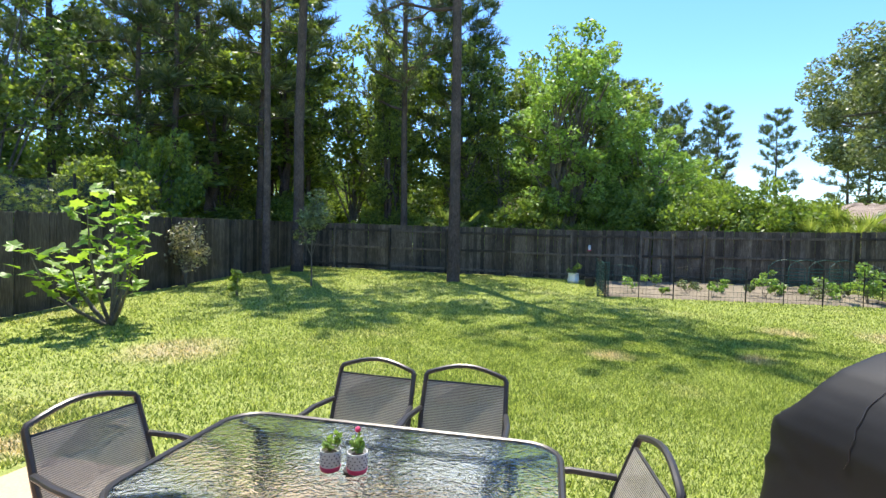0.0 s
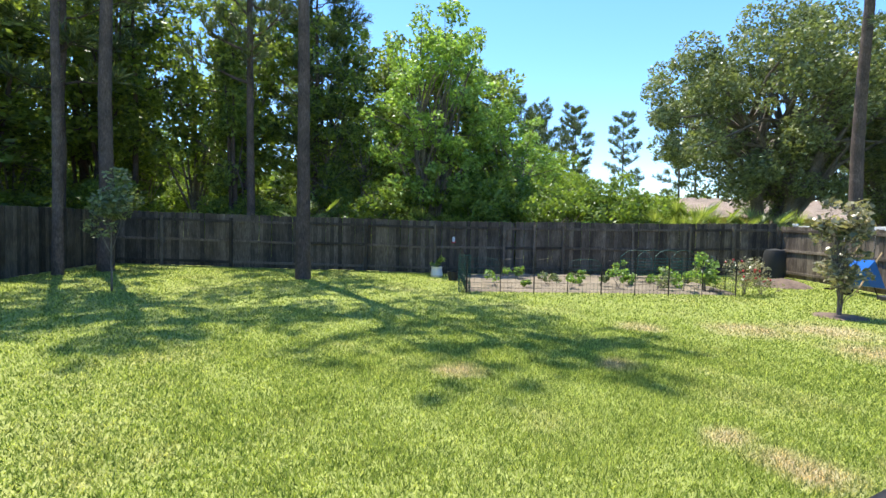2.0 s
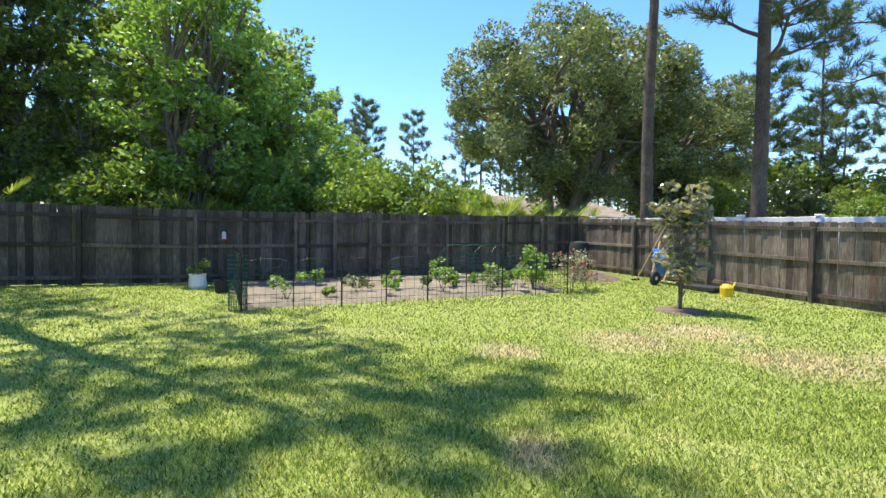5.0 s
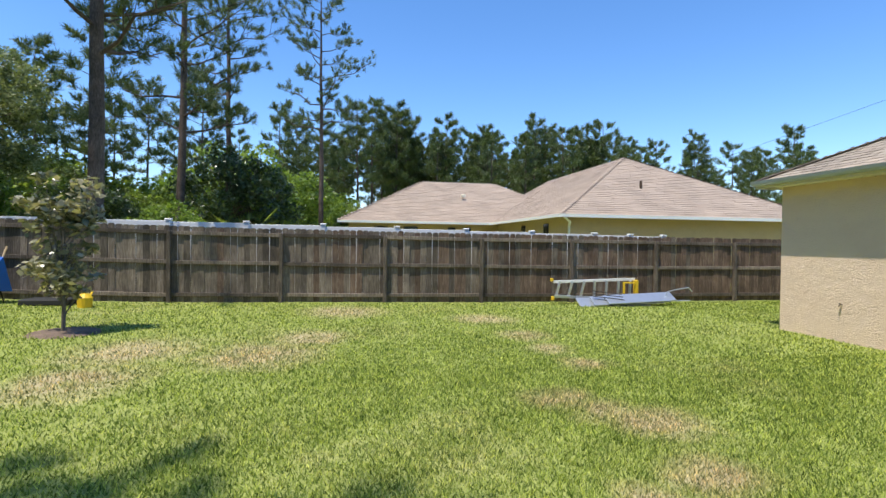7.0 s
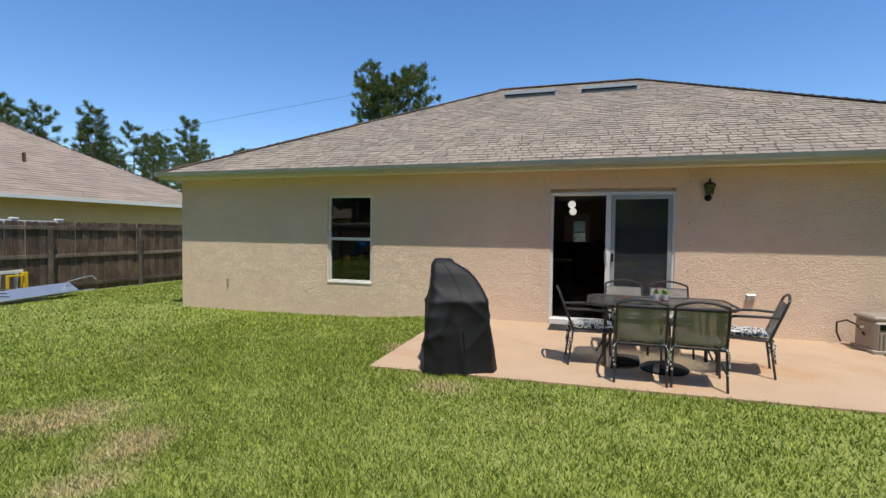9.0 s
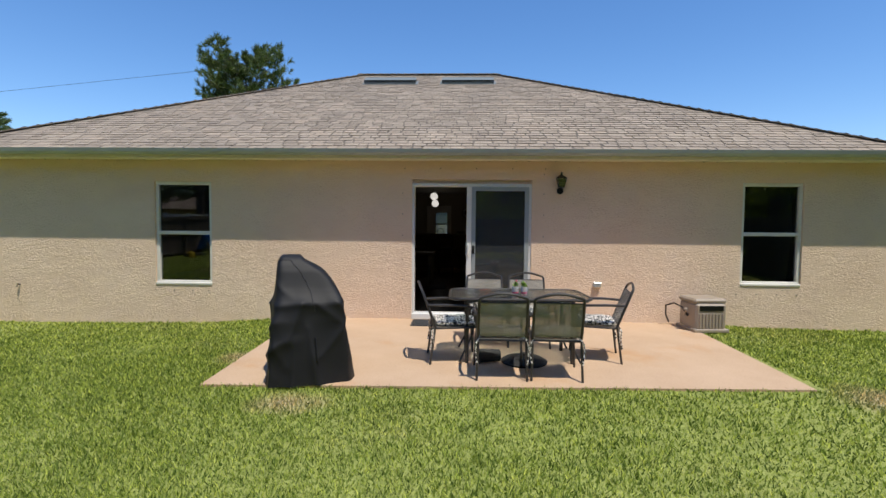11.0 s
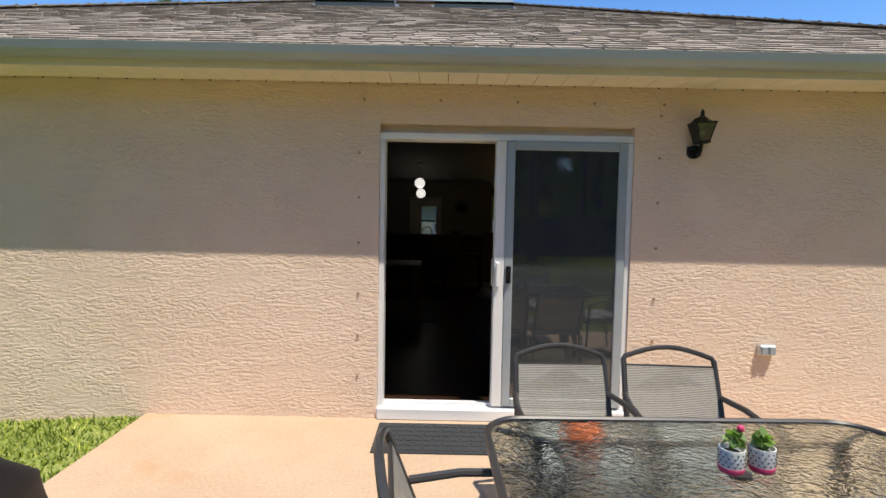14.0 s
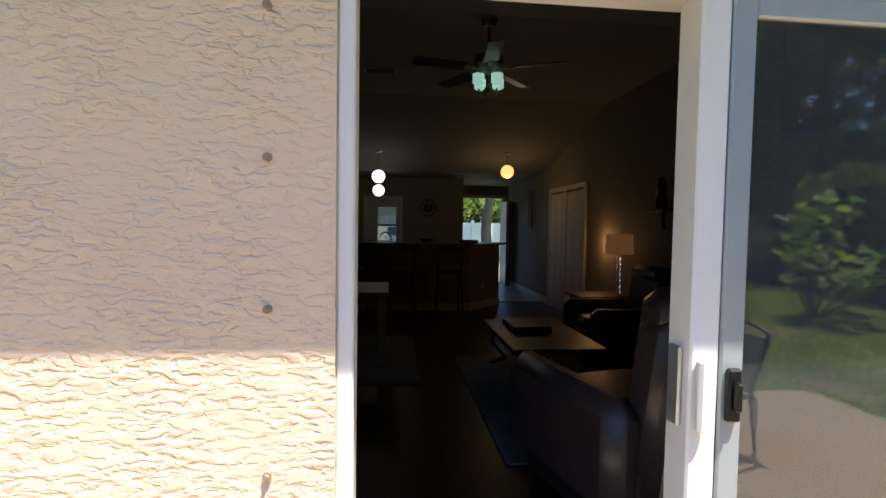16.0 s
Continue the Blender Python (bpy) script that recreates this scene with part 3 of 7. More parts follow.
roof = roof_solid(RX0, RX1, RY0, RY1, EAVE_Z, ridge[0], ridge[1], RIDGE_Y, RZ, "felt", "roof")
soffit = tagged(new("soffit"), kind="structure")
panel = mesh_of("panel", Shape().box((0, 0, 0), (0.196, OH - 0.03, 0.02), bevel=0.003), "soffit")
x = RX0 + 0.1
while x < RX1:
    part("panel", panel, "", soffit, at=pose(x, OH / 2, 2.455))
    x += 0.2
drip = mesh_of("drip_hole", Shape().box((0, 0, 0), (0.012, 0.006, 0.008)), "black")
x = RX0 + 0.1
while x < RX1:
    part("drip_hole", drip, "", soffit, at=pose(x, 0.012, 2.443))
    x += 0.2
structure("soffit_edge", Shape().box(((RX0 + RX1) / 2, OH - 0.008, 2.452), (RX1 - RX0, 0.016, 0.03)), "soffit")
structure("soffit_sides", Shape().box((HX1 + 0.13, -HD / 2, 2.455), (0.25, HD + 0.4, 0.02)).box((HX0 - 0.13, -HD / 2, 2.455), (0.25, HD + 0.4, 0.02)), "soffit")
structure("fascia", Shape().box(((RX0 + RX1) / 2, OH + 0.006, 2.505), (RX1 - RX0 + 0.02, 0.012, 0.135)).box((RX1 + 0.006, -HD / 2, 2.505), (0.012, HD + 0.6, 0.135)), "soffit")
gut = Shape()
gp = [(OH + y, z + 0.038) for y, z in ((0.014, 2.53), (0.014, 2.445), (0.08, 2.445), (0.108, 2.48), (0.12, 2.53), (0.11, 2.53), (0.10, 2.49), (0.076, 2.455), (0.024, 2.455), (0.024, 2.53))]
n = len(gp)
gut.add([(x, y, z) for x in (RX0, RX1 + 0.02) for y, z in gp], [(i, (i + 1) % n, n + (i + 1) % n, n + i) for i in range(n)] + [tuple(range(n)), tuple(range(n, 2 * n))[::-1]])
gutter = structure("gutter", gut, "gutter")


def window_unit(name, hole, y=0.0, mat_glass="glass"):
    x0, x1, z0, z1 = hole
    e = tagged(new(name), label="white vinyl single-hung window with dark panes", category="window", kind="structure")
    yy, t = y - 0.07, 0.05
    fr = Shape()
    for c, s in ((((x0 + x1) / 2, yy, z0 + t / 2), (x1 - x0, 0.08, t)), (((x0 + x1) / 2, yy, z1 - t / 2), (x1 - x0, 0.08, t)),
                 ((x0 + t / 2, yy, (z0 + z1) / 2), (t, 0.08, z1 - z0 - 2 * t)), ((x1 - t / 2, yy, (z0 + z1) / 2), (t, 0.08, z1 - z0 - 2 * t))):
        fr.box(c, s, bevel=0.006)
    part("window_frame", fr, "white_dirty", e)
    zm = (z0 + z1) / 2
    part("sash_bar", Shape().box(((x0 + x1) / 2, yy + 0.01, zm), (x1 - x0 - 2 * t, 0.06, 0.055), bevel=0.006), "white_dirty", e)
    for a, b in ((z0 + t, zm - 0.027), (zm + 0.027, z1 - t)):
        pn = part("pane", Shape().box(((x0 + x1) / 2, yy - 0.005, (a + b) / 2), (x1 - x0 - 2 * t, 0.006, b - a)), mat_glass, e)
        pn.visible_shadow = False
    part("window_sill", Shape().box(((x0 + x1) / 2, y - 0.02, z0 + 0.004), (x1 - x0 - 0.01, 0.066, 0.04), bevel=0.008), "white_dirty", e)
    return e


window_unit("window_1", WIN_A)
window_unit("window_2", WIN_B)


def sliding_door():
    e = tagged(new("door_1"), label="white framed sliding patio door, one leaf slid open", category="door", kind="structure")
    x0, x1, z0, z1 = DOOR
    fr = Shape()
    fr.box(((x0 + x1) / 2, -0.08, z1 - 0.025), (x1 - x0, 0.13, 0.05), bevel=0.006)
    fr.box((x0 + 0.02, -0.08, (z0 + z1) / 2), (0.04, 0.13, z1 - z0 - 0.1), bevel=0.005)
    fr.box((x1 - 0.02, -0.08, (z0 + z1) / 2), (0.04, 0.13, z1 - z0 - 0.1), bevel=0.005)
    part("door_frame", fr, "white", e)
    part("door_sill", Shape().box(((x0 + x1) / 2, -0.07, 0.045), (x1 - x0, 0.20, 0.09), bevel=0.008).box(((x0 + x1) / 2, -0.06, 0.10), (x1 - x0 - 0.1, 0.02, 0.02)), "white", e)

    def leaf(name, a, b, y, glass, mat, w=0.065):
        zz0, zz1 = 0.11, z1 - 0.052
        s = Shape()
        s.box((a + w / 2, y, (zz0 + zz1) / 2), (w, 0.035, zz1 - zz0), bevel=0.005)
        s.box((b - w / 2, y, (zz0 + zz1) / 2), (w, 0.035, zz1 - zz0), bevel=0.005)
        s.box(((a + b) / 2, y, zz0 + w / 2), (b - a - 2 * w, 0.034, w), bevel=0.005)
        s.box(((a + b) / 2, y, zz1 - w / 2), (b - a - 2 * w, 0.034, w), bevel=0.005)
        lf = part(name, s, mat, e)
        pn = part("pane", Shape().box(((a + b) / 2, y, (zz0 + zz1) / 2), (b - a - 2 * w, 0.006, zz1 - zz0 - 2 * w)), glass, lf)
        pn.visible_shadow = False
        return lf

    fx = leaf("fixed_leaf", x0 + 0.04, -0.885, -0.055, "glass", "white")
    leaf("sliding_leaf", x0 + 0.05, -0.86, -0.10, "glass", "white")
    sc = leaf("screen_leaf", x0 + 0.045, -0.885, -0.015, "screen", "gutter", 0.06)
    part("post", Shape().box((-0.845, -0.05, 1.08), (0.075, 0.10, 1.95), bevel=0.006), "white", e)
    part("door_handle", Shape().box((-0.913, 0.012, 1.09), (0.035, 0.02, 0.13), bevel=0.005).box((-0.913, 0.03, 1.09), (0.015, 0.02, 0.07), bevel=0.004), "black", e)
    part("pull_handle", Shape().box((-0.833, 0.014, 1.09), (0.03, 0.026, 0.18), bevel=0.008), "white", e)
    part("latch", Shape().box((-0.80, -0.05, 1.10), (0.012, 0.05, 0.20), bevel=0.004), "alu", e)
    return e


sliding_door()
structure("door_head", Shape().box(((DOOR[0] + DOOR[1]) / 2, -0.12, 2.1345), (DOOR[1] - DOOR[0], 0.12, 0.055)), "stucco")


# ---- fences ----
def picket_mesh(h, w=0.138, mat="fence"):
    s = Shape()
    c, t = 0.03, 0.016
    o = [(-w / 2, 0), (w / 2, 0), (w / 2, h - c), (w / 2 - c, h), (-w / 2 + c, h), (-w / 2, h - c)]
    s.add([(x, y, z) for y in (-t / 2, t / 2) for x, z in o], [(0, 1, 2, 3, 4, 5), (11, 10, 9, 8, 7, 6)] + [(i, i + 6, (i + 1) % 6 + 6, (i + 1) % 6) for i in range(6)])
    return mesh_of("picket", s, mat)


def fence_run(name, a, b, posts, mats, label, side, rails=True, seed=1, gap=(), high=1.83):
    """A picket fence from a to b; side: -1 if the pickets stand to the left of the rails when walking from a to b."""
    rnd = random.Random(seed)
    a, b = Vector(a), Vector(b)
    L = (b - a).length
    d = (b - a) / L
    nrm = Vector((-d.y, d.x)) * side
    ang = math.degrees(math.atan2(d.y, d.x))
    f = thing(name, pose(0, 0, 0), label, "fence")
    pm = [picket_mesh(high, 0.1425, m) for m in mats]
    narrow = picket_mesh(1.80, 0.088, mats[0])
    step, x, i = 0.1445, 0.07, 0
    while x < L:
        p = a + d * x + nrm * 0.055
        z = gz(p.x, p.y) + 0.01 + rnd.uniform(-0.012, 0.012)
        if i in gap:
            part("picket", narrow, "", f, at=pose(p.x - d.x * 0.025, p.y, z, 0, 0.3, ang))
        else:
            k = min(len(pm) - 1, int(len(pm) * (x / L) + rnd.uniform(-0.6, 0.6))) if len(pm) > 1 else 0
            part("picket", pm[max(0, k)], "", f, at=pose(p.x + nrm.x * rnd.uniform(-.007, .007), p.y + nrm.y * rnd.uniform(-.007, .007), z, rnd.uniform(-0.5, 0.5), rnd.uniform(-0.5, 0.5), ang))
        x += step
        i += 1
    post = mesh_of("post", Shape().box((0, 0, high / 2 - 0.16), (0.09, 0.09, high + 0.10), bevel=0.01), mats[0])
    for q in posts:
        p = a + d * q - nrm * 0.02
        part("post", post, "", f, at=pose(p.x, p.y, gz(p.x, p.y), rnd.uniform(-.4, .4), rnd.uniform(-.4, .4), ang))
    if rails:
        for q0, q1 in zip(posts, posts[1:]):
            p0, p1 = a + d * (q0 + 0.03) + nrm * 0.025, a + d * (q1 - 0.03) + nrm * 0.025
            for h in (0.18, 0.92, 1.60):
                v0, v1 = Vector((p0.x, p0.y, gz(p0.x, p0.y) + h)), Vector((p1.x, p1.y, gz(p1.x, p1.y) + h + rnd.uniform(-.02, .02)))
                c, dd = (v0 + v1) / 2, v1 - v0
                rot = dd.to_track_quat("X", "Z").to_matrix()
                part("rail", Shape().box(c, (dd.length, 0.04, 0.088), rot, 0.005), mats[0], f)
    return f


N_POSTS = [-9.67, -7.3, -4.95, -2.62, -0.22, 2.18, 3.25, 4.26, 6.71, 8.71, 10.25, 11.83]
fence_run("wooden_fence", (-11.7, 19.35), (11.89, 19.35), [0.05] + [x + 11.7 for x in N_POSTS], ["fence_shaded"],
          "weathered grey wooden picket fence, shade in its colour, with posts and rails", 1, seed=3, gap=(98,))
E_POSTS = [19.28, 16.83, 14.33, 11.85, 9.40, 6.95, 4.51, 2.07, -0.37, -2.81, -5.25, -7.69]
fence_run("wooden_fence", (11.89, 19.35), (11.89, -9.0), [19.35 - y for y in E_POSTS], ["fence", "fence_brown"],
          "weathered grey-brown wooden picket fence with posts and rails", 1, seed=5, high=1.745)
fence_run("wooden_fence", (-9.0, 0.0), (-11.7, 19.35), [0.1, 2.5, 5, 7.5, 10, 12.4, 14.9, 17.3, 19.4], ["fence_shaded"],
          "weathered wooden picket fence, shade in its colour, plain boards facing the yard", -1, seed=9)


def white_fence():
    f = thing("vinyl_fence", pose(0, 0, 0), "white vinyl fence with capped posts behind the wooden fence", "fence")
    ys = [19.4, 17.56, 15.73, 13.9, 12.07, 10.3, 8.47, 6.61, 4.78, 2.95, 1.12, 0.03, -1.0]
    for y in ys:
        z = 1.68 + 0.0155 * y - 1.79
        p = part("post", Shape().box((12.5, y, z + 0.87), (0.12, 0.12, 1.74), bevel=0.008), "white", f)
        part("cap", Shape().box((12.5, y, z + 1.765), (0.15, 0.15, 0.05), bevel=0.012), "white", p)
    for y0, y1 in zip(ys, ys[1:]):
        yc, z = (y0 + y1) / 2, 1.68 + 0.0155 * (y0 + y1) / 2 - 1.79
        part("rail", Shape().box((12.5, yc, z + 1.66), (0.05, y0 - y1 - 0.12, 0.13), bevel=0.006), "white", f)
        part("panel", Shape().box((12.5, yc, z + 0.80), (0.025, y0 - y1 - 0.12, 1.54)), "white", f)


white_fence()


# ---- trees ----
def leaf_cloud(centres, radii, count, size, seed, aspect=0.55, shell=0.55, droop=0.0):
    """Many small kite-shaped leaves in lobed clumps round the centres."""
    rg = np.random.default_rng(seed)
    centres, radii = np.array(centres, float), np.array(radii, float)
    w = radii ** 2
    idx = rg.choice(len(centres), count, p=w / w.sum())
    d = rg.normal(size=(count, 3))
    d /= np.linalg.norm(d, axis=1)[:, None]
    r = radii[idx] * (shell + (1.05 - shell) * rg.random(count) ** 0.8)
    P = centres[idx] + d * r[:, None] * np.array([1, 1, 0.8])
    P[:, 2] -= droop * rg.random(count)
    a = rg.normal(size=(count, 3))
    a[:, 2] = a[:, 2] * 0.7 - droop * 2
    a /= np.linalg.norm(a, axis=1)[:, None]
    b = np.cross(a, rg.normal(size=(count, 3)))
    b /= np.linalg.norm(b, axis=1)[:, None] + 1e-9
    s = size * (0.6 + 0.8 * rg.random(count))[:, None]
    V = np.stack([P - a * s * 0.5, P + b * s * aspect * 0.5, P + a * s * 0.5, P - b * s * aspect * 0.5], 1).reshape(-1, 3)
    F = np.arange(count * 4).reshape(-1, 4)
    return V, F


def clumps(seed, n, box, r0, r1):
    rg = random.Random(seed)
    out = []
    while len(out) < n:
        p = Vector((rg.uniform(-1, 1), rg.uniform(-1, 1), rg.uniform(-1, 1)))
        if p.length < 1 and (p.length > 0.35 or rg.random() < 0.3):
            out.append((box[0] * p.x, box[1] * p.y, box[2] + box[3] * p.z, rg.uniform(r0, r1)))
    return out


def broadleaf_meshes(seed, height, spread, base, trunk_r, n_clump, n_leaf, leaf, mat, bark, r0, r1, multi=1, limb_n=9):
    """Trunk mesh and crown mesh; crown from base to height, half-width spread."""
    rg = random.Random(seed)
    half = (height - base) / 2
    cl = clumps(seed, n_clump, (spread, spread, base + half, half), r0, r1)
    s = Shape()
    for k in range(multi):
        a = 2 * math.pi * k / max(multi, 1) + rg.random()
        off = 0.0 if multi == 1 else trunk_r * 1.2
        foot = Vector((math.cos(a) * off, math.sin(a) * off, -0.1))
        top = Vector((math.cos(a) * spread * (0.35 if multi > 1 else 0.08), math.sin(a) * spread * (0.35 if multi > 1 else 0.08), base + half * 1.2))
        pts = [foot.lerp(top, t) + Vector((rg.uniform(-1, 1), rg.uniform(-1, 1), 0)) * trunk_r * 1.2 * (t > 0) for t in (0, 0.2, 0.4, 0.6, 0.8, 1)]
        s.tube(pts, [trunk_r * 1.25, trunk_r, trunk_r * 0.85, trunk_r * 0.65, trunk_r * 0.45, trunk_r * 0.2], 9)
        for c in rg.sample(cl, min(limb_n, len(cl))):
            st = pts[rg.choice((1, 2, 3, 4))]
            e = Vector(c[:3])
            mid = st.lerp(e, 0.5) + Vector((rg.uniform(-.2, .2), rg.uniform(-.2, .2), 0.12 * (e - st).length))
            s.tube([st, mid, e], [trunk_r * 0.42, trunk_r * 0.25, trunk_r * 0.08], 6, caps=False)
    V, F = leaf_cloud([c[:3] for c in cl], [c[3] for c in cl], n_leaf, leaf, seed)
    return mesh_of("trunk", s, bark, True), tri_mesh("crown", V, F, mat)


def pine_meshes(seed, height, bare, trunk_r, spread, n_branch, subs, needle=0.27, width=0.017, needles=40, tufts=4):
    """Trunk with limbs and twigs, and a crown of separate needle tufts at the twig ends."""
    rg = random.Random(seed)
    g = np.random.default_rng(seed)
    s = Shape()
    lean = Vector((rg.uniform(-.015, .015), rg.uniform(-.015, .015), 0))
    axis = [lean * (t * height) + Vector((rg.uniform(-1, 1), rg.uniform(-1, 1), 0)) * 0.05 * (0 < t < 1) + Vector((0, 0, t * height - 0.1 * (t == 0))) for t in np.linspace(0, 1, 10)]
    s.tube(axis, [trunk_r * (1.2 if i == 0 else 1 - 0.85 * (i / 9) ** 1.3) for i in range(10)], 10)
    tips, ways = [], []
    for i in range(n_branch):
        k = (i + rg.random() * 0.8) / n_branch
        h = bare + (height - bare) * k
        st = lean * h + Vector((0, 0, h))
        a = i * 2.4 + rg.uniform(-.6, .6)
        L = spread * (0.5 + 0.6 * math.sin(math.pi * min(1, 0.2 + k * 0.8))) * rg.uniform(0.6, 1.12)
        up = rg.uniform(-0.05, 0.3) + 0.55 * k
        pts = [st]
        for q in (0.3, 0.65, 1.0):
            pts.append(st + Vector((math.cos(a + rg.uniform(-.2, .2)) * L * q, math.sin(a + rg.uniform(-.2, .2)) * L * q, L * (up * q ** 1.5 + rg.uniform(-.07, .07)))))
        br = max(0.014, trunk_r * (1 - 0.7 * k) * 0.34)
        s.tube(pts, [br, br * 0.72, br * 0.5, br * 0.25], 5, caps=False)
        for m in range(subs):
            q = 0.38 + 0.62 * (m + rg.random()) / subs
            jj = min(2, int(q * 3))
            bp = pts[jj].lerp(pts[jj + 1], min(1.0, q * 3 - jj))
            sa = a + (1 if m % 2 else -1) * rg.uniform(0.4, 1.3)
            tl = L * rg.uniform(0.16, 0.34)
            tip = bp + Vector((math.cos(sa) * tl, math.sin(sa) * tl, tl * rg.uniform(0.1, 0.8)))
            s.tube([bp, bp.lerp(tip, 0.5) - Vector((0, 0, 0.03)), tip], [br * 0.32, br * 0.22, br * 0.1], 3, caps=False)
            for _ in range(tufts):
                back = rg.random() * 0.55
                p = tip.lerp(bp, back) + Vector((rg.uniform(-1, 1), rg.uniform(-1, 1), rg.uniform(-.5, 1))) * tl * 0.38
                tips.append(p)
                ways.append((p - bp).normalized() + Vector((0, 0, 0.5)))
    T, W = np.array([tuple(p) for p in tips]), np.array([tuple(w) for w in ways])
    m = len(T) * needles
    C, D = np.repeat(T, needles, 0), np.repeat(W, needles, 0)
    d = g.normal(size=(m, 3)) * 0.75 + D
    d /= np.linalg.norm(d, axis=1)[:, None]
    side = np.cross(d, g.normal(size=(m, 3)))
    side /= np.linalg.norm(side, axis=1)[:, None]
    ln = needle * (0.65 + 0.6 * g.random(m))[:, None]
    C = C - D * needle * 0.35 + D * (g.random(m) * needle * 0.7)[:, None]
    V = np.stack([C - side * width * 0.5, C + side * width * 0.5, C + d * ln + side * width * 0.35, C + d * ln - side * width * 0.35], 1).reshape(-1, 3)
    return mesh_of("trunk", s, "bark", True), tri_mesh("crown", V, np.arange(m * 4).reshape(-1, 4), "needle")


def plant(name, meshes, x, y, z, turn, scale, label, category="tree", group="", lean=(0, 0)):
    e = thing(name, pose(x, y, z, lean[0], lean[1], turn), label, category, group)
    if isinstance(scale, (int, float)):
        scale = (scale,) * 3
    e.scale = scale
    for nm, me in zip(("trunk", "crown"), meshes):
        part(nm, me, "", e)
    return e


rt = random.Random(11)
PINES = [pine_meshes(20 + i, 20, b, 0.21, sp, nb, sb) for i, (b, sp, nb, sb) in enumerate([(8.0, 3.0, 30, 6), (10, 2.8, 26, 6), (6.0, 3.2, 34, 6), (9.5, 3.1, 26, 6), (7.4, 3.1, 30, 7)])]
PINE_FAR = [pine_meshes(40 + i, 18, b, 0.17, 2.4, 26, 4, 0.50, 0.045, 17, 4) for i, b in enumerate([6, 9, 7.5])]
# the pines whose trunks stand out
for x, y, h, r, k, lab in [
        (-4.05, 16.5, 24.0, 0.92, 4, "tall pine with a thick grey-brown trunk standing in the lawn"),
        (-10.0, 16.9, 23, 0.95, 1, "tall pine with a straight trunk in the fenced corner"),
        (-10.5, 15.7, 19, 0.62, 1, "slim pine trunk beside the corner of the fence"),
        (-7.4, 21.4, 22, 0.75, 2, "pine with a forked crown behind the fence"),
        (-19.7, 23.7, 20, 1.1, 0, "tall pine rising out of the woodland"),
        (-19.4, 15.4, 17, 0.8, 2, "pine with wide branches behind the fence"),
        (-17.7, 17.4, 15, 0.7, 2, "ivy-darkened pine behind the fence"),
        (12.6, 17.15, 19, 0.95, 1, "pine with a pale brown trunk behind the fence"),
        (13.6, 14.1, 19, 0.95, 2, "pine with wide low branches behind the fence"),
        (23.0, 15.2, 19, 0.9, 2, "broad pine beyond the neighbouring garden"),
        (27.5, 14.2, 18, 0.8, 0, "pine beyond the neighbouring garden"),
        (35.4, 9.95, 19, 0.9, 3, "tall pine with a sparse crown beyond the neighbouring garden")]:
    e = plant("pine_tree", PINES[k], x, y, gz(x, y), rt.uniform(0, 360), (r, r, h / 20), lab, group="pines")
plant("pine_tree", pine_meshes(57, 12.9, 8.8, 0.2, 3.0, 34, 8, 0.32, 0.035, 34), 15.3, -28.5, -0.1, 30, 1.0, "rounded pine crown seen above the roof", group="pines")
DECID = [broadleaf_meshes(60 + i, 10, 2.6, 2.2, 0.12, 60, 7500, 0.18, "wood_leaf", "bark_grey", 0.3, 0.75, limb_n=26) for i in range(3)]
VINE = [broadleaf_meshes(70 + i, 11, 1.0, 0.3, 0.16, 26, 6500, 0.19, "wood_leaf", "bark", 0.45, 0.85) for i in range(2)]
BUSH = [broadleaf_meshes(80 + i, 2.6, 1.5, 0.3, 0.05, 42, 7500, 0.12, m, "bark_grey", 0.2, 0.5, 3, 8) for i, m in enumerate(["bush_leaf", "wood_leaf", "bush_leaf"])]
OAK = broadleaf_meshes(90, 11.5, 5.7, 2.7, 0.30, 230, 78000, 0.16, "oak_leaf", "bark_grey", 0.4, 1.0, 3, 26)
BRIGHT = broadleaf_meshes(91, 10.6, 2.75, 1.6, 0.12, 150, 16000, 0.17, "bright_leaf", "bark_grey", 0.22, 0.55, 2, 40)
DARK = broadleaf_meshes(92, 5.5, 3.0, 1.2, 0.12, 60, 12000, 0.19, "dark_leaf", "bark", 0.35, 0.8, 3, 14)

# woodland behind the west and north-west fence
for i in range(38):
    t = rt.random()
    if i % 2:
        x, y = rt.uniform(-34, -13.5), rt.uniform(2, 30)
    else:
        x, y = rt.uniform(-24, 0.5), rt.uniform(23.5, 42)
    k = i % 5
    if k in (0, 1):
        plant("woodland_tree", DECID[i % 3], x, y, gz(x, y), rt.uniform(0, 360), rt.uniform(0.75, 1.25), "slender woodland tree with sunlit and shaded leaves", group="woodland trees")
    elif k == 2 or k == 3:
        plant("pine_tree", PINE_FAR[i % 3], x, y, gz(x, y), rt.uniform(0, 360), rt.uniform(0.8, 1.1), "tall woodland pine with a thin crown", group="woodland pines")
    else:
        plant("vine_covered_tree", VINE[i % 2], x, y, gz(x, y), rt.uniform(0, 360), rt.uniform(0.8, 1.1), "tall trunk wrapped in dark climbing vines", group="vine trees")
for i in range(58):                                   # undergrowth that closes the woodland
    if i < 20:
        x, y = rt.uniform(-44, -24), rt.uniform(-4, 40)
    elif i >= 44:
        x, y = rt.uniform(34, 52), rt.uniform(10, 36)
    else:
        x, y = rt.uniform(-26, 9), rt.uniform(36, 46)
    plant("thicket", BUSH[i % 3], x, y, gz(x, y), rt.uniform(0, 360), (2.6, 2.6, rt.uniform(2.0, 3.0)), "tall tangled thicket in the shade of the woodland", "bush", "woodland thickets")
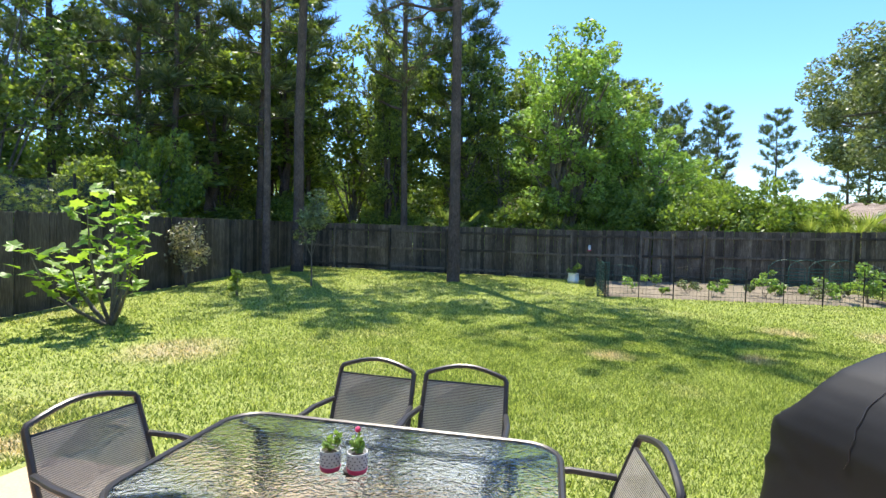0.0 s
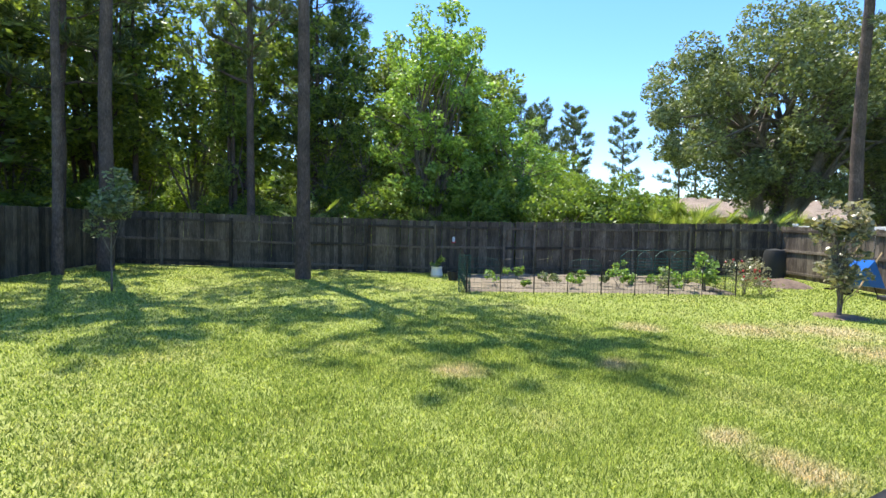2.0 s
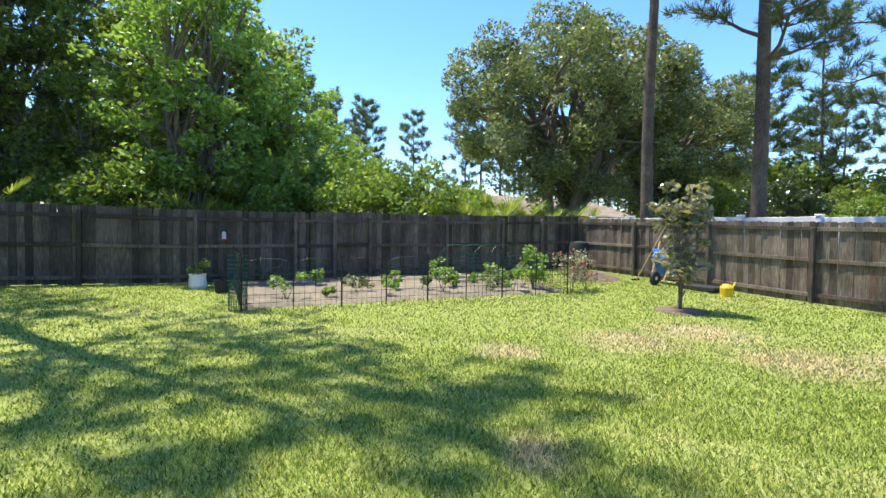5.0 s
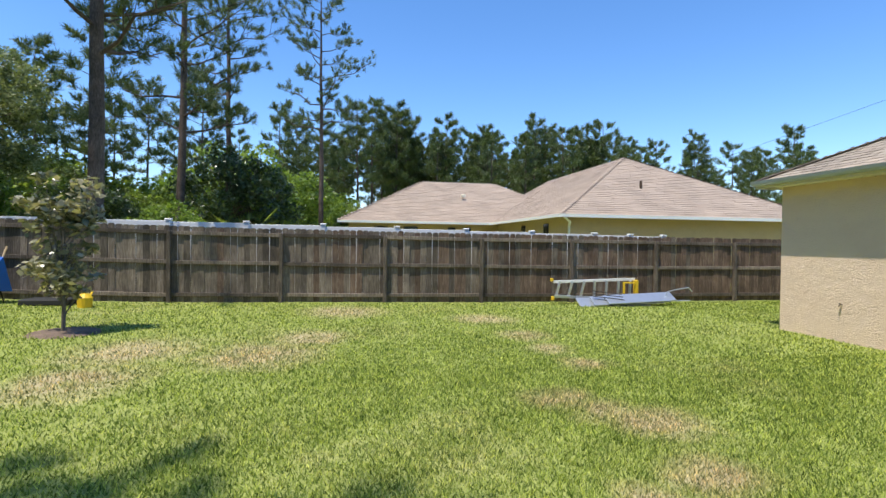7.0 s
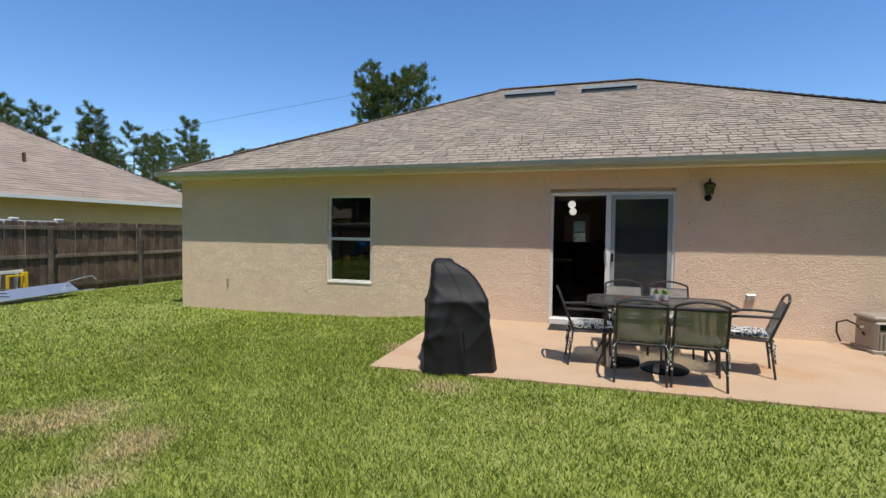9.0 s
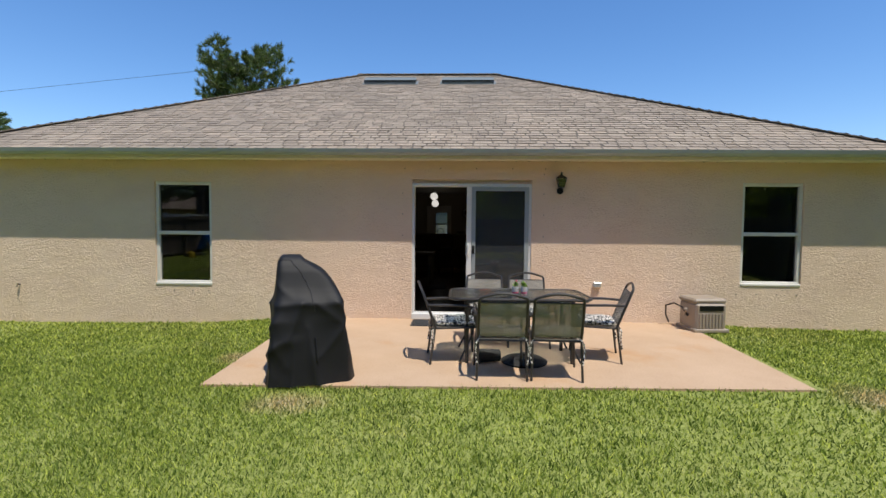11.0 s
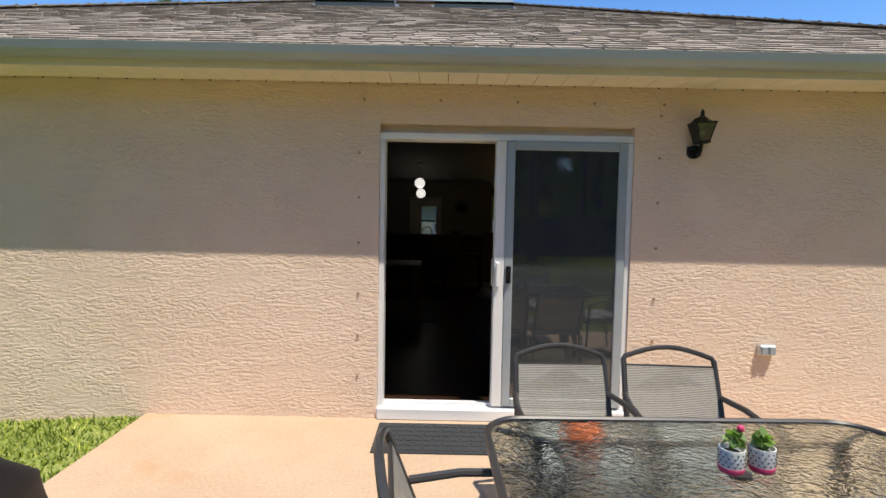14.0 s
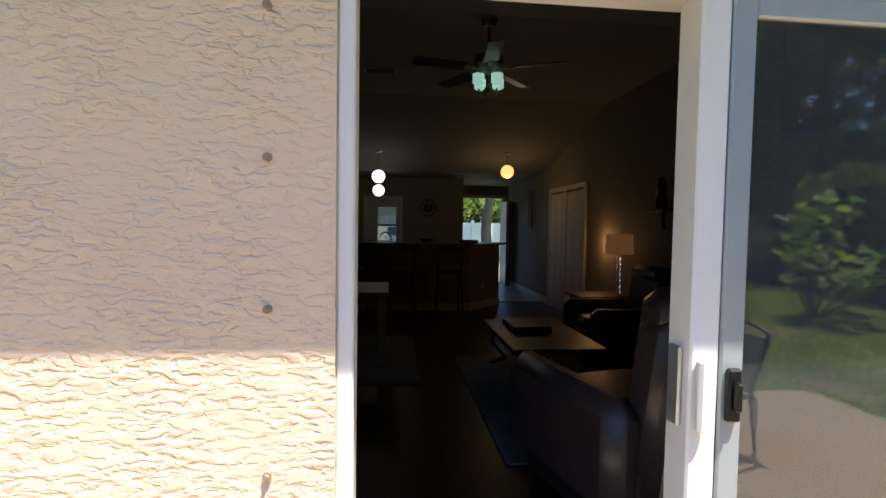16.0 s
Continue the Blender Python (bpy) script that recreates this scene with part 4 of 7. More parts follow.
for k, (x, y) in enumerate([(-14.5, 23.5), (-17, 25.5), (-19.5, 22.5), (-16, 28.5), (-21.5, 27), (-23, 19)]):
    plant("vine_covered_tree", VINE[k % 2], x, y, gz(x, y), 70 * k, (1.5, 1.5, 1.35), "tall trunk wrapped in dark climbing vines", group="vine trees")
for k, (x, y) in enumerate([(-9.8, 25.5), (-6.2, 27.5), (-12.2, 27.0)]):
    plant("woodland_tree", DECID[k], x, y, gz(x, y), 50 * k, 1.25, "slender woodland tree with sunlit and shaded leaves", group="woodland trees")
for k in range(9):
    x, y = 1 + 4.2 * k, 54 + 3 * (k % 2)
    plant("thicket", BUSH[k % 3], x, y, gz(x, y), 40 * k, (3.2, 3.2, 2.0), "tall tangled thicket in the shade of the woodland", "bush", "woodland thickets")
plant("vine_covered_tree", VINE[0], -15.9, 19.9, 0.05, 30, (1.7, 1.7, 0.95), "broad trunk wrapped in dark climbing vines", group="vine trees")
plant("vine_covered_tree", VINE[1], -8.6, 22.5, 0.0, 80, (0.8, 0.8, 1.0), "slim trunk wrapped in green climbing vines", group="vine trees")
# bushes along the fences
for x, y, s in [(-14.5, 15.2, 1.9), (-13.5, 8.5, 1.2), (-13.6, 12.0, 1.3), (-12.9, 21.5, 1.1), (-9.0, 22.3, 1.0), (-6.2, 22.0, 0.95), (-2.4, 21.4, 1.2), (-0.6, 22.2, 1.35),
                (1.5, 21.3, 1.3), (3.2, 21.9, 1.45), (4.9, 21.2, 1.2), (6.5, 21.8, 1.5), (8.0, 21.4, 1.15), (9.2, 22.6, 1.2), (-4.5, 23.5, 1.3), (2.0, 24.0, 1.7), (6.0, 24.5, 1.6),
                (22, 22, 1.5), (24, 17, 1.3), (27, 12, 1.5), (30, 13, 1.7), (33, 8, 1.5), (20, 14.5, 1.0), (-18, 4, 1.8), (-17, 10, 1.8), (-21, 13, 2.0)]:
    y += 0.55 if 19.5 < y < 26 else 0.0
    plant("bush", BUSH[rt.randrange(3)], x, y, gz(x, y), rt.uniform(0, 360), (min(s, 1.15), min(s, 1.15), s), "dense green bush behind the fence", "bush", "bushes behind the fence")
plant("oak_tree", OAK, 15.6, 25.0, 0.1, 40, 1.0, "broad spreading oak with small grey-green leaves")
plant("oak_tree", OAK, 21.5, 24.8, 0.1, 160, 0.85, "rounded dark oak beside the larger one")
plant("leafy_tree", BRIGHT, -0.5, 22.4, 0.0, 0, 1.0, "bright green leafy tree behind the fence")
plant("leafy_tree", BRIGHT, 3.0, 25.0, 0.0, 120, (0.9, 0.9, 0.72), "bright green leafy tree behind the fence")
plant("magnolia_tree", DARK, 25.5, 13.5, 0.0, 0, 1.0, "dark glossy-leaved magnolia beyond the fence")
plant("magnolia_tree", DARK, 20.0, 17.5, 0.0, 70, 0.6, "dark glossy-leaved magnolia beyond the fence")
for i in range(124):                                  # far pines
    a = radians(rt.uniform(-50, 62) if i % 2 else rt.uniform(-38, 30))
    dd = rt.uniform(48, 85)
    x, y = (math.cos(a) * dd, math.sin(a) * dd - 8)
    plant("pine_tree", PINE_FAR[i % 3], x, y, -0.1, rt.uniform(0, 360), rt.uniform(0.6, 0.9), "distant tall straight pine tree", group="distant pines")
for i in range(16):
    x, y = rt.uniform(0, 45), rt.uniform(38, 60)
    plant("pine_tree", PINE_FAR[i % 3], x, y, 0.0, rt.uniform(0, 360), rt.uniform(0.6, 0.85), "distant pine beyond the fence", group="distant pines")


for i in range(34):                                   # the tall stand beyond the neighbouring houses
    x, y = rt.uniform(50, 66), rt.uniform(-24, 6)
    plant("pine_tree", PINE_FAR[i % 3], x, y, 0.0, rt.uniform(0, 360), rt.uniform(0.62, 0.86), "tall pine in a dense stand beyond the houses", group="stand of pines")


def palmetto(x, y, s, label="spiky green palmetto behind the fence"):
    e = thing("palmetto", pose(x, y, gz(x, y), 0, 0, rt.uniform(0, 360)), label, "palm", "palmettos")
    e.scale = (s, s, s)
    part("trunk", Shape().tube([(0, 0, -0.1), (0, 0, 1.2)], [0.12, 0.09], 8), "bark", e)
    for k in range(9):
        a, up = k * 2.4, rt.uniform(0.1, 1.1)
        c = Vector((math.cos(a) * 0.7, math.sin(a) * 0.7, 1.25 + 0.7 * up))
        fr = Shape().tube([(0, 0, 1.15), tuple(c)], [0.015, 0.01], 4)
        out = (c - Vector((0, 0, 1.15))).normalized()
        side = out.cross(Vector((0, 0, 1))).normalized()
        for j in range(-9, 10):
            d = (out * math.cos(j * 0.16) + side * math.sin(j * 0.16)).normalized()
            t = c + d * 0.75 + Vector((0, 0, -0.08 * abs(j) / 9))
            w = out.cross(d).normalized() if abs(j) > 0 else side
            w = d.cross(Vector((0, 0, 1))).normalized() * 0.025
            fr.add([c - w * 0.4, c + w * 0.4, c.lerp(t, 0.5) + w, t, c.lerp(t, 0.5) - w], [(0, 1, 2, 3, 4)])
        part("frond", fr, "palm", e, kind="stuff")
    return e


for x, y, s in [(9.3, 20.9, 0.98), (10.3, 21.2, 1.08), (11.2, 20.9, 0.98), (12.2, 20.9, 1.05), (8.3, 21.0, 0.95), (13.2, 20.6, 0.92), (9.8, 21.9, 1.15), (-5.1, 21.2, 1.1), (0.5, 21.2, 1.0), (-0.4, 20.9, 0.95), (13.6, 19.6, 0.85), (23, 12.5, 1.2)]:
    palmetto(x, y, s)


# ---- the neighbouring houses ----
def courses(name, a, b, apex_a, apex_b, step, wide, thick, parent, mat, seed, skip=None, count_parts=0, part_mat=None, slot=0.006):
    """Rows of shingles on the roof face a-b-apex_b-apex_a. Returns the joined object."""
    rnd = random.Random(seed)
    a, b, pa, pb = (Vector(v) for v in (a, b, apex_a, apex_b))
    u = (b - a).normalized()
    up = ((pa + pb) / 2 - (a + b) / 2)
    up = (up - u * up.dot(u))
    S = up.length
    up.normalize()
    nrm = u.cross(up).normalized()
    if nrm.z < 0:
        nrm = -nrm
    la, lb = (pa - a).dot(u), (pb - a).dot(u)
    L = (b - a).length
    V, F, base = [], [], 0
    chosen = []
    rows = int(S / step)
    for r in range(rows):
        s0 = r * step
        k = s0 / S
        x0, x1 = la * k, L + (lb - L) * k
        x = x0 - rnd.random() * wide
        while x < x1:
            w = wide * rnd.uniform(0.55, 1.35)
            xa, xb = max(x, x0), min(x + w - slot, x1)
            if xb - xa > 0.04:
                lift = thick * rnd.choice((0.55, 1.0, 1.3))
                p = a + u * ((xa + xb) / 2) + up * s0
                if count_parts and len(chosen) < count_parts and skip(p):
                    chosen.append((p, xb - xa, lift))
                else:
                    q = [a + u * xx + up * ss + nrm * hh for xx, ss, hh in ((xa, s0, lift + 0.004), (xb, s0, lift + 0.004), (xb, s0 + step * 1.1, 0.003), (xa, s0 + step * 1.1, 0.003), (xa, s0, 0.0), (xb, s0, 0.0))]
                    V += [tuple(v) for v in q]
                    F += [(base, base + 1, base + 2, base + 3), (base + 4, base + 5, base + 1, base), (base + 4, base, base + 3, base + 3), (base + 5, base + 2, base + 1, base + 1)]
                    base += 6
            x += w
    F2 = [f if len(set(f)) == 4 else tuple(dict.fromkeys(f)) for f in F]
    me = bpy.data.meshes.new(name)
    me.from_pydata(V, [], F2)
    me.materials.append(M[mat])
    ob = new(name, me)
    ob.parent = parent
    tagged(ob, kind="stuff")
    rot = Matrix((u, up, nrm)).transposed().to_4x4()
    bank = {}
    for p, w, lift in chosen:
        wk, lk = round(w / 0.03) * 0.03, round(lift, 4)
        if (wk, lk) not in bank:
            h = wk / 2 - 0.003
            sh = Shape().add([(-h, 0, lk + .004), (h, 0, lk + .004), (h, step * 1.1, .003), (-h, step * 1.1, .003), (-h, 0, 0), (h, 0, 0), (h, step * 1.1, 0), (-h, step * 1.1, 0)],
                             [(0, 1, 2, 3), (4, 5, 1, 0), (4, 0, 3, 7), (5, 6, 2, 1), (7, 3, 2, 6)])
            bank[(wk, lk)] = mesh_of("shingle", sh, part_mat)
        part("shingle", bank[(wk, lk)], "", parent, at=Matrix.Translation(p) @ rot)
    return ob


def neighbour():
    e = thing("neighbour_house", pose(0, 0, 0), "single-storey tan stucco house with a brown hipped roof", "house")
    part("wall", Shape().box((23.3, -6.2, 1.1), (10.0, 11.0, 2.8)).box((32.6, 0.5, 1.1), (9.2, 15.0, 2.8)), "stucco_far", e)
    z = 2.52
    def hip(name, x0, x1, y0, y1, top, along_x):
        if along_x:
            run = (y1 - y0) / 2
            ra, rb = Vector((x0 + run, (y0 + y1) / 2, top)), Vector((x1 - 0.1, (y0 + y1) / 2, top))
        else:
            run = (x1 - x0) / 2
            ra, rb = Vector(((x0 + x1) / 2, y0 + run, top)), Vector(((x0 + x1) / 2, y1 - run, top))
        c = [Vector((x0, y0, z)), Vector((x1, y0, z)), Vector((x1, y1, z)), Vector((x0, y1, z))]
        s = Shape()
        if along_x:
            s.add(c + [ra, rb], [(0, 1, 5, 4), (1, 2, 5), (2, 3, 4, 5), (3, 0, 4), (3, 2, 1, 0)])
            faces = [(c[3], c[0], ra, ra), (c[0], c[1], ra, rb), (c[2], c[3], rb, ra)]
        else:
            s.add(c + [ra, rb], [(0, 1, 4), (1, 2, 5, 4), (2, 3, 5), (3, 0, 4, 5), (3, 2, 1, 0)])
            faces = [(c[3], c[0], rb, ra), (c[2], c[3], rb, rb)]
        rf = part(name, s, "felt", e)
        for i, (p, q, r1, r2) in enumerate(faces):
            courses("shingles", p, q, r1, r2, 0.2, 0.9, 0.012, rf, "nb_roof", 50 + i)
        return rf
    hip("roof", 17.6, 34.0, -12.4, -0.1, 5.95, True)
    hip("roof", 27.2, 38.0, -7.0, 8.6, 5.45, False)
    g = Shape().box((17.56, -6.2, 2.47), (0.1, 12.4, 0.12)).box((22.6, -0.04, 2.47), (10.0, 0.1, 0.12)).box((27.16, 4.2, 2.47), (0.1, 8.8, 0.12))
    part("gutter", g, "white", e)
    part("downspout", Shape().tube([(17.7, -0.3, 2.42), (17.95, -0.65, 2.25), (18.2, -0.72, 2.1), (18.2, -0.72, 0)], 0.045, 8), "white", e)
    for y in (1.2, 2.1, 4.5, 6.2):
        part("window", Shape().box((27.98, y, 1.75), (0.06, 0.8 if y > 3 else 0.45, 1.0), bevel=0.01), "glass_dark", e)
    for x in (20.5, 23.5):
        part("window", Shape().box((x, -0.68, 1.75), (0.5, 0.06, 1.0), bevel=0.01), "glass_dark", e)
    part("roof_vent", Shape().tube([(20.1, -5.0, 3.8), (20.1, -5.0, 4.25)], 0.06, 8), "fence_brown", e)
    part("roof_vent", Shape().box((30.0, 1.0, 4.3), (0.25, 0.25, 0.2), bevel=0.03), "soffit", e)


M["glass_dark"] = plain("dark_window", (0.03, 0.035, 0.04), 0.1)
neighbour()


def far_house(x, y, w, d, turn, label):
    e = thing("far_house", pose(x, y, 0, 0, 0, turn), label, "house")
    part("wall", Shape().box((0, 0, 1.2), (w, d, 2.8)), "stucco_far", e)
    z, top, o, run = 2.6, 2.6 + 0.4 * (d / 2 + 0.5), 0.5, d / 2 + 0.5
    c = [(-w / 2 - o, -d / 2 - o, z), (w / 2 + o, -d / 2 - o, z), (w / 2 + o, d / 2 + o, z), (-w / 2 - o, d / 2 + o, z), (-w / 2 - o + run, 0, top), (w / 2 + o - run, 0, top)]
    rf = part("roof", Shape().add(c, [(0, 1, 5, 4), (1, 2, 5), (2, 3, 4, 5), (3, 0, 4), (3, 2, 1, 0)]), "felt", e)
    courses("shingles", c[0], c[1], c[4], c[5], 0.25, 1.0, 0.012, rf, "nb_roof", 77)
    courses("shingles", c[3], c[0], c[4], c[4], 0.25, 1.0, 0.012, rf, "nb_roof", 78)
    part("window", Shape().box((0, -d / 2 - 0.02, 1.5), (1.6, 0.06, 1.1), bevel=0.01), "glass_dark", e)


far_house(21.5, 36.0, 15, 6, 0, "low house with a pinkish brown roof behind the oak")
far_house(-2.6, 31.0, 6, 6, 10, "small tan house half hidden by trees")


# ---- fixtures on the house ----
def roof_vent(x, y):
    z = EAVE_Z + (RY1 - y) * SLOPE
    a = math.degrees(math.atan(SLOPE))
    e = thing("roof_vent", pose(x, y, z, -a, 0, 0), "long low grey metal ridge vent on the shingled roof", "vent", "roof vents")
    part("hood", Shape().add([(-0.62, -0.14, 0), (0.62, -0.14, 0), (0.62, 0.14, 0), (-0.62, 0.14, 0), (-0.62, -0.1, 0.12), (0.62, -0.1, 0.12), (0.62, 0.14, 0.10), (-0.62, 0.14, 0.10)],
                             [(0, 1, 5, 4), (1, 2, 6, 5), (3, 0, 4, 7), (4, 5, 6, 7), (3, 2, 1, 0)]), "vent", e)
    part("louvre", Shape().box((0, 0.146, 0.035), (1.22, 0.012, 0.05)), "vent", e)
    part("flange", Shape().box((0, 0, 0.012), (1.34, 0.40, 0.01)), "vent", e)


roof_vent(1.03, -4.5)
roof_vent(-0.84, -4.5)


def lantern():
    e = thing("wall_lantern", pose(-2.22, 0, 2.05), "black coach-style wall lantern with clear glass panes", "lamp")
    e.scale = (0.88, 0.88, 0.88)
    part("bracket", Shape().lathe((0, 0.012, -0.02), [(0.055, -0.02), (0.055, 0.0)], 14).tube([(0, 0.0, -0.06), (0, 0.03, -0.06)], 0.055, 14).tube([(0, 0.02, -0.06), (0, 0.07, -0.09), (0, 0.12, -0.07), (0, 0.13, -0.01)], 0.012, 8).ball((0, 0.09, -0.085), 0.022), "black", e)
    cage = Shape()
    lo, hi, z0, z1 = 0.040, 0.075, 0.0, 0.15
    for sx in (-1, 1):
        for sy in (-1, 1):
            cage.tube([(sx * lo, 0.13 + sy * lo, z0), (sx * hi, 0.13 + sy * hi, z1)], 0.006, 5)
    cage.box((0, 0.13, 0.0), (0.10, 0.10, 0.014), bevel=0.003).box((0, 0.13, z1), (0.165, 0.165, 0.012), bevel=0.003)
    part("cage", cage, "black", e)
    part("roof_cap", Shape().lathe((0, 0.13, z1), [(0.095, 0.0), (0.06, 0.035), (0.02, 0.055), (0.014, 0.075), (0.02, 0.085), (0.004, 0.11)], 4), "black", e)
    for k in range(4):
        a = k * math.pi / 2
        def P(r, z):
            return (math.cos(a) * r - 0 * z, 0.13 + math.sin(a) * r, z)
        t = Vector((-math.sin(a), math.cos(a), 0))
        c0, c1 = Vector(P(lo, z0 + .01)), Vector(P(hi, z1 - .01))
        n = Vector((math.cos(a), math.sin(a), 0)) * 0.002
        pn = Shape().add([c0 - t * lo - n, c0 + t * lo - n, c1 + t * hi - n, c1 - t * hi - n, c0 - t * lo + n, c0 + t * lo + n, c1 + t * hi + n, c1 - t * hi + n],
                         [(3, 2, 1, 0), (4, 5, 6, 7), (0, 1, 5, 4), (2, 3, 7, 6), (1, 2, 6, 5), (0, 4, 7, 3)])
        part("pane", pn, "glass", e)
    part("bulb", Shape().ball((0, 0.13, 0.07), 0.024), "pot", e)
    part("finial", Shape().ball((0, 0.13, -0.02), 0.014), "black", e)


lantern()


def outlet(x, z, size=(0.12, 0.05, 0.075)):
    e = thing("wall_outlet", pose(x, 0, z), "grey weatherproof outlet box on the stucco wall", "outlet", "wall outlets")
    part("box", Shape().box((0, 0.02, 0), size, bevel=0.008), "alu", e)
    part("cover", Shape().box((-0.025, 0.05, 0), (0.045, 0.015, 0.06), bevel=0.004).box((0.03, 0.05, 0), (0.045, 0.015, 0.06), bevel=0.004), "gutter", e)


outlet(-2.81, 0.575)


def hose_bib():
    e = thing("hose_bib", pose(6.33, 0, 0.45), "small brass garden tap on the stucco wall", "tap")
    e.scale = (0.7, 0.7, 0.7)
    part("spout", Shape().tube([(0, 0, 0), (0, 0.06, 0), (0, 0.085, -0.02), (0, 0.09, -0.05)], 0.012, 8), "art", e)
    part("handle", Shape().lathe((0, 0.06, 0.025), [(0.03, 0), (0.03, 0.008)], 10).tube([(0, 0.06, 0), (0, 0.06, 0.03)], 0.006, 6), "art", e)


hose_bib()


def wall_screws():
    """Hurricane-shutter anchors beside the door and under the window."""
    m = mesh_of("screw", Shape().tube([(0, 0.0, 0), (0, 0.010, 0)], 0.010, 8).tube([(0, 0.009, 0), (0, 0.016, 0)], 0.005, 6), "screw")
    pts = [(0.18, z) for z in (1.95, 1.63, 1.30, 0.93, 0.62, 0.32)] + [(-1.98, z) for z in (2.25, 1.95, 1.63, 1.30, 0.93, 0.62, 0.32)]
    pts += [(x, 0.40) for x in (3.25, 3.5, 3.8, 4.1)] + [(x, 2.33) for x in (0.15, -0.4, -0.95, -1.5, -2.0)] + [(x, 0.46) for x in (-4.9, -5.2, -5.5, -5.8)]
    for x, z in pts:
        o = thing("anchor_screw", pose(x, 0, z), "small rusty anchor screw in the stucco wall", "screw", "anchor screws")
        part("screw_head", m, "", o)


wall_screws()


# ---- patio furniture ----
def build_chair(name="patio_chair"):
    """Faces +y; the origin is on the floor under the seat."""
    e = thing(name, pose(0, 0, 0), "dark metal patio chair with woven sling back and printed cushion", "chair", "chairs round the table")
    w = 0.228
    for sx in (-1, 1):
        part("front_leg", Shape().tube([(sx * (w + .02), 0.27, 0), (sx * w, 0.24, 0.42), (sx * w, 0.22, 0.60)], 0.012, 8), "frame", e, smooth=True)
        part("rear_leg", Shape().tube([(sx * (w + .01), -0.25, 0), (sx * w, -0.20, 0.40)], 0.012, 8), "frame", e, smooth=True)
        part("armrest", Shape().tube([(sx * (w + .005), -0.27, 0.66), (sx * (w + .03), -0.1, 0.665), (sx * (w + .03), 0.12, 0.655), (sx * (w + .02), 0.26, 0.61)], 0.015, 8), "frame", e, smooth=True)
    bars = Shape()
    bars.tube([(-w, 0.24, 0.40), (w, 0.24, 0.40)], 0.011, 8).tube([(-w, -0.20, 0.40), (w, -0.20, 0.40)], 0.011, 8)
    for sx in (-1, 1):
        bars.tube([(sx * w, -0.21, 0.40), (sx * w, 0.25, 0.41)], 0.012, 8)
    part("seat_frame", bars, "frame", e, smooth=True)
    part("seat_sling", Shape().box((0, 0.02, 0.408), (0.43, 0.44, 0.006)), "sling", e)
    by, bz = lambda z: -0.19 - (z - 0.40) * 0.36, 0
    arch = [(-w, by(0.40), 0.40), (-w, by(0.62), 0.62), (-w + .005, by(0.83), 0.83)]
    top = [(-0.213 + 0.426 * i / 8, by(0.845 + 0.05 * math.sin(math.pi * i / 8)), 0.845 + 0.05 * math.sin(math.pi * i / 8)) for i in range(9)]
    path = arch + top + [(-x, y, z) for x, y, z in arch[::-1]]
    part("back_frame", Shape().tube(path, 0.014, 8), "frame", e, smooth=True)
    part("back_bar", Shape().tube([(-w, by(0.80), 0.80), (w, by(0.80), 0.80)], 0.008, 6), "frame", e)
    s = Shape()
    zs = [0.44, 0.56, 0.68, 0.80]
    vs, fs = [], []
    for i, z in enumerate(zs):
        for x in (-0.216, 0, 0.216):
            vs.append((x, by(z) + 0.004 - 0.018 * (x == 0) * (0 < i < 3), z))
    for i in range(3):
        for k in range(2):
            a = i * 3 + k
            fs.append((a, a + 1, a + 4, a + 3))
    nv = len(vs)
    vs += [(x, y + 0.004, z) for x, y, z in vs]
    fs += [tuple(i + nv for i in f)[::-1] for f in fs]
    s.add(vs, fs)
    part("back_sling", s, "sling", e)
    # tufted cushion
    n = 13
    vs, fs = [], []
    for side in (1, -1):
        for i in range(n):
            for k in range(n):
                u, v = i / (n - 1) * 2 - 1, k / (n - 1) * 2 - 1
                edge = (1 - abs(u) ** 4) * (1 - abs(v) ** 4)
                tuft = 1 - 0.35 * math.exp(-((u * 1.0) ** 2) * 30) - 0.35 * math.exp(-((v * 1.0) ** 2) * 30)
                h = 0.012 + 0.028 * edge ** 0.5 * tuft
                vs.append((u * 0.212, 0.03 + v * 0.215, 0.45 + side * h))
    for sd in (0, 1):
        for i in range(n - 1):
            for k in range(n - 1):
                a = sd * n * n + i * n + k
                q = (a, a + n, a + n + 1, a + 1)
                fs.append(q if sd == 0 else q[::-1])
    rim = [i * n for i in range(n)] + [(n - 1) * n + k for k in range(1, n)] + [i * n + n - 1 for i in range(n - 2, -1, -1)] + [k for k in range(n - 2, 0, -1)]
    for i in range(len(rim)):
        a, b = rim[i], rim[(i + 1) % len(rim)]
        fs.append((b, a, a + n * n, b + n * n))
    c = part("cushion", Shape().add(vs, fs), "cushion", e, "black and white patterned seat cushion", smooth=True)
    for sx in (-1, 1):
        part("cushion_tie", Shape().tube([(sx * 0.21, -0.20, 0.44), (sx * 0.245, -0.24, 0.38), (sx * 0.25, -0.235, 0.28), (sx * 0.235, -0.25, 0.17)], [0.006, 0.008, 0.007, 0.009], 5)
             .tube([(sx * 0.23, -0.22, 0.42), (sx * 0.255, -0.22, 0.33), (sx * 0.24, -0.22, 0.24)], 0.006, 5), "cushion", c)
    return e


chair = build_chair()
chair.scale = (1, 1, 0.945)
chair.matrix_basis = pose(-1.13, 2.77, 0, 0, 0, 180) @ Matrix.Diagonal((1, 1, 0.945, 1))
for x, y, r in ((-1.66, 2.76, 177), (-1.05, 1.47, 2), (-1.57, 1.47, -3), (-0.64, 2.24, 97), (-2.25, 2.08, -100)):
    copy_thing(chair, pose(x, y, 0, 0, 0, r))


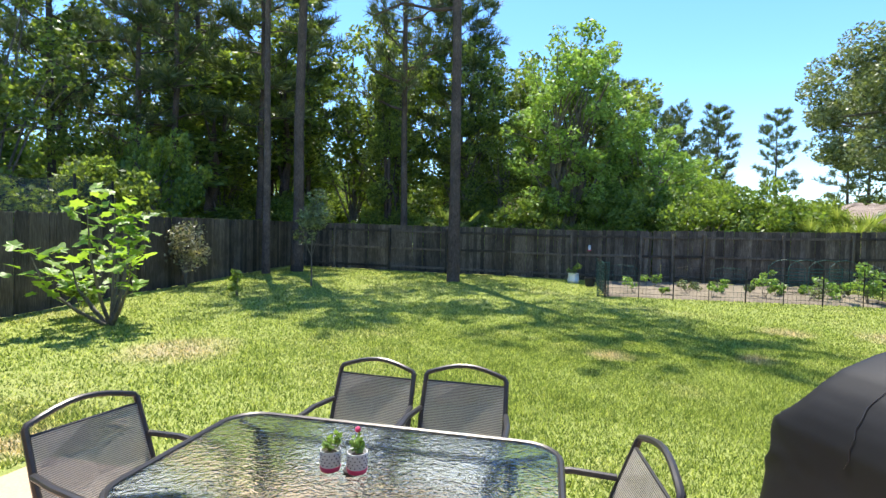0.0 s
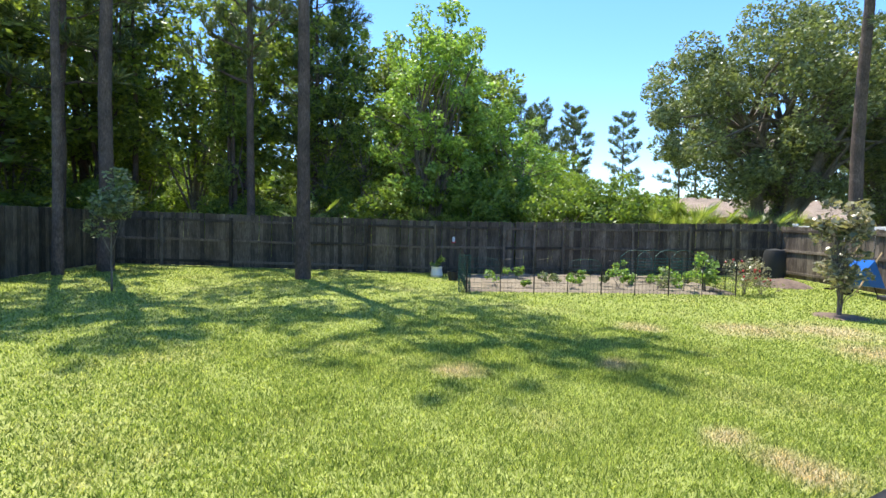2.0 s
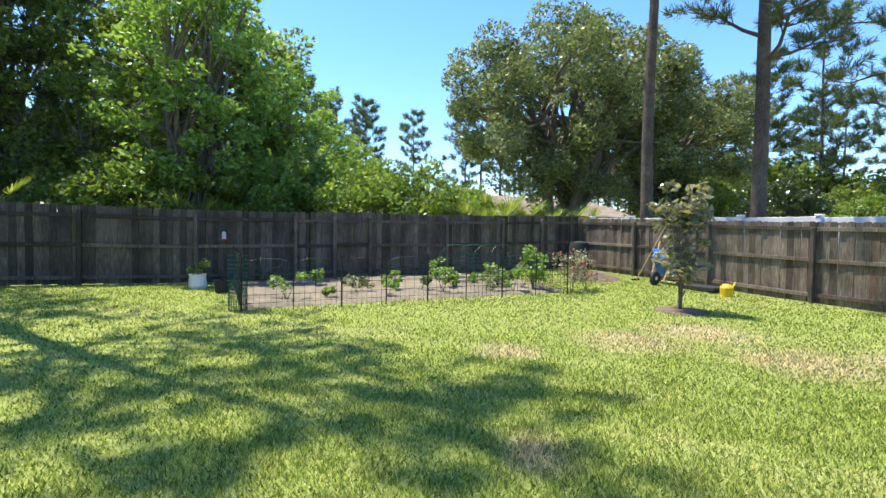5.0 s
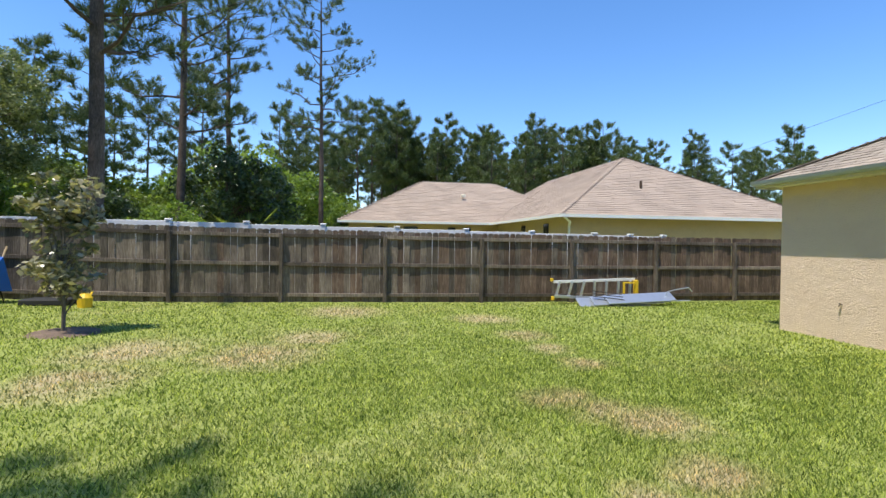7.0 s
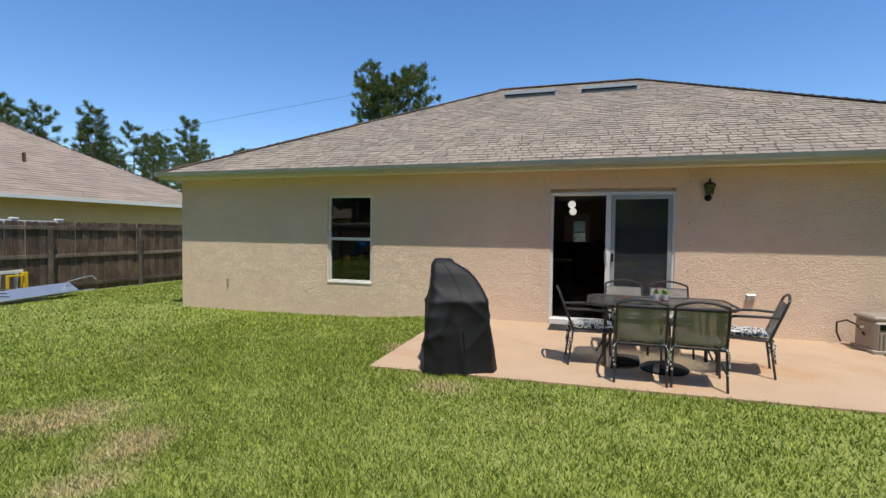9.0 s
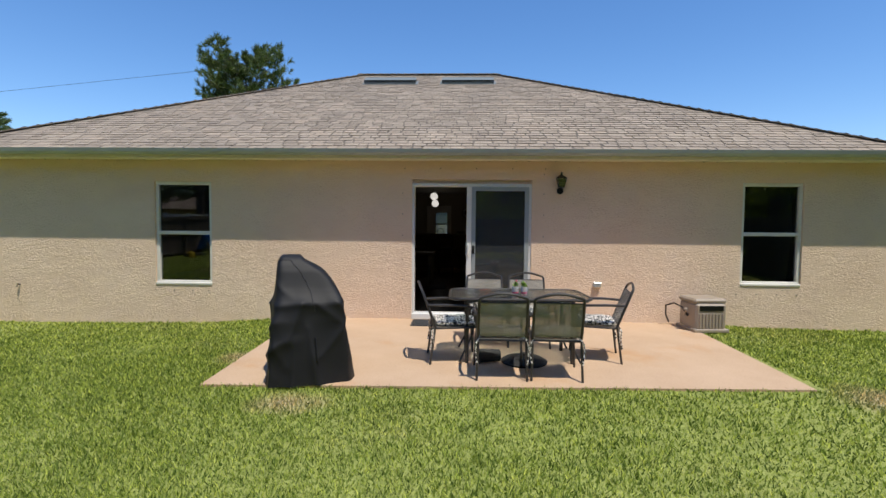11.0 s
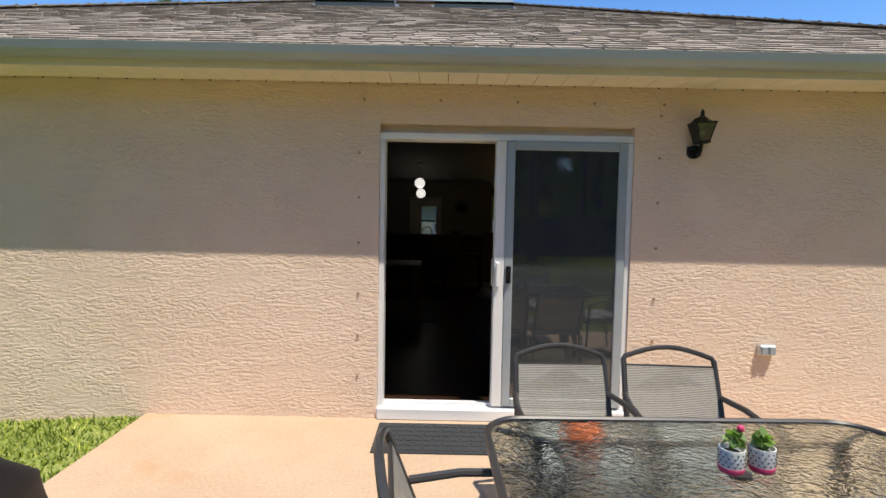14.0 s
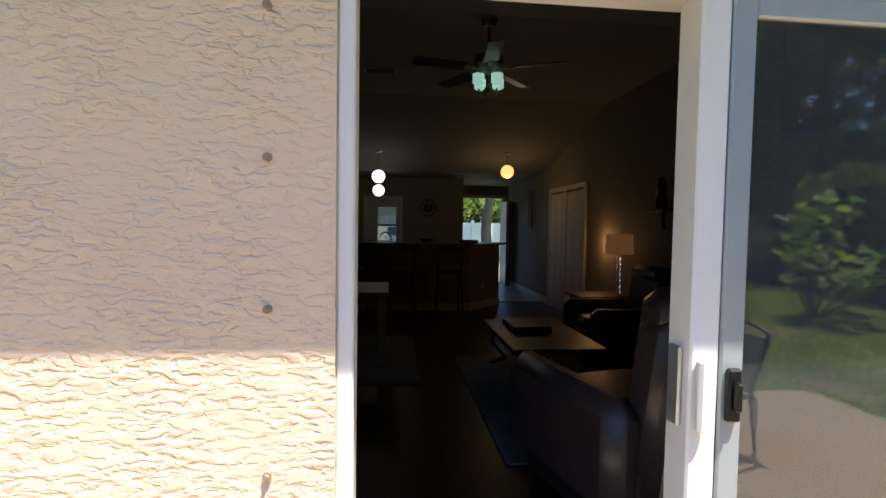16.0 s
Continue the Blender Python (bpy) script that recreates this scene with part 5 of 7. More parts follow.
def rounded(w, d, r, n=6):
    out = []
    for cx, cy, a0 in ((w / 2 - r, d / 2 - r, 0), (-w / 2 + r, d / 2 - r, 90), (-w / 2 + r, -d / 2 + r, 180), (w / 2 - r, -d / 2 + r, 270)):
        for k in range(n + 1):
            a = radians(a0 + 90 * k / n)
            out.append((cx + r * math.cos(a), cy + r * math.sin(a)))
    return out


def patio_table():
    e = thing("patio_table", pose(-1.36, 2.12, 0, 0, 0, 1), "rectangular patio table with hammered glass top and dark metal rim", "table")
    W, D = 1.50, 0.85
    part("tabletop", Shape().slab(rounded(W - .03, D - .03, 0.14), 0.700, 0.706), "tglass", e)
    o = rounded(W - 0.01, D - 0.01, 0.15)
    o = o + o[:2]
    part("rim", Shape().tube([(x, y, 0.70) for x, y in o], 0.014, 8, caps=False), "frame", e, smooth=True)
    for sx in (-1, 1):
        for sy in (-1, 1):
            c = Vector((sx * 0.56, sy * 0.28, 0))
            part("leg", Shape().box((c.x, c.y, 0.34), (0.035, 0.035, 0.68), bevel=0.006), "frame", e)
            part("brace", Shape().tube([(sx * 0.70, sy * 0.35, 0.68), (sx * 0.52, sy * 0.26, 0.675), (sx * 0.46, sy * 0.20, 0.60), (sx * 0.50, sy * 0.24, 0.30), (sx * 0.64, sy * 0.33, 0.02)], 0.011, 7), "frame", e, smooth=True)
    for sy in (-1, 1):
        part("stretcher", Shape().tube([(-0.56, sy * 0.28, 0.66), (0.56, sy * 0.28, 0.66)], 0.011, 6), "frame", e)
    part("umbrella_ring", Shape().lathe((0, 0, 0.695), [(0.035, 0), (0.035, 0.016), (0.022, 0.018)], 16), "frame", e)


patio_table()


def flower_pot(x, y, turn, label, flower):
    e = thing("flower_pot", pose(x, y, 0.708, 0, 0, turn), label, "plant pot", "pots on the table")
    part("pot", Shape().lathe((0, 0, 0), [(0.032, 0.0), (0.036, 0.012), (0.037, 0.075), (0.034, 0.075), (0.032, 0.06)], 24), "pot", e, smooth=True)
    part("band", Shape().lathe((0, 0, 0.002), [(0.0345, 0), (0.0375, 0.010), (0.0378, 0.017)], 24), "pink", e)
    dots = Shape()
    for r in range(4):
        for k in range(14):
            a = 2 * math.pi * (k + 0.5 * (r % 2)) / 14
            c = Vector((math.cos(a) * 0.0375, math.sin(a) * 0.0375, 0.028 + r * 0.012))
            dots.box(c, (0.0035, 0.0035, 0.0035), Matrix.Rotation(a, 3, "Z"))
    part("dots", dots, "black", e, kind="stuff")
    part("soil", Shape().lathe((0, 0, 0.058), [(0.032, 0), (0.02, 0.008), (0.001, 0.01)], 12), "mulch", e)
    V, F = leaf_cloud([(0, 0, 0.10), (0.012, 0.01, 0.12)], [0.028, 0.02], 46, 0.03, int(turn) + 5, 0.6)
    part("leaves", tri_mesh("leaves", V, F, "bright_leaf"), "", e)
    part("stem", Shape().tube([(0, 0, 0.06), (0.006, 0, 0.13)], 0.0025, 5).tube([(0, 0, 0.06), (-0.015, 0.005, 0.10)], 0.002, 5), "fig", e)
    if flower:
        part("flower", Shape().ball((0.02, 0.015, 0.145), 0.011), "pink", e)


flower_pot(-1.44, 2.10, 20, "small white dotted pot with a pink base and succulent", False)
flower_pot(-1.34, 2.11, 75, "small white dotted pot with a pink base and flower", True)


def grill_cover():
    e = thing("covered_grill", pose(0.80, 2.68, 0, 0, 0, 20), "barbecue grill under a loose black cloth cover", "grill")
    # height, across from and to, half length, shift along
    prof = [(0.0, -.41, .43, .64, 0), (0.12, -.385, .415, .63, 0), (0.35, -.35, .40, .61, .01), (0.6, -.315, .385, .62, 0), (0.76, -.31, .37, .57, .02), (0.85, -.28, .365, .46, .06), (0.91, -.25, .36, .40, .08), (0.98, -.20, .355, .35, .09),
            (1.06, -.12, .35, .33, .07), (1.13, .0, .34, .30, .05), (1.17, .07, .32, .27, .04), (1.20, .09, .29, .24, .03), (1.205, .15, .22, .12, .03)]
    fine = []
    for a, b in zip(prof, prof[1:]):
        m = max(1, round((b[0] - a[0]) / 0.022))
        fine += [tuple(u + (v - u) * k / m for u, v in zip(a, b)) for k in range(m)]
    prof = fine + [prof[-1]]
    n = 168
    rc = random.Random(31)
    # folds of the cloth: lines in (way round, height), how far they stand out, how wide they are
    folds = []
    for k in range(15):                                    # hanging folds at the hem
        u = k * 4 / 15 + rc.uniform(-.08, .08)
        folds.append((u, -0.05, u + rc.uniform(-.16, .16), rc.uniform(0.22, 0.6), rc.uniform(0.03, 0.06), rc.uniform(0.035, 0.06)))
    for k in range(16):                                    # slanting drags from the shoulders
        u, z = rc.uniform(0, 4), rc.uniform(0.5, 0.82)
        folds.append((u, z, u + rc.choice((-1, 1)) * rc.uniform(0.2, 0.5), z - rc.uniform(0.15, 0.45), rc.uniform(0.018, 0.04), rc.uniform(0.025, 0.05)))
    folds += [(0.55, 0.74, 1.45, 0.76, 0.035, 0.03), (0.62, 0.74, 0.80, 0.42, 0.04, 0.04), (1.40, 0.76, 1.22, 0.40, 0.04, 0.04), (0.85, 0.28, 1.2, 0.42, 0.045, 0.05), (0.95, 0.95, 1.3, 0.80, 0.02, 0.03)]
    vs, fs = [], []
    for i, (z, x0, x1, hy, sy) in enumerate(prof):
        cx, hx = (x0 + x1) / 2, (x1 - x0) / 2
        for k in range(n):
            u = 4 * k / n                                  # 0 to 4 round a square with soft corners
            side, w = int(u) % 4, (u % 1) * 2 - 1
            c, q0 = ((1, w), (-w, 1), (-1, -w), (w, -1))[side]
            rr = (abs(c) ** 9 + abs(q0) ** 9) ** (1 / 9)
            x, y = cx + hx * c / rr, 0.04 + sy + 0.93 * hy * q0 / rr
            f = 0.0
            for u0, z0, u1, z1, amp, wid in folds:
                du = (u - u0 + 2) % 4 - 2
                ex, ez = (u1 - u0) * 0.45, z1 - z0
                px, pz = du * 0.45, z - z0
                t = max(0.0, min(1.0, (px * ex + pz * ez) / (ex * ex + ez * ez)))
                dist = math.hypot(px - ex * t, pz - ez * t)
                if dist < wid * 4:
                    f += amp * (1 - 0.6 * t) * math.exp(-dist / wid) * 1.6
            f += 0.05 * noise.noise(Vector((x * 2.6, y * 2.6, z * 2.2))) - 0.025
            f *= min(1.0, max(0.15, (1.24 - z) * 3))
            vs.append((x * (0.925 + f), y * (0.92 + f), 0.96 * z + 0.012 * noise.noise(Vector((x * 5, y * 5, z * 3 + 7))) * (z > 0.1)))
    for i in range(len(prof) - 1):
        for k in range(n):
            k2 = (k + 1) % n
            fs.append((i * n + k, i * n + k2, (i + 1) * n + k2, (i + 1) * n + k))
    fs.append(tuple((len(prof) - 1) * n + k for k in range(n)))
    me = mesh_of("cover", Shape().add(vs, fs), "cover")
    me.polygons.foreach_set("use_smooth", [True] * len(me.polygons))
    cv = part("cover", me, "", e)
    def trace(name, k0, k1, rings, mat, r):
        """A cord lying on the cloth, from column k0 to k1 over the given rings."""
        pts = []
        for q, i in enumerate(rings):
            k = int(round(k0 + (k1 - k0) * q / max(1, len(rings) - 1))) % n
            v = Vector(vs[i * n + k])
            pts.append(v + Vector((v.x, v.y, 0)).normalized() * 0.004 + Vector((0, 0, 0.003)))
        part(name, Shape().tube(pts, r, 5), mat, cv)
    last = len(prof) - 1
    trace("seam", 22, 62, [last - 2] * 10, "frame", 0.002)
    trace("seam", 62, 66, list(range(last - 2, last - 26, -2)), "frame", 0.002)
    trace("seam", 106, 100, list(range(last - 2, last - 26, -2)), "frame", 0.002)
    trace("strap", 66, 66, list(range(19, 8, -1)), "cover", 0.014)
    trace("strap", 28, 28, list(range(17, 6, -1)), "cover", 0.012)


grill_cover()


def hose_reel():
    e = thing("hose_reel", pose(-4.22, 0.40, 0.0, 0, 0, 4), "taupe plastic garden hose reel box with a slotted front", "hose reel")
    part("body", Shape().box((0, 0, 0.20), (0.44, 0.46, 0.40), bevel=0.03), "reel", e)
    part("lid", Shape().box((0, -0.02, 0.43), (0.47, 0.46, 0.07), bevel=0.025), "reel", e)
    part("opening", Shape().box((-0.0, 0.233, 0.335), (0.34, 0.012, 0.075), bevel=0.004), "black", e)
    for k in range(8):
        part("slat", Shape().box((-0.16 + k * 0.046, 0.236, 0.15), (0.02, 0.016, 0.22), bevel=0.004), "reel", e)
    part("crank", Shape().tube([(0.22, 0.02, 0.22), (0.27, 0.02, 0.22), (0.28, 0.08, 0.30)], 0.012, 7).ball((0.29, 0.08, 0.30), 0.025), "reel", e)
    part("base", Shape().box((0, 0, 0.02), (0.50, 0.52, 0.05), bevel=0.01), "reel", e)
    pts = [(0.24, 0.05, 0.20), (0.30, 0.0, 0.32), (0.36, -0.12, 0.36), (0.40, -0.28, 0.30), (0.36, -0.36, 0.15), (0.30, -0.38, 0.03)]
    part("hose", Shape().tube(pts, 0.012, 7), "dark_wood", e, smooth=True)


hose_reel()


def door_mat():
    e = thing("door_mat", pose(-0.39, 0.33, 0.0), "black moulded rubber door mat on the patio slab", "door mat")
    s = Shape().box((0, 0, 0.006), (0.78, 0.46, 0.012), bevel=0.004)
    part("mat", s, "mat", e)
    r = Shape()
    for i in range(12):
        for k in range(6):
            r.box((-0.34 + i * 0.062, -0.18 + k * 0.072, 0.014), (0.05, 0.055, 0.006), Matrix.Rotation(0.3 * ((i + k) % 3 - 1), 3, "Z"), 0.002)
    part("tread", r, "mat", e, kind="stuff")


door_mat()


def umbrella_base():
    e = thing("umbrella_base", pose(-1.42, 2.35, 0.0), "round black umbrella base under the patio table", "umbrella base")
    part("disc", Shape().lathe((0, 0, 0), [(0.24, 0), (0.25, 0.02), (0.20, 0.05), (0.06, 0.07), (0.035, 0.075), (0.035, 0.10)], 28), "rubber", e, smooth=True)
    t = thing("bucket", pose(-1.03, 2.38, 0.075, 0, 90, 10), "black plastic bucket lying on its side on the patio", "bucket")
    part("tub", Shape().lathe((0, 0, -0.13), [(0.060, 0), (0.075, 0.26), (0.070, 0.26), (0.055, 0.02)], 22), "rubber", t, smooth=True)
    part("handle", Shape().tube([(0.07, 0, 0.1), (0.06, 0.05, 0.16), (0, 0.08, 0.19), (-0.06, 0.05, 0.16), (-0.07, 0, 0.1)], 0.003, 5), "alu", t)


umbrella_base()
b = thing("rubber_ball", pose(-1.04, 1.57, 0.56), "small orange ball resting on a chair cushion", "ball")
part("ball", Shape().ball((0, 0, 0), 0.085, 20), "orange", b, smooth=True)


# ---- the garden bed ----
def soil_bed():
    n = 40
    xs, ys = np.linspace(0.55, 7.9, n), np.linspace(14.75, 19.2, 26)
    X, Y = np.meshgrid(xs, ys)
    rg = np.random.default_rng(4)
    edge = np.minimum(np.minimum(X - 0.55, 7.9 - X), np.minimum(Y - 14.75, 19.2 - Y))
    Z = ground_z(X, Y) - 0.03 + np.clip(edge * 0.5, 0, 0.07) + rg.normal(size=X.shape) * 0.012
    V = np.stack([X.ravel(), Y.ravel(), Z.ravel()], 1)
    I, J = np.meshgrid(np.arange(n - 1), np.arange(25))
    a = (J * n + I).ravel()
    tagged(new("garden_soil", tri_mesh("garden_soil", V, np.stack([a, a + 1, a + n + 1, a + n], 1), "soil")), label="pale sandy soil of a fenced vegetable bed", kind="structure")


soil_bed()


def garden_fence():
    e = thing("garden_fence", pose(0, 0, 0), "low scrolled wire garden fence with dark stakes", "fence")
    corners = [(0.62, 18.6), (0.60, 14.58), (7.45, 14.50), (7.9, 16.2), (7.9, 18.6)]
    for a, b in zip(corners, corners[1:]):
        a, b = Vector(a), Vector(b)
        L = (b - a).length
        n = max(1, round(L / 0.86))
        for i in range(n):
            p, q = a.lerp(b, i / n), a.lerp(b, (i + 1) / n)
            zp, zq = gz(*p), gz(*q)
            part("stake", Shape().tube([(p.x, p.y, zp - 0.1), (p.x, p.y, zp + 0.95)], 0.011 if i % 2 else 0.016, 6), "bronze", e)
            s = Shape()
            for h in (0.14, 0.28, 0.46, 0.62, 0.74):
                s.tube([(p.x, p.y, zp + h), (q.x, q.y, zq + h)], 0.005, 4, caps=False)
            for k in range(1, 9):
                m = p.lerp(q, k / 9)
                s.tube([(m.x, m.y, (zp + zq) / 2), (m.x, m.y, (zp + zq) / 2 + (0.28 if k % 2 else 0.74))], 0.003, 4, caps=False)
            m = [p.lerp(q, t) for t in (0, .12, .3, .5, .7, .88, 1)]
            s.tube([(v.x, v.y, zp + h) for v, h in zip(m, (0.74, 0.86, 0.90, 0.90, 0.90, 0.86, 0.74))], 0.0045, 5, caps=False)
            for c, sg in ((0.33, 1), (0.67, -1)):
                v = p.lerp(q, c)
                d = (q - p).normalized()
                s.tube([(v.x + d.x * sg * 0.10 * math.cos(t), v.y + d.y * sg * 0.10 * math.cos(t), zp + 0.82 + 0.05 * math.sin(t)) for t in np.linspace(0, 4.6, 8)], 0.0035, 4, caps=False)
            part("panel", s, "bronze" if i % 3 else "green_net", e, kind="stuff")
    return e


garden_fence()


def net_roll(x, y, label, turn=0):
    e = thing("netting", pose(x, y, gz(x, y), 0, 0, turn), label, "netting", "garden netting")
    s = Shape()
    for h in np.linspace(0.02, 0.95, 14):
        s.tube([(0.16 * math.cos(a) + 0.01 * math.sin(5 * a), 0.13 * math.sin(a), h) for a in np.linspace(0, 2 * math.pi, 13)], 0.006, 4, caps=False)
    for k in range(22):
        a = k * 0.2856
        s.tube([(0.15 * math.cos(a), 0.12 * math.sin(a), 0), (0.16 * math.cos(a + .1), 0.13 * math.sin(a + .1), 0.97)], 0.005, 4, caps=False)
    part("mesh", s, "green_net", e)


net_roll(0.55, 14.75, "rolled green wire netting at the garden corner")
for i in range(4):
    e = thing("wire_panel", pose(5.9 + i * 0.62, 17.0 + 0.25 * i, gz(6, 17), 0, 0, -15 + 8 * i), "green arched wire panel among the garden plants", "garden fence", "green wire panels")
    s = Shape()
    for h in np.linspace(0.05, 0.75, 8):
        s.tube([(-0.45, 0, h), (0.45, 0.05, h)], 0.009, 4, caps=False)
    s.tube([(-0.45, 0, 0), (-0.45, 0, 0.8), (-0.25, 0, 0.98), (0, 0, 1.02), (0.25, 0, 0.98), (0.45, 0.05, 0.8), (0.45, 0.05, 0)], 0.010, 6)
    part("mesh", s, "green_net", e)


def small_plant(name, x, y, h, spread, n, leaf, mat, label, category="plant", group="", stems=4, seed=0, blooms=None, z=None, low=0.25):
    rg = random.Random(seed + 1000)
    e = thing(name, pose(x, y, gz(x, y) if z is None else z, 0, 0, rg.uniform(0, 360)), label, category, group)
    cl = [(rg.uniform(-1, 1) * spread * 0.6, rg.uniform(-1, 1) * spread * 0.6, h * rg.uniform(low, 0.92), spread * rg.uniform(0.22, 0.42)) for _ in range(max(3, int(n / 45)))]
    s = Shape()
    for k in range(stems):
        c = cl[k % len(cl)]
        s.tube([(0.02 * math.cos(k), 0.02 * math.sin(k), -0.05), (c[0] * 0.4, c[1] * 0.4, c[2] * 0.5), c[:3]], [0.012 * max(h, .4), 0.009 * max(h, .4), 0.004], 5)
    part("stem", s, "bark_grey", e)
    V, F = leaf_cloud([c[:3] for c in cl], [c[3] for c in cl], n, leaf, seed, 0.55)
    V[:, 2] = np.maximum(V[:, 2], 0.01)
    part("leaves", tri_mesh("leaves", V, F, mat), "", e)
    if blooms:
        for k in range(blooms[1]):
            c = cl[rg.randrange(len(cl))]
            part("bloom", Shape().ball((c[0] + rg.uniform(-1, 1) * c[3], c[1] + rg.uniform(-1, 1) * c[3], c[2] + c[3] * rg.uniform(0, 1)), blooms[2], 8), blooms[0], e)
    return e


rv = random.Random(5)
for i in range(24):
    x, y = 1.2 + rv.random() * 6.2, 15.1 + rv.random() * 3.4
    if i < 10:
        x, y = 3.0 + i * 0.47, 15.4 + rv.random() * 0.8
    hh = rv.uniform(0.25, 0.6)
    small_plant("vegetable_plant", x, y, hh, hh * 0.75, 150, 0.09, "bright_leaf" if i % 3 else "oak_leaf", "young leafy vegetable plant in the garden bed", group="vegetable plants", seed=i, z=gz(x, y) + 0.03)
small_plant("rose_bush", 7.9, 14.9, 1.0, 0.55, 900, 0.055, "shrub", "rose bush with small red blooms by the garden", "bush", seed=41, blooms=("rose", 14, 0.028))
small_plant("rose_bush", 8.45, 15.0, 0.9, 0.50, 800, 0.055, "shrub", "pinkish-leaved rose bush by the garden bed", "bush", seed=42, blooms=("rose", 8, 0.025))
small_plant("tomato_plant", 7.1, 15.3, 1.15, 0.40, 420, 0.10, "bright_leaf", "tall green tomato plant in the garden bed", seed=43)
small_plant("potted_plant", -0.15, 18.1, 0.75, 0.28, 260, 0.06, "bush_leaf", "leafy plant growing in a white bag pot", seed=44, low=0.5)
pt = thing("planter", pose(-0.15, 18.1, gz(-0.15, 18.1)), "crumpled white planter bag on the lawn", "planter")
part("bag", Shape().lathe((0, 0, 0), [(0.17, 0), (0.20, 0.08), (0.17, 0.28), (0.19, 0.34), (0.15, 0.33), (0.13, 0.25)], 14), "pot", pt)
bk = thing("bucket", pose(0.35, 17.2, gz(0.3, 17.2)), "dark plastic nursery pot beside the garden", "bucket")
part("tub", Shape().lathe((0, 0, 0), [(0.14, 0), (0.18, 0.28), (0.165, 0.28), (0.13, 0.04)], 16), "rubber", bk)
fd = thing("bird_feeder", pose(0.42, 19.30, 1.08), "small white and red hummingbird feeder on the fence", "bird feeder")
part("jar", Shape().lathe((0, 0, 0), [(0.05, 0), (0.05, 0.14), (0.03, 0.17), (0.01, 0.18)], 12), "pot", fd)
part("tray", Shape().lathe((0, 0, -0.035), [(0.07, 0), (0.075, 0.03), (0.03, 0.035)], 12), "rose", fd)

# shrubs and saplings in the lawn
SHRUB = broadleaf_meshes(101, 2.55, 0.36, 0.28, 0.02, 34, 1500, 0.115, "shrub", "bark_grey", 0.10, 0.24, 2, 16)
plant("magnolia_shrub", SHRUB, 8.1, 12.05, gz(8.1, 12.05), 0, (1.15, 1.15, 1.0), "narrow upright magnolia shrub with bronze-backed leaves", "shrub")
m1 = thing("mulch_ring", pose(8.1, 12.05, gz(8.1, 12.05)), "ring of dark mulch round the shrub", "mulch")
part("heap", Shape().lathe((0, 0, -0.02), [(0.55, 0), (0.42, 0.045), (0.15, 0.06), (0.01, 0.06)], 18), "mulch", m1, smooth=True)
m2 = thing("mulch_heap", pose(10.2, 16.7, gz(10.2, 16.7)), "low heap of brown mulch near the fence", "mulch")
part("heap", Shape().lathe((0, 0, -0.02), [(0.8, 0), (0.6, 0.10), (0.3, 0.2), (0.01, 0.24)], 20), "mulch", m2, smooth=True)
small_plant("fence_shrub", -10.2, 11.6, 1.75, 0.75, 1300, 0.09, "shrub", "loose shrub with pale leaves against the fence", "shrub", seed=51, low=0.35)
small_plant("young_plant", -8.1, 10.8, 0.72, 0.32, 240, 0.10, "bush_leaf", "small leafy plant in the lawn", seed=52)
small_plant("fence_shrub", -9.0, 7.6, 0.7, 0.5, 380, 0.10, "bush_leaf", "low green shrub at the foot of the fence", "shrub", seed=53)
SAP = broadleaf_meshes(103, 2.9, 0.5, 1.3, 0.022, 14, 1500, 0.10, "oak_leaf", "bark_grey", 0.2, 0.36, 1, 9)
plant("sapling", SAP, -7.5, 13.3, gz(-7.5, 13.3), 0, 1.0, "slender young tree with a rounded grey-green crown", "tree")


def fig_tree():
    e = thing("fig_tree", pose(-7.85, 7.15, gz(-7.85, 7.15)), "young fig tree with pale branches and bright lobed leaves", "tree")
    rg = random.Random(8)
    tips, s = [], Shape()
    for k in range(9):
        a = k * 0.75 + rg.uniform(-.2, .2)
        r, h = rg.uniform(0.55, 1.15), rg.uniform(0.7, 1.9)
        if k < 3:
            r, h = 0.35 * k / 2 + 0.1, 2.1 - 0.25 * k
        pts = [Vector((0, 0, -0.05)), Vector((math.cos(a) * r * 0.45, math.sin(a) * r * 0.45, h * 0.25)), Vector((math.cos(a) * r * 0.85, math.sin(a) * r * 0.85, h * 0.6)), Vector((math.cos(a) * r, math.sin(a) * r, h))]
        s.tube(pts, [0.035, 0.026, 0.018, 0.008], 7)
        tips += [(pts[3], 1.0), (pts[2].lerp(pts[3], 0.5), 0.7), (pts[2], 0.6)]
    part("trunk", s, "bark_grey", e, smooth=True)
    g = np.random.default_rng(3)
    V, F = [], []
    lobes = [(0, -.5), (.18, -.32), (.50, -.30), (.34, -.05), (.56, .14), (.26, .22), (.16, .62), (0, .72), (-.16, .62), (-.26, .22), (-.56, .14), (-.34, -.05), (-.50, -.30), (-.18, -.32)]
    for (p, w) in tips:
        for j in range(int(11 * w)):
            c = p + Vector(g.normal(size=3) * 0.15 + np.array([0, 0, 0.02]))
            rot = Euler((g.uniform(-.7, .7), g.uniform(-.7, .7), g.uniform(0, 6.3))).to_matrix()
            sc = g.uniform(0.13, 0.24)
            b = len(V)
            V.append(tuple(c + rot @ Vector((0, 0, -0.02))))
            V += [tuple(c + rot @ Vector((x * sc, y * sc, -0.25 * sc * abs(x)))) for x, y in lobes]
            F += [(b, b + 1 + i, b + 1 + (i + 1) % 14) for i in range(14)]
    me = bpy.data.meshes.new("leaves")
    me.from_pydata(V, [], F)
    me.materials.append(M["fig"])
    part("leaves", me, "", e)


fig_tree()


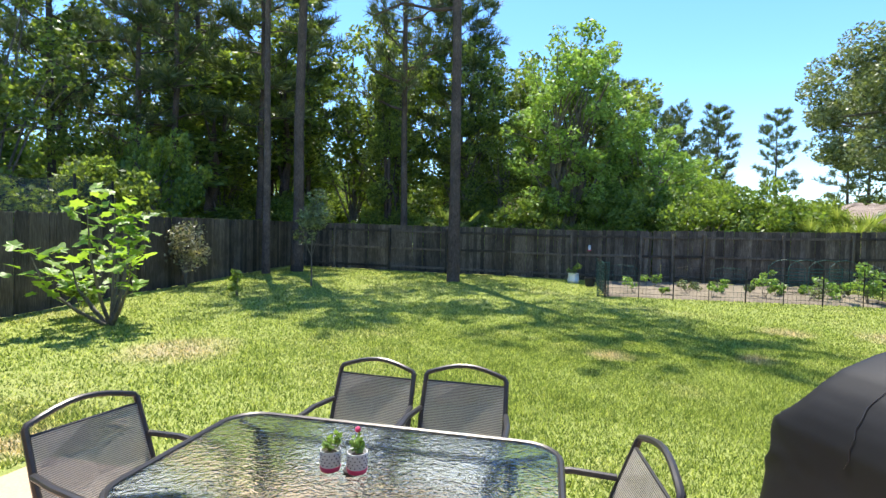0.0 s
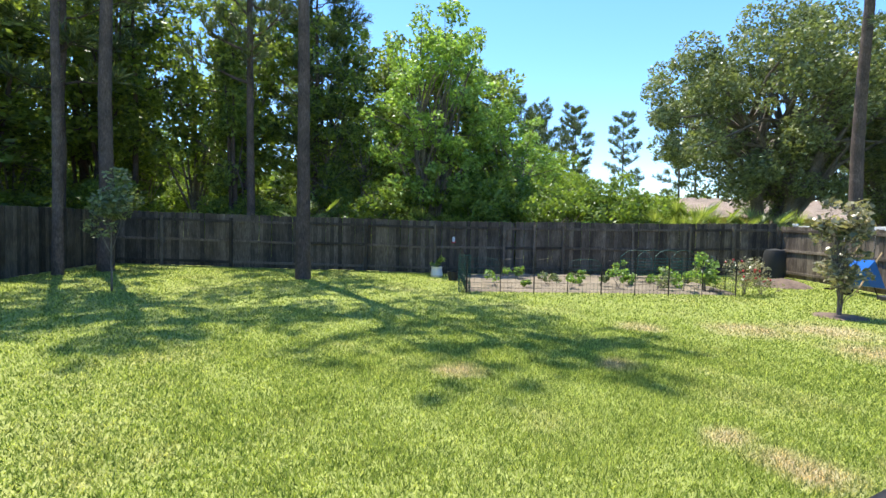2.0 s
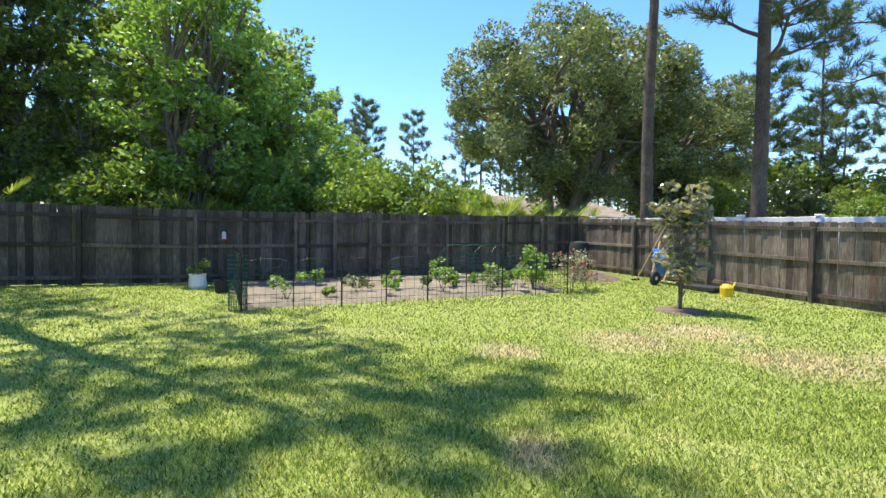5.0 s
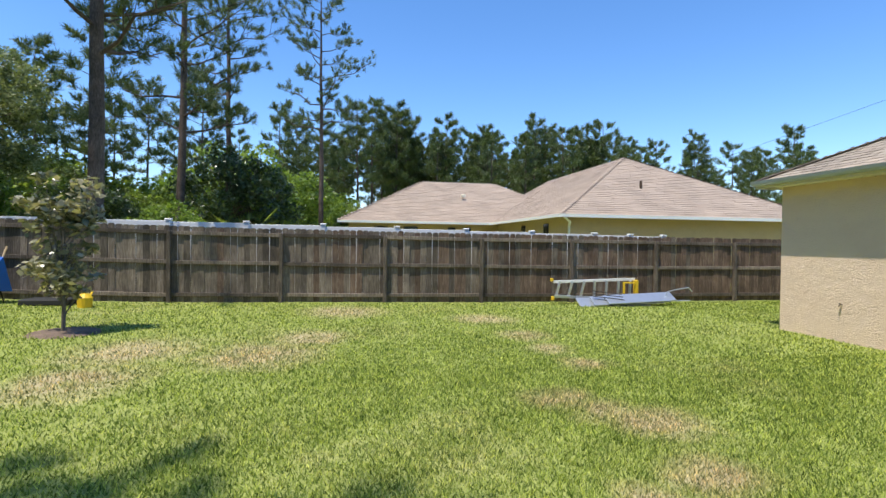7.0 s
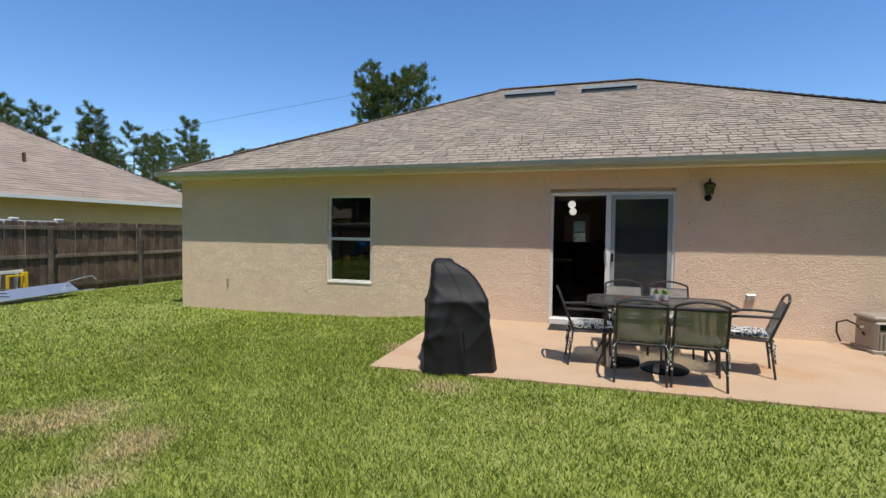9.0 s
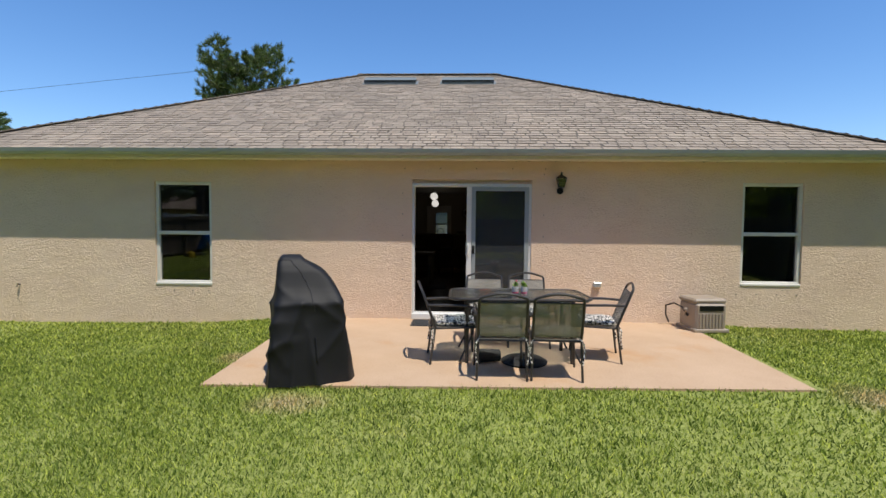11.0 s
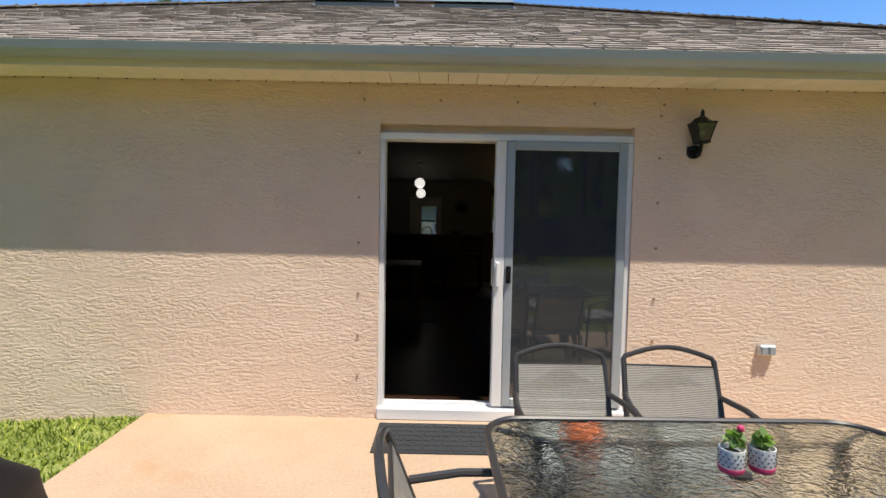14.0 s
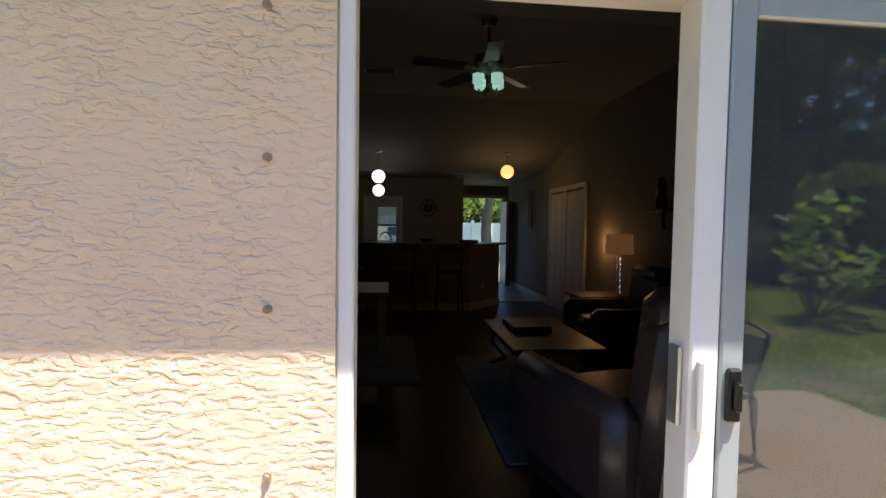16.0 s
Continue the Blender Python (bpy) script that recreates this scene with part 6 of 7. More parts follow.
# ---- things along the fence ----
def wheelbarrow():
    e = thing("wheelbarrow", pose(11.15, 15.1, gz(11.1, 15.1), 0, 0, 100), "blue wheelbarrow tipped up against the fence", "wheelbarrow")
    s = Shape()
    lo, hi = [(-0.22, -0.2), (0.22, -0.2), (0.22, 0.25), (-0.22, 0.25)], [(-0.34, -0.40), (0.34, -0.40), (0.34, 0.45), (-0.34, 0.45)]
    s.add([(x, y, 0) for x, y in lo] + [(x, y, 0.28) for x, y in hi] + [(x * .95, y * .95, 0.02) for x, y in lo] + [(x * .95, y * .95, 0.28) for x, y in hi],
          [(3, 2, 1, 0), (0, 1, 5, 4), (1, 2, 6, 5), (2, 3, 7, 6), (3, 0, 4, 7), (8, 9, 10, 11), (9, 8, 12, 13), (10, 9, 13, 14), (11, 10, 14, 15), (8, 11, 15, 12), (4, 5, 13, 12), (5, 6, 14, 13), (6, 7, 15, 14), (7, 4, 12, 15)])
    t = part("tray", s, "blue", e, at=pose(0, 0, 0.42, 62, 0, 0))
    for sx in (-1, 1):
        part("shaft", Shape().tube([(sx * 0.18, 0.30, 0.1), (sx * 0.30, -0.30, 1.15)], 0.02, 7), "handle_wood", e)
    part("wheel", Shape().tube([(-0.04, 0.38, 0.18), (0.04, 0.38, 0.18)], 0.18, 20), "rubber", e)
    part("hub", Shape().tube([(-0.05, 0.38, 0.18), (0.05, 0.38, 0.18)], 0.05, 12), "pot", e)
    part("leg", Shape().tube([(-0.2, -0.1, 0.5), (-0.25, -0.3, 0.0)], 0.015, 6).tube([(0.2, -0.1, 0.5), (0.25, -0.3, 0.0)], 0.015, 6), "black", e)
    r = thing("rake", pose(11.0, 15.9, gz(11, 15.9), 0, 0, 0), "long wooden tool handle leaning on the fence", "garden tool", "leaning tools")
    part("shaft", Shape().tube([(0, 0, 0), (0.55, -0.55, 1.65)], 0.016, 7), "handle_wood", r)
    part("head", Shape().box((0, 0, 0.04), (0.30, 0.04, 0.05), bevel=0.01), "black", r)
    y = thing("watering_can", pose(10.9, 13.1, gz(10.9, 13.1)), "small yellow plastic watering can by the fence", "watering can")
    part("body", Shape().lathe((0, 0, 0), [(0.13, 0), (0.14, 0.2), (0.08, 0.28), (0.06, 0.28)], 14), "yellow", y)
    part("spout", Shape().tube([(0.1, 0, 0.1), (0.3, 0, 0.3)], 0.02, 7), "yellow", y)
    d = thing("drain_pipe", pose(11.2, 13.9, gz(11.2, 13.9) + 0.05), "black plastic tray on the ground by the fence", "tray")
    part("tray", Shape().box((0, 0, 0.02), (0.5, 0.9, 0.12), bevel=0.02), "rubber", d)
    cb = thing("compost_bin", pose(11.25, 18.6, gz(11.2, 18.6)), "dark round compost bin in the fence corner", "bin")
    part("drum", Shape().lathe((0, 0, 0), [(0.30, 0), (0.33, 0.2), (0.33, 0.8), (0.28, 0.95), (0.05, 1.0)], 22), "rubber", cb, smooth=True)


wheelbarrow()


def ladders():
    e = thing("step_ladder", pose(11.5, 1.6, gz(11.4, 1.6)), "white and yellow step ladder lying on its side against the fence", "ladder")
    for dz, dx in ((0.16, 0.0), (0.60, 0.10)):
        part("rail", Shape().box((dx - 0.1, 0.0, dz), (0.03, 2.3 if dz < .5 else 2.25, 0.07), Matrix.Rotation(-0.03 if dz > .5 else 0.05, 3, "X"), 0.005), "pot" if dz > .5 else "alu", e)
    for k in range(7):
        y = -0.95 + k * 0.33
        part("rung", Shape().box((-0.06, y, 0.38), (0.06, 0.05, 0.44), Matrix.Rotation(0.25 if k > 3 else 0.05, 3, "X"), 0.005), "alu", e)
    part("top_cap", Shape().box((-0.06, -1.12, 0.40), (0.10, 0.10, 0.44), bevel=0.012), "yellow", e)
    part("bracket", Shape().box((-0.12, -0.75, 0.42), (0.03, 0.06, 0.30), bevel=0.005).box((-0.12, -0.92, 0.55), (0.03, 0.30, 0.04), bevel=0.005), "yellow", e)
    part("foot", Shape().box((-0.1, 1.18, 0.16), (0.05, 0.08, 0.10), bevel=0.01).box((0.0, 1.17, 0.62), (0.05, 0.08, 0.08), bevel=0.01), "yellow", e)
    g = thing("gutter_lengths", pose(11.1, 0.8, gz(11.1, 0.8)), "stack of folded silver metal panels lying on the grass", "metal panels")
    for k in range(3):
        part("sheet", Shape().box((-0.03 * k, 0.5 - 0.35 * k, 0.10 + 0.05 * k), (0.35, 1.9, 0.02), Matrix.Rotation(-0.55, 3, "Y") @ Matrix.Rotation(0.03 * k, 3, "Z"), 0.004), "alu", g)
    f = thing("folded_frame", pose(10.95, 1.35, gz(11, 1.35)), "folded dark metal frame leaning on the panels", "metal frame")
    for k in range(5):
        part("bar", Shape().tube([(0, -0.35 + k * 0.04, 0.02 + 0.07 * k), (0.15, 0.45 + k * 0.02, 0.10 + 0.07 * k)], 0.010, 6), "bronze", f)
    w = thing("walking_frame", pose(11.1, -0.55, gz(11.1, -.5)), "bent aluminium tube frame lying on the grass", "metal frame")
    part("tube", Shape().tube([(0, 0.5, 0.05), (0, 0.35, 0.35), (0, 0.0, 0.42), (0, -0.25, 0.45), (0, -0.35, 0.35)], 0.014, 7), "alu", w)
    part("tube", Shape().tube([(0.2, 0.5, 0.05), (0.1, 0.1, 0.10), (0.0, -0.3, 0.12)], 0.014, 7), "alu", w)


ladders()


def trampoline():
    e = thing("trampoline", pose(-13.8, 9.6, gz(-12, 9.6)), "trampoline enclosure with dark netting behind the fence", "trampoline")
    R = 2.3
    for k in range(8):
        a = k * math.pi / 4
        part("pole", Shape().tube([(R * math.cos(a), R * math.sin(a), 0), (R * math.cos(a), R * math.sin(a), 2.75)], 0.03, 8), "bronze", e)
    n, vs, fs = 32, [], []
    for z in (0.9, 1.8, 2.7):
        for k in range(n):
            a = 2 * math.pi * k / n
            sag = -0.16 * (0.5 - 0.5 * math.cos(8 * a)) if z > 2 else 0
            r = R * (1 - 0.05 * (0.5 - 0.5 * math.cos(8 * a)))
            vs.append((r * math.cos(a), r * math.sin(a), z + sag))
    for i in range(2):
        for k in range(n):
            fs.append((i * n + k, i * n + (k + 1) % n, (i + 1) * n + (k + 1) % n, (i + 1) * n + k))
    part("net", Shape().add(vs, fs), "trampoline", e)
    part("bed", Shape().lathe((0, 0, 0.85), [(R, 0), (R, 0.06), (R - 0.3, 0.07)], 32), "rubber", e)


trampoline()
w = thing("power_line", pose(0, 0, 0), "thin power line strung between poles in the distance", "cable")
part("cable", Shape().tube([(70, -34, 11.5), (45, -31, 10.9), (16.4, -28, 12.6)], 0.013, 4), "black", w)
part("pole", Shape().tube([(16.4, -28, 0), (16.4, -28, 12.9)], 0.12, 8), "bark_grey", w)


# ---- inside the house ----
def bar_counter():
    e = thing("breakfast_bar", pose(0, 0, 0), "painted breakfast bar with a pale granite worktop", "counter")
    z = 1.21
    part("body", Shape().slab([(2.58, -7.45), (2.58, -7.3), (-1.45, -7.3), (-2.12, -8.0), (-2.02, -8.12), (-1.4, -7.45)][::-1], 0.05, z - 0.04), "int_wall", e)
    part("baseboard", Shape().slab([(2.58, -7.298), (2.58, -7.28), (-1.46, -7.28), (-2.13, -7.98), (-2.12, -7.998), (-1.452, -7.298)][::-1], 0.05, 0.17), "paint_white", e)
    part("outlet", Shape().box((-1.72, -7.555, 0.45), (0.08, 0.012, 0.12), Matrix.Rotation(radians(47), 3, "Z")), "paint_white", e)
    t = thing("worktop", pose(0, 0, z - 0.04), "speckled granite bar top", "worktop")
    t["label"] = "speckled granite worktop on the breakfast bar"
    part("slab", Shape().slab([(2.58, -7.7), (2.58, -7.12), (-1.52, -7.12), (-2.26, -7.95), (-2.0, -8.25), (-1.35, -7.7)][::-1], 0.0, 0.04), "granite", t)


bar_counter()


def bar_stool(x, y, r=0):
    e = thing("bar_stool", pose(x, y, 0.05, 0, 0, r), "dark wooden bar stool with a lattice back", "stool", "stools at the bar")
    for sx in (-1, 1):
        part("front_leg", Shape().tube([(sx * 0.19, 0.17, 0), (sx * 0.17, 0.15, 0.72)], 0.02, 6), "dark_wood", e)
        part("rear_leg", Shape().tube([(sx * 0.21, -0.22, 0), (sx * 0.18, -0.17, 0.72), (sx * 0.20, -0.24, 1.10)], 0.02, 6), "dark_wood", e)
        part("stretcher", Shape().tube([(sx * 0.18, 0.16, 0.3), (sx * 0.20, -0.2, 0.3)], 0.012, 5), "dark_wood", e)
    part("seat", Shape().box((0, 0, 0.74), (0.42, 0.40, 0.07), bevel=0.02), "leather_dark", e)
    part("top_rail", Shape().box((0, -0.24, 1.10), (0.44, 0.03, 0.06), bevel=0.01), "dark_wood", e)
    s = Shape()
    for k in range(-2, 3):
        s.tube([(k * 0.08 - 0.08, -0.19, 0.80), (k * 0.08 + 0.08, -0.235, 1.08)], 0.008, 4).tube([(k * 0.08 + 0.08, -0.19, 0.80), (k * 0.08 - 0.08, -0.235, 1.08)], 0.008, 4)
    part("lattice", s, "dark_wood", e)


# the stools' backs face the room
for x in (0.45, -0.28, -1.02):
    bar_stool(x, -6.75, 180)


def sink_tap():
    e = thing("kitchen_tap", pose(-0.10, -9.62, 0.97), "arched black kitchen tap by the window", "tap")
    part("spout", Shape().tube([(0, 0, 0)] + [(0.12 - 0.12 * math.cos(t), 0, 0.25 + 0.13 * math.sin(t)) for t in np.linspace(0, 3.1, 9)], 0.014, 7), "black", e)
    c = thing("kitchen_counter", pose(0.2, -9.53, 0.05), "dark kitchen base cabinets with a worktop", "kitchen cabinet")
    part("body", Shape().box((0, 0, 0.44), (2.6, 0.6, 0.88)), "dark_wood", c)
    part("worktop", Shape().box((0, 0.01, 0.90), (2.66, 0.64, 0.04), bevel=0.008), "granite", c)
    for k in range(5):
        part("door", Shape().box((-1.04 + 0.52 * k, 0.31, 0.44), (0.48, 0.02, 0.74), bevel=0.006), "dark_wood", c)
    b = thing("fruit_bowl", pose(-0.7, -7.4, 1.21), "dark shallow bowl on the breakfast bar", "bowl")
    part("bowl", Shape().lathe((0, 0, 0), [(0.06, 0), (0.15, 0.07), (0.14, 0.07), (0.05, 0.01)], 16), "art", b)
    b = thing("serving_tray", pose(-1.45, -7.45, 1.21), "small tray on the breakfast bar", "tray")
    b["label"] = "small dark tray on the breakfast bar"
    part("tray", Shape().box((0, 0, 0.03), (0.30, 0.22, 0.05), bevel=0.01), "dark_wood", b)


sink_tap()


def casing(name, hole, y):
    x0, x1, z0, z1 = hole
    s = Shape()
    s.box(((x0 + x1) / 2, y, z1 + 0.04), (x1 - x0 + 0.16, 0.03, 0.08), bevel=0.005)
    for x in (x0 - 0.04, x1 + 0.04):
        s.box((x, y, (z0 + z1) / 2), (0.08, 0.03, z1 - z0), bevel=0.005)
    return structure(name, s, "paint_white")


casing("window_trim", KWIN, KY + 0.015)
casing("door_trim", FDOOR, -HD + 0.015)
kw = tagged(new("window_3"), label="white kitchen window over the sink", category="window", kind="structure")
x0, x1, z0, z1 = KWIN
part("window_frame", Shape().box(((x0 + x1) / 2, KY - 0.05, z0 + .02), (x1 - x0, .06, .04)).box(((x0 + x1) / 2, KY - 0.05, z1 - .08), (x1 - x0, .06, .16)).box((x0 + .03, KY - 0.05, (z0 + z1) / 2 - .06), (.06, .06, z1 - z0 - .2)).box((x1 - .12, KY - 0.05, (z0 + z1) / 2 - .06), (.24, .06, z1 - z0 - .2)), "paint_white", kw)
part("sash_bar", Shape().box(((x0 + x1) / 2, KY - 0.05, 1.50), (x1 - x0 - .1, .04, .04)), "dark_wood", kw)
clearp = part("pane", Shape().box(((x0 + x1) / 2, KY - 0.07, (z0 + z1) / 2), (x1 - x0 - .05, .005, z1 - z0 - .05)), "glass", kw)
clearp.visible_shadow = False


def panelled(name, hole_w, h, mat):
    s = Shape().box((0, 0, h / 2), (hole_w, 0.035, h), bevel=0.004)
    for sx in (-1, 1):
        x = sx * hole_w * 0.235
        for z0, z1 in ((0.12, 0.80), (0.92, 1.62), (1.72, 1.93)):
            s.box((x, 0.0, (z0 + z1) / 2 * h / 2.05), (hole_w * 0.34, 0.046, (z1 - z0) * h / 2.05), bevel=0.010)
    return s


fdoor = tagged(new("door_2"), label="dark front door standing open", category="door", kind="structure")
fdoor.matrix_basis = pose(FDOOR[0] + 0.03, -HD + 0.06, 0.05, 0, 0, 86)
lf = part("door_leaf", mesh_of("door_leaf", Shape().box((0.45, 0, 1.04), (0.90, 0.04, 2.08), bevel=0.005), "dark_wood"), "", fdoor)
part("door_handle", Shape().tube([(0.84, 0.02, 0.98), (0.84, 0.07, 0.98), (0.74, 0.075, 0.98)], 0.012, 7), "alu", fdoor)
part("lockset", Shape().tube([(0.84, 0.0, 1.12), (0.84, 0.05, 1.12)], 0.03, 12), "alu", fdoor)
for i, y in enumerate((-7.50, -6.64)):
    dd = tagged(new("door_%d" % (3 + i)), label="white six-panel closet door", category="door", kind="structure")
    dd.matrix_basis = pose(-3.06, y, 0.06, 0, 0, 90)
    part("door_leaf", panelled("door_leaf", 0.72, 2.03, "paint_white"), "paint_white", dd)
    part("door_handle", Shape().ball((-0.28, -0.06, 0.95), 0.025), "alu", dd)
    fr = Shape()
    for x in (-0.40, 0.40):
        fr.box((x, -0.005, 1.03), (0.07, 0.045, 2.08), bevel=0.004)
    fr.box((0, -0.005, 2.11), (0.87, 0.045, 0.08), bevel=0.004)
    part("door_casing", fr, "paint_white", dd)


def pendant(x, y, z, top, mat, label, r=0.115):
    e = thing("pendant_lamp", pose(x, y, z), label, "lamp", "globe pendants")
    part("globe", Shape().ball((0, 0, 0), r, 22), mat, e, smooth=True)
    part("cord", Shape().tube([(0, 0, r), (0, 0, top - z)], 0.005, 5), "black", e)
    part("canopy", Shape().lathe((0, 0, top - z - 0.03), [(0.05, 0), (0.06, 0.03)], 14), "alu", e)


pendant(0.13, -7.6, 2.34, 2.78, "globe", "glowing white glass globe pendant lamp")
pendant(0.15, -8.61, 2.17, 2.55, "globe", "glowing white glass globe pendant lamp")
pendant(-2.12, -7.5, 2.47, 2.80, "globe_warm", "warm glowing glass globe pendant lamp")
for x, y, z, c, w in ((0.13, -7.6, 2.34, (1, .93, .84), 0.5), (-2.12, -7.5, 2.47, (1, .62, .28), 1.6), (-2.92, -5.5, 1.05, (1, .5, .2), 1.2)):
    ld = bpy.data.lights.new("lamp_light", "POINT")
    ld.energy, ld.color, ld.shadow_soft_size = w, c, 0.12
    lo = new("lamp_light", ld)
    lo.location = (x, y, z - 0.16 if z > 1.5 else z + 0.25)


def ceiling_fan():
    x, y = -0.90, -3.10
    e = thing("ceiling_fan", pose(x, y, 0), "brown ceiling fan with five blades and frosted glass shades", "fan")
    part("canopy", Shape().lathe((0, 0, 3.18), [(0.05, 0), (0.075, 0.06)], 18), "art", e)
    part("downrod", Shape().tube([(0, 0, 2.95), (0, 0, 3.2)], 0.014, 8), "art", e)
    part("motor", Shape().lathe((0, 0, 2.84), [(0.05, -0.04), (0.10, -0.02), (0.13, 0.02), (0.12, 0.09), (0.05, 0.12)], 24), "art", e, smooth=True)
    for k in range(5):
        a = radians(12 + 72 * k)
        b = part("blade", Shape().box((0.43, 0, 0), (0.46, 0.13, 0.010), Matrix.Rotation(0.2, 3, "X"), 0.004), "dark_wood", e, at=Matrix.Translation((0, 0, 2.83)) @ Matrix.Rotation(a, 4, "Z"))
        part("blade_arm", Shape().box((0.17, 0, -0.005), (0.12, 0.03, 0.012), bevel=0.003), "art", b)
    for k in range(4):
        a = radians(30 + 90 * k)
        c = Vector((0.11 * math.cos(a), 0.11 * math.sin(a), 2.68))
        part("lamp_arm", Shape().tube([(0, 0, 2.70), (c.x * .7, c.y * .7, 2.60), (c.x, c.y, 2.645)], 0.008, 6), "art", e)
        part("shade", Shape().lathe(c, [(0.035, 0), (0.05, 0.01), (0.05, 0.085), (0.045, 0.085)], 16), "fan_shade", e)
    part("finial", Shape().ball((0, 0, 2.59), 0.02), "art", e)


ceiling_fan()


def recliner(x, y, turn, label, mat, s=1.0):
    e = thing("recliner", pose(x, y, 0.05, 0, 0, turn), label, "sofa", "leather recliners")
    e.scale = (s, s, s)
    part("base", Shape().box((0, 0.0, 0.22), (0.80, 0.85, 0.40), bevel=0.05), mat, e, smooth=True)
    part("seat", Shape().box((0, 0.08, 0.45), (0.62, 0.72, 0.16), bevel=0.06), mat, e, smooth=True)
    part("backrest", Shape().box((0, -0.40, 0.66), (0.72, 0.24, 0.72), Matrix.Rotation(0.16, 3, "X"), 0.07), mat, e, smooth=True)
    part("headrest", Shape().box((0, -0.42, 1.0), (0.66, 0.24, 0.20), Matrix.Rotation(0.2, 3, "X"), 0.07), mat, e, smooth=True)
    for sx in (-1, 1):
        part("armrest", Shape().box((sx * 0.40, 0.02, 0.42), (0.19, 0.90, 0.50), bevel=0.07), mat, e, smooth=True)
    part("piping", Shape().tube([(0.36, -0.53, 0.30), (0.36, -0.62, 0.98)], 0.004, 5).tube([(-0.36, -0.53, 0.30), (-0.36, -0.62, 0.98)], 0.004, 5), "reel", e)


recliner(-1.40, -1.34, 193, "brown leather recliner with pale stitching and a tall padded back", "leather", 1.08)
recliner(-2.45, -1.30, 180, "brown leather recliner beside its twin", "leather")
recliner(-2.52, -3.98, -90, "black leather armchair beside the end table", "leather_dark", 0.95)


def end_table():
    e = thing("end_table", pose(-2.62, -4.75, 0.05), "small dark end table with turned legs", "table")
    part("tabletop", Shape().box((0, 0, 0.62), (0.62, 0.55, 0.035), bevel=0.008), "dark_wood", e)
    for sx in (-1, 1):
        for sy in (-1, 1):
            part("leg", Shape().tube([(sx * 0.26, sy * 0.22, 0), (sx * 0.24, sy * 0.2, 0.605)], 0.018, 6), "dark_wood", e)
    l = thing("table_lamp", pose(-2.84, -4.62, 0.69), "table lamp with stacked crystal balls and an orange-brown shade", "lamp")
    for k in range(7):
        part("crystal_ball", Shape().ball((0, 0, 0.05 + k * 0.066), 0.032), "crystal", l)
    part("rod", Shape().tube([(0, 0, 0), (0, 0, 0.68)], 0.005, 5), "alu", l)
    part("shade", Shape().lathe((0, 0, 0.50), [(0.165, 0), (0.155, 0.24), (0.150, 0.24), (0.160, 0.0)], 24), "shade_warm", l)
    part("finial", Shape().ball((0, 0, 0.76), 0.014), "alu", l)


end_table()


def coffee_table():
    e = thing("coffee_table", pose(-1.48, -3.42, 0.05), "rustic coffee table with curved dark legs", "table")
    part("tabletop", Shape().box((0, 0, 0.43), (0.80, 1.35, 0.05), bevel=0.01), "dark_wood", e)
    for sx in (-1, 1):
        for sy in (-1, 1):
            part("leg", Shape().tube([(sx * 0.3, sy * 0.55, 0.41), (sx * 0.33, sy * 0.45, 0.25), (sx * 0.22, sy * 0.35, 0.12), (sx * 0.33, sy * 0.58, 0.0)], 0.02, 6), "black", e)
    t = thing("serving_tray", pose(-1.42, -3.6, 0.505), "dark wooden tray on the coffee table", "tray")
    part("tray", Shape().box((0, 0, 0.03), (0.36, 0.50, 0.06), bevel=0.01), "dark_wood", t)
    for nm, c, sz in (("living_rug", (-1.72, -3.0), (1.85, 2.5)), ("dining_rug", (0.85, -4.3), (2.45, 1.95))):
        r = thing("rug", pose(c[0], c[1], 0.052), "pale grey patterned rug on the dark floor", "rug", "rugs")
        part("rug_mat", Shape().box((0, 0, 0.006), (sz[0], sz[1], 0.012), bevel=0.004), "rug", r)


coffee_table()


def dining():
    e = thing("dining_table", pose(0.70, -4.35, 0.05), "dark dining table with a washed wood top", "table")
    part("tabletop", Shape().box((0, 0, 0.74), (1.55, 0.95, 0.05), bevel=0.008), "grey_wood", e)
    for sx in (-1, 1):
        for sy in (-1, 1):
            part("leg", Shape().box((sx * 0.70, sy * 0.40, 0.36), (0.08, 0.08, 0.72), bevel=0.006), "grey_wood", e)


dining()


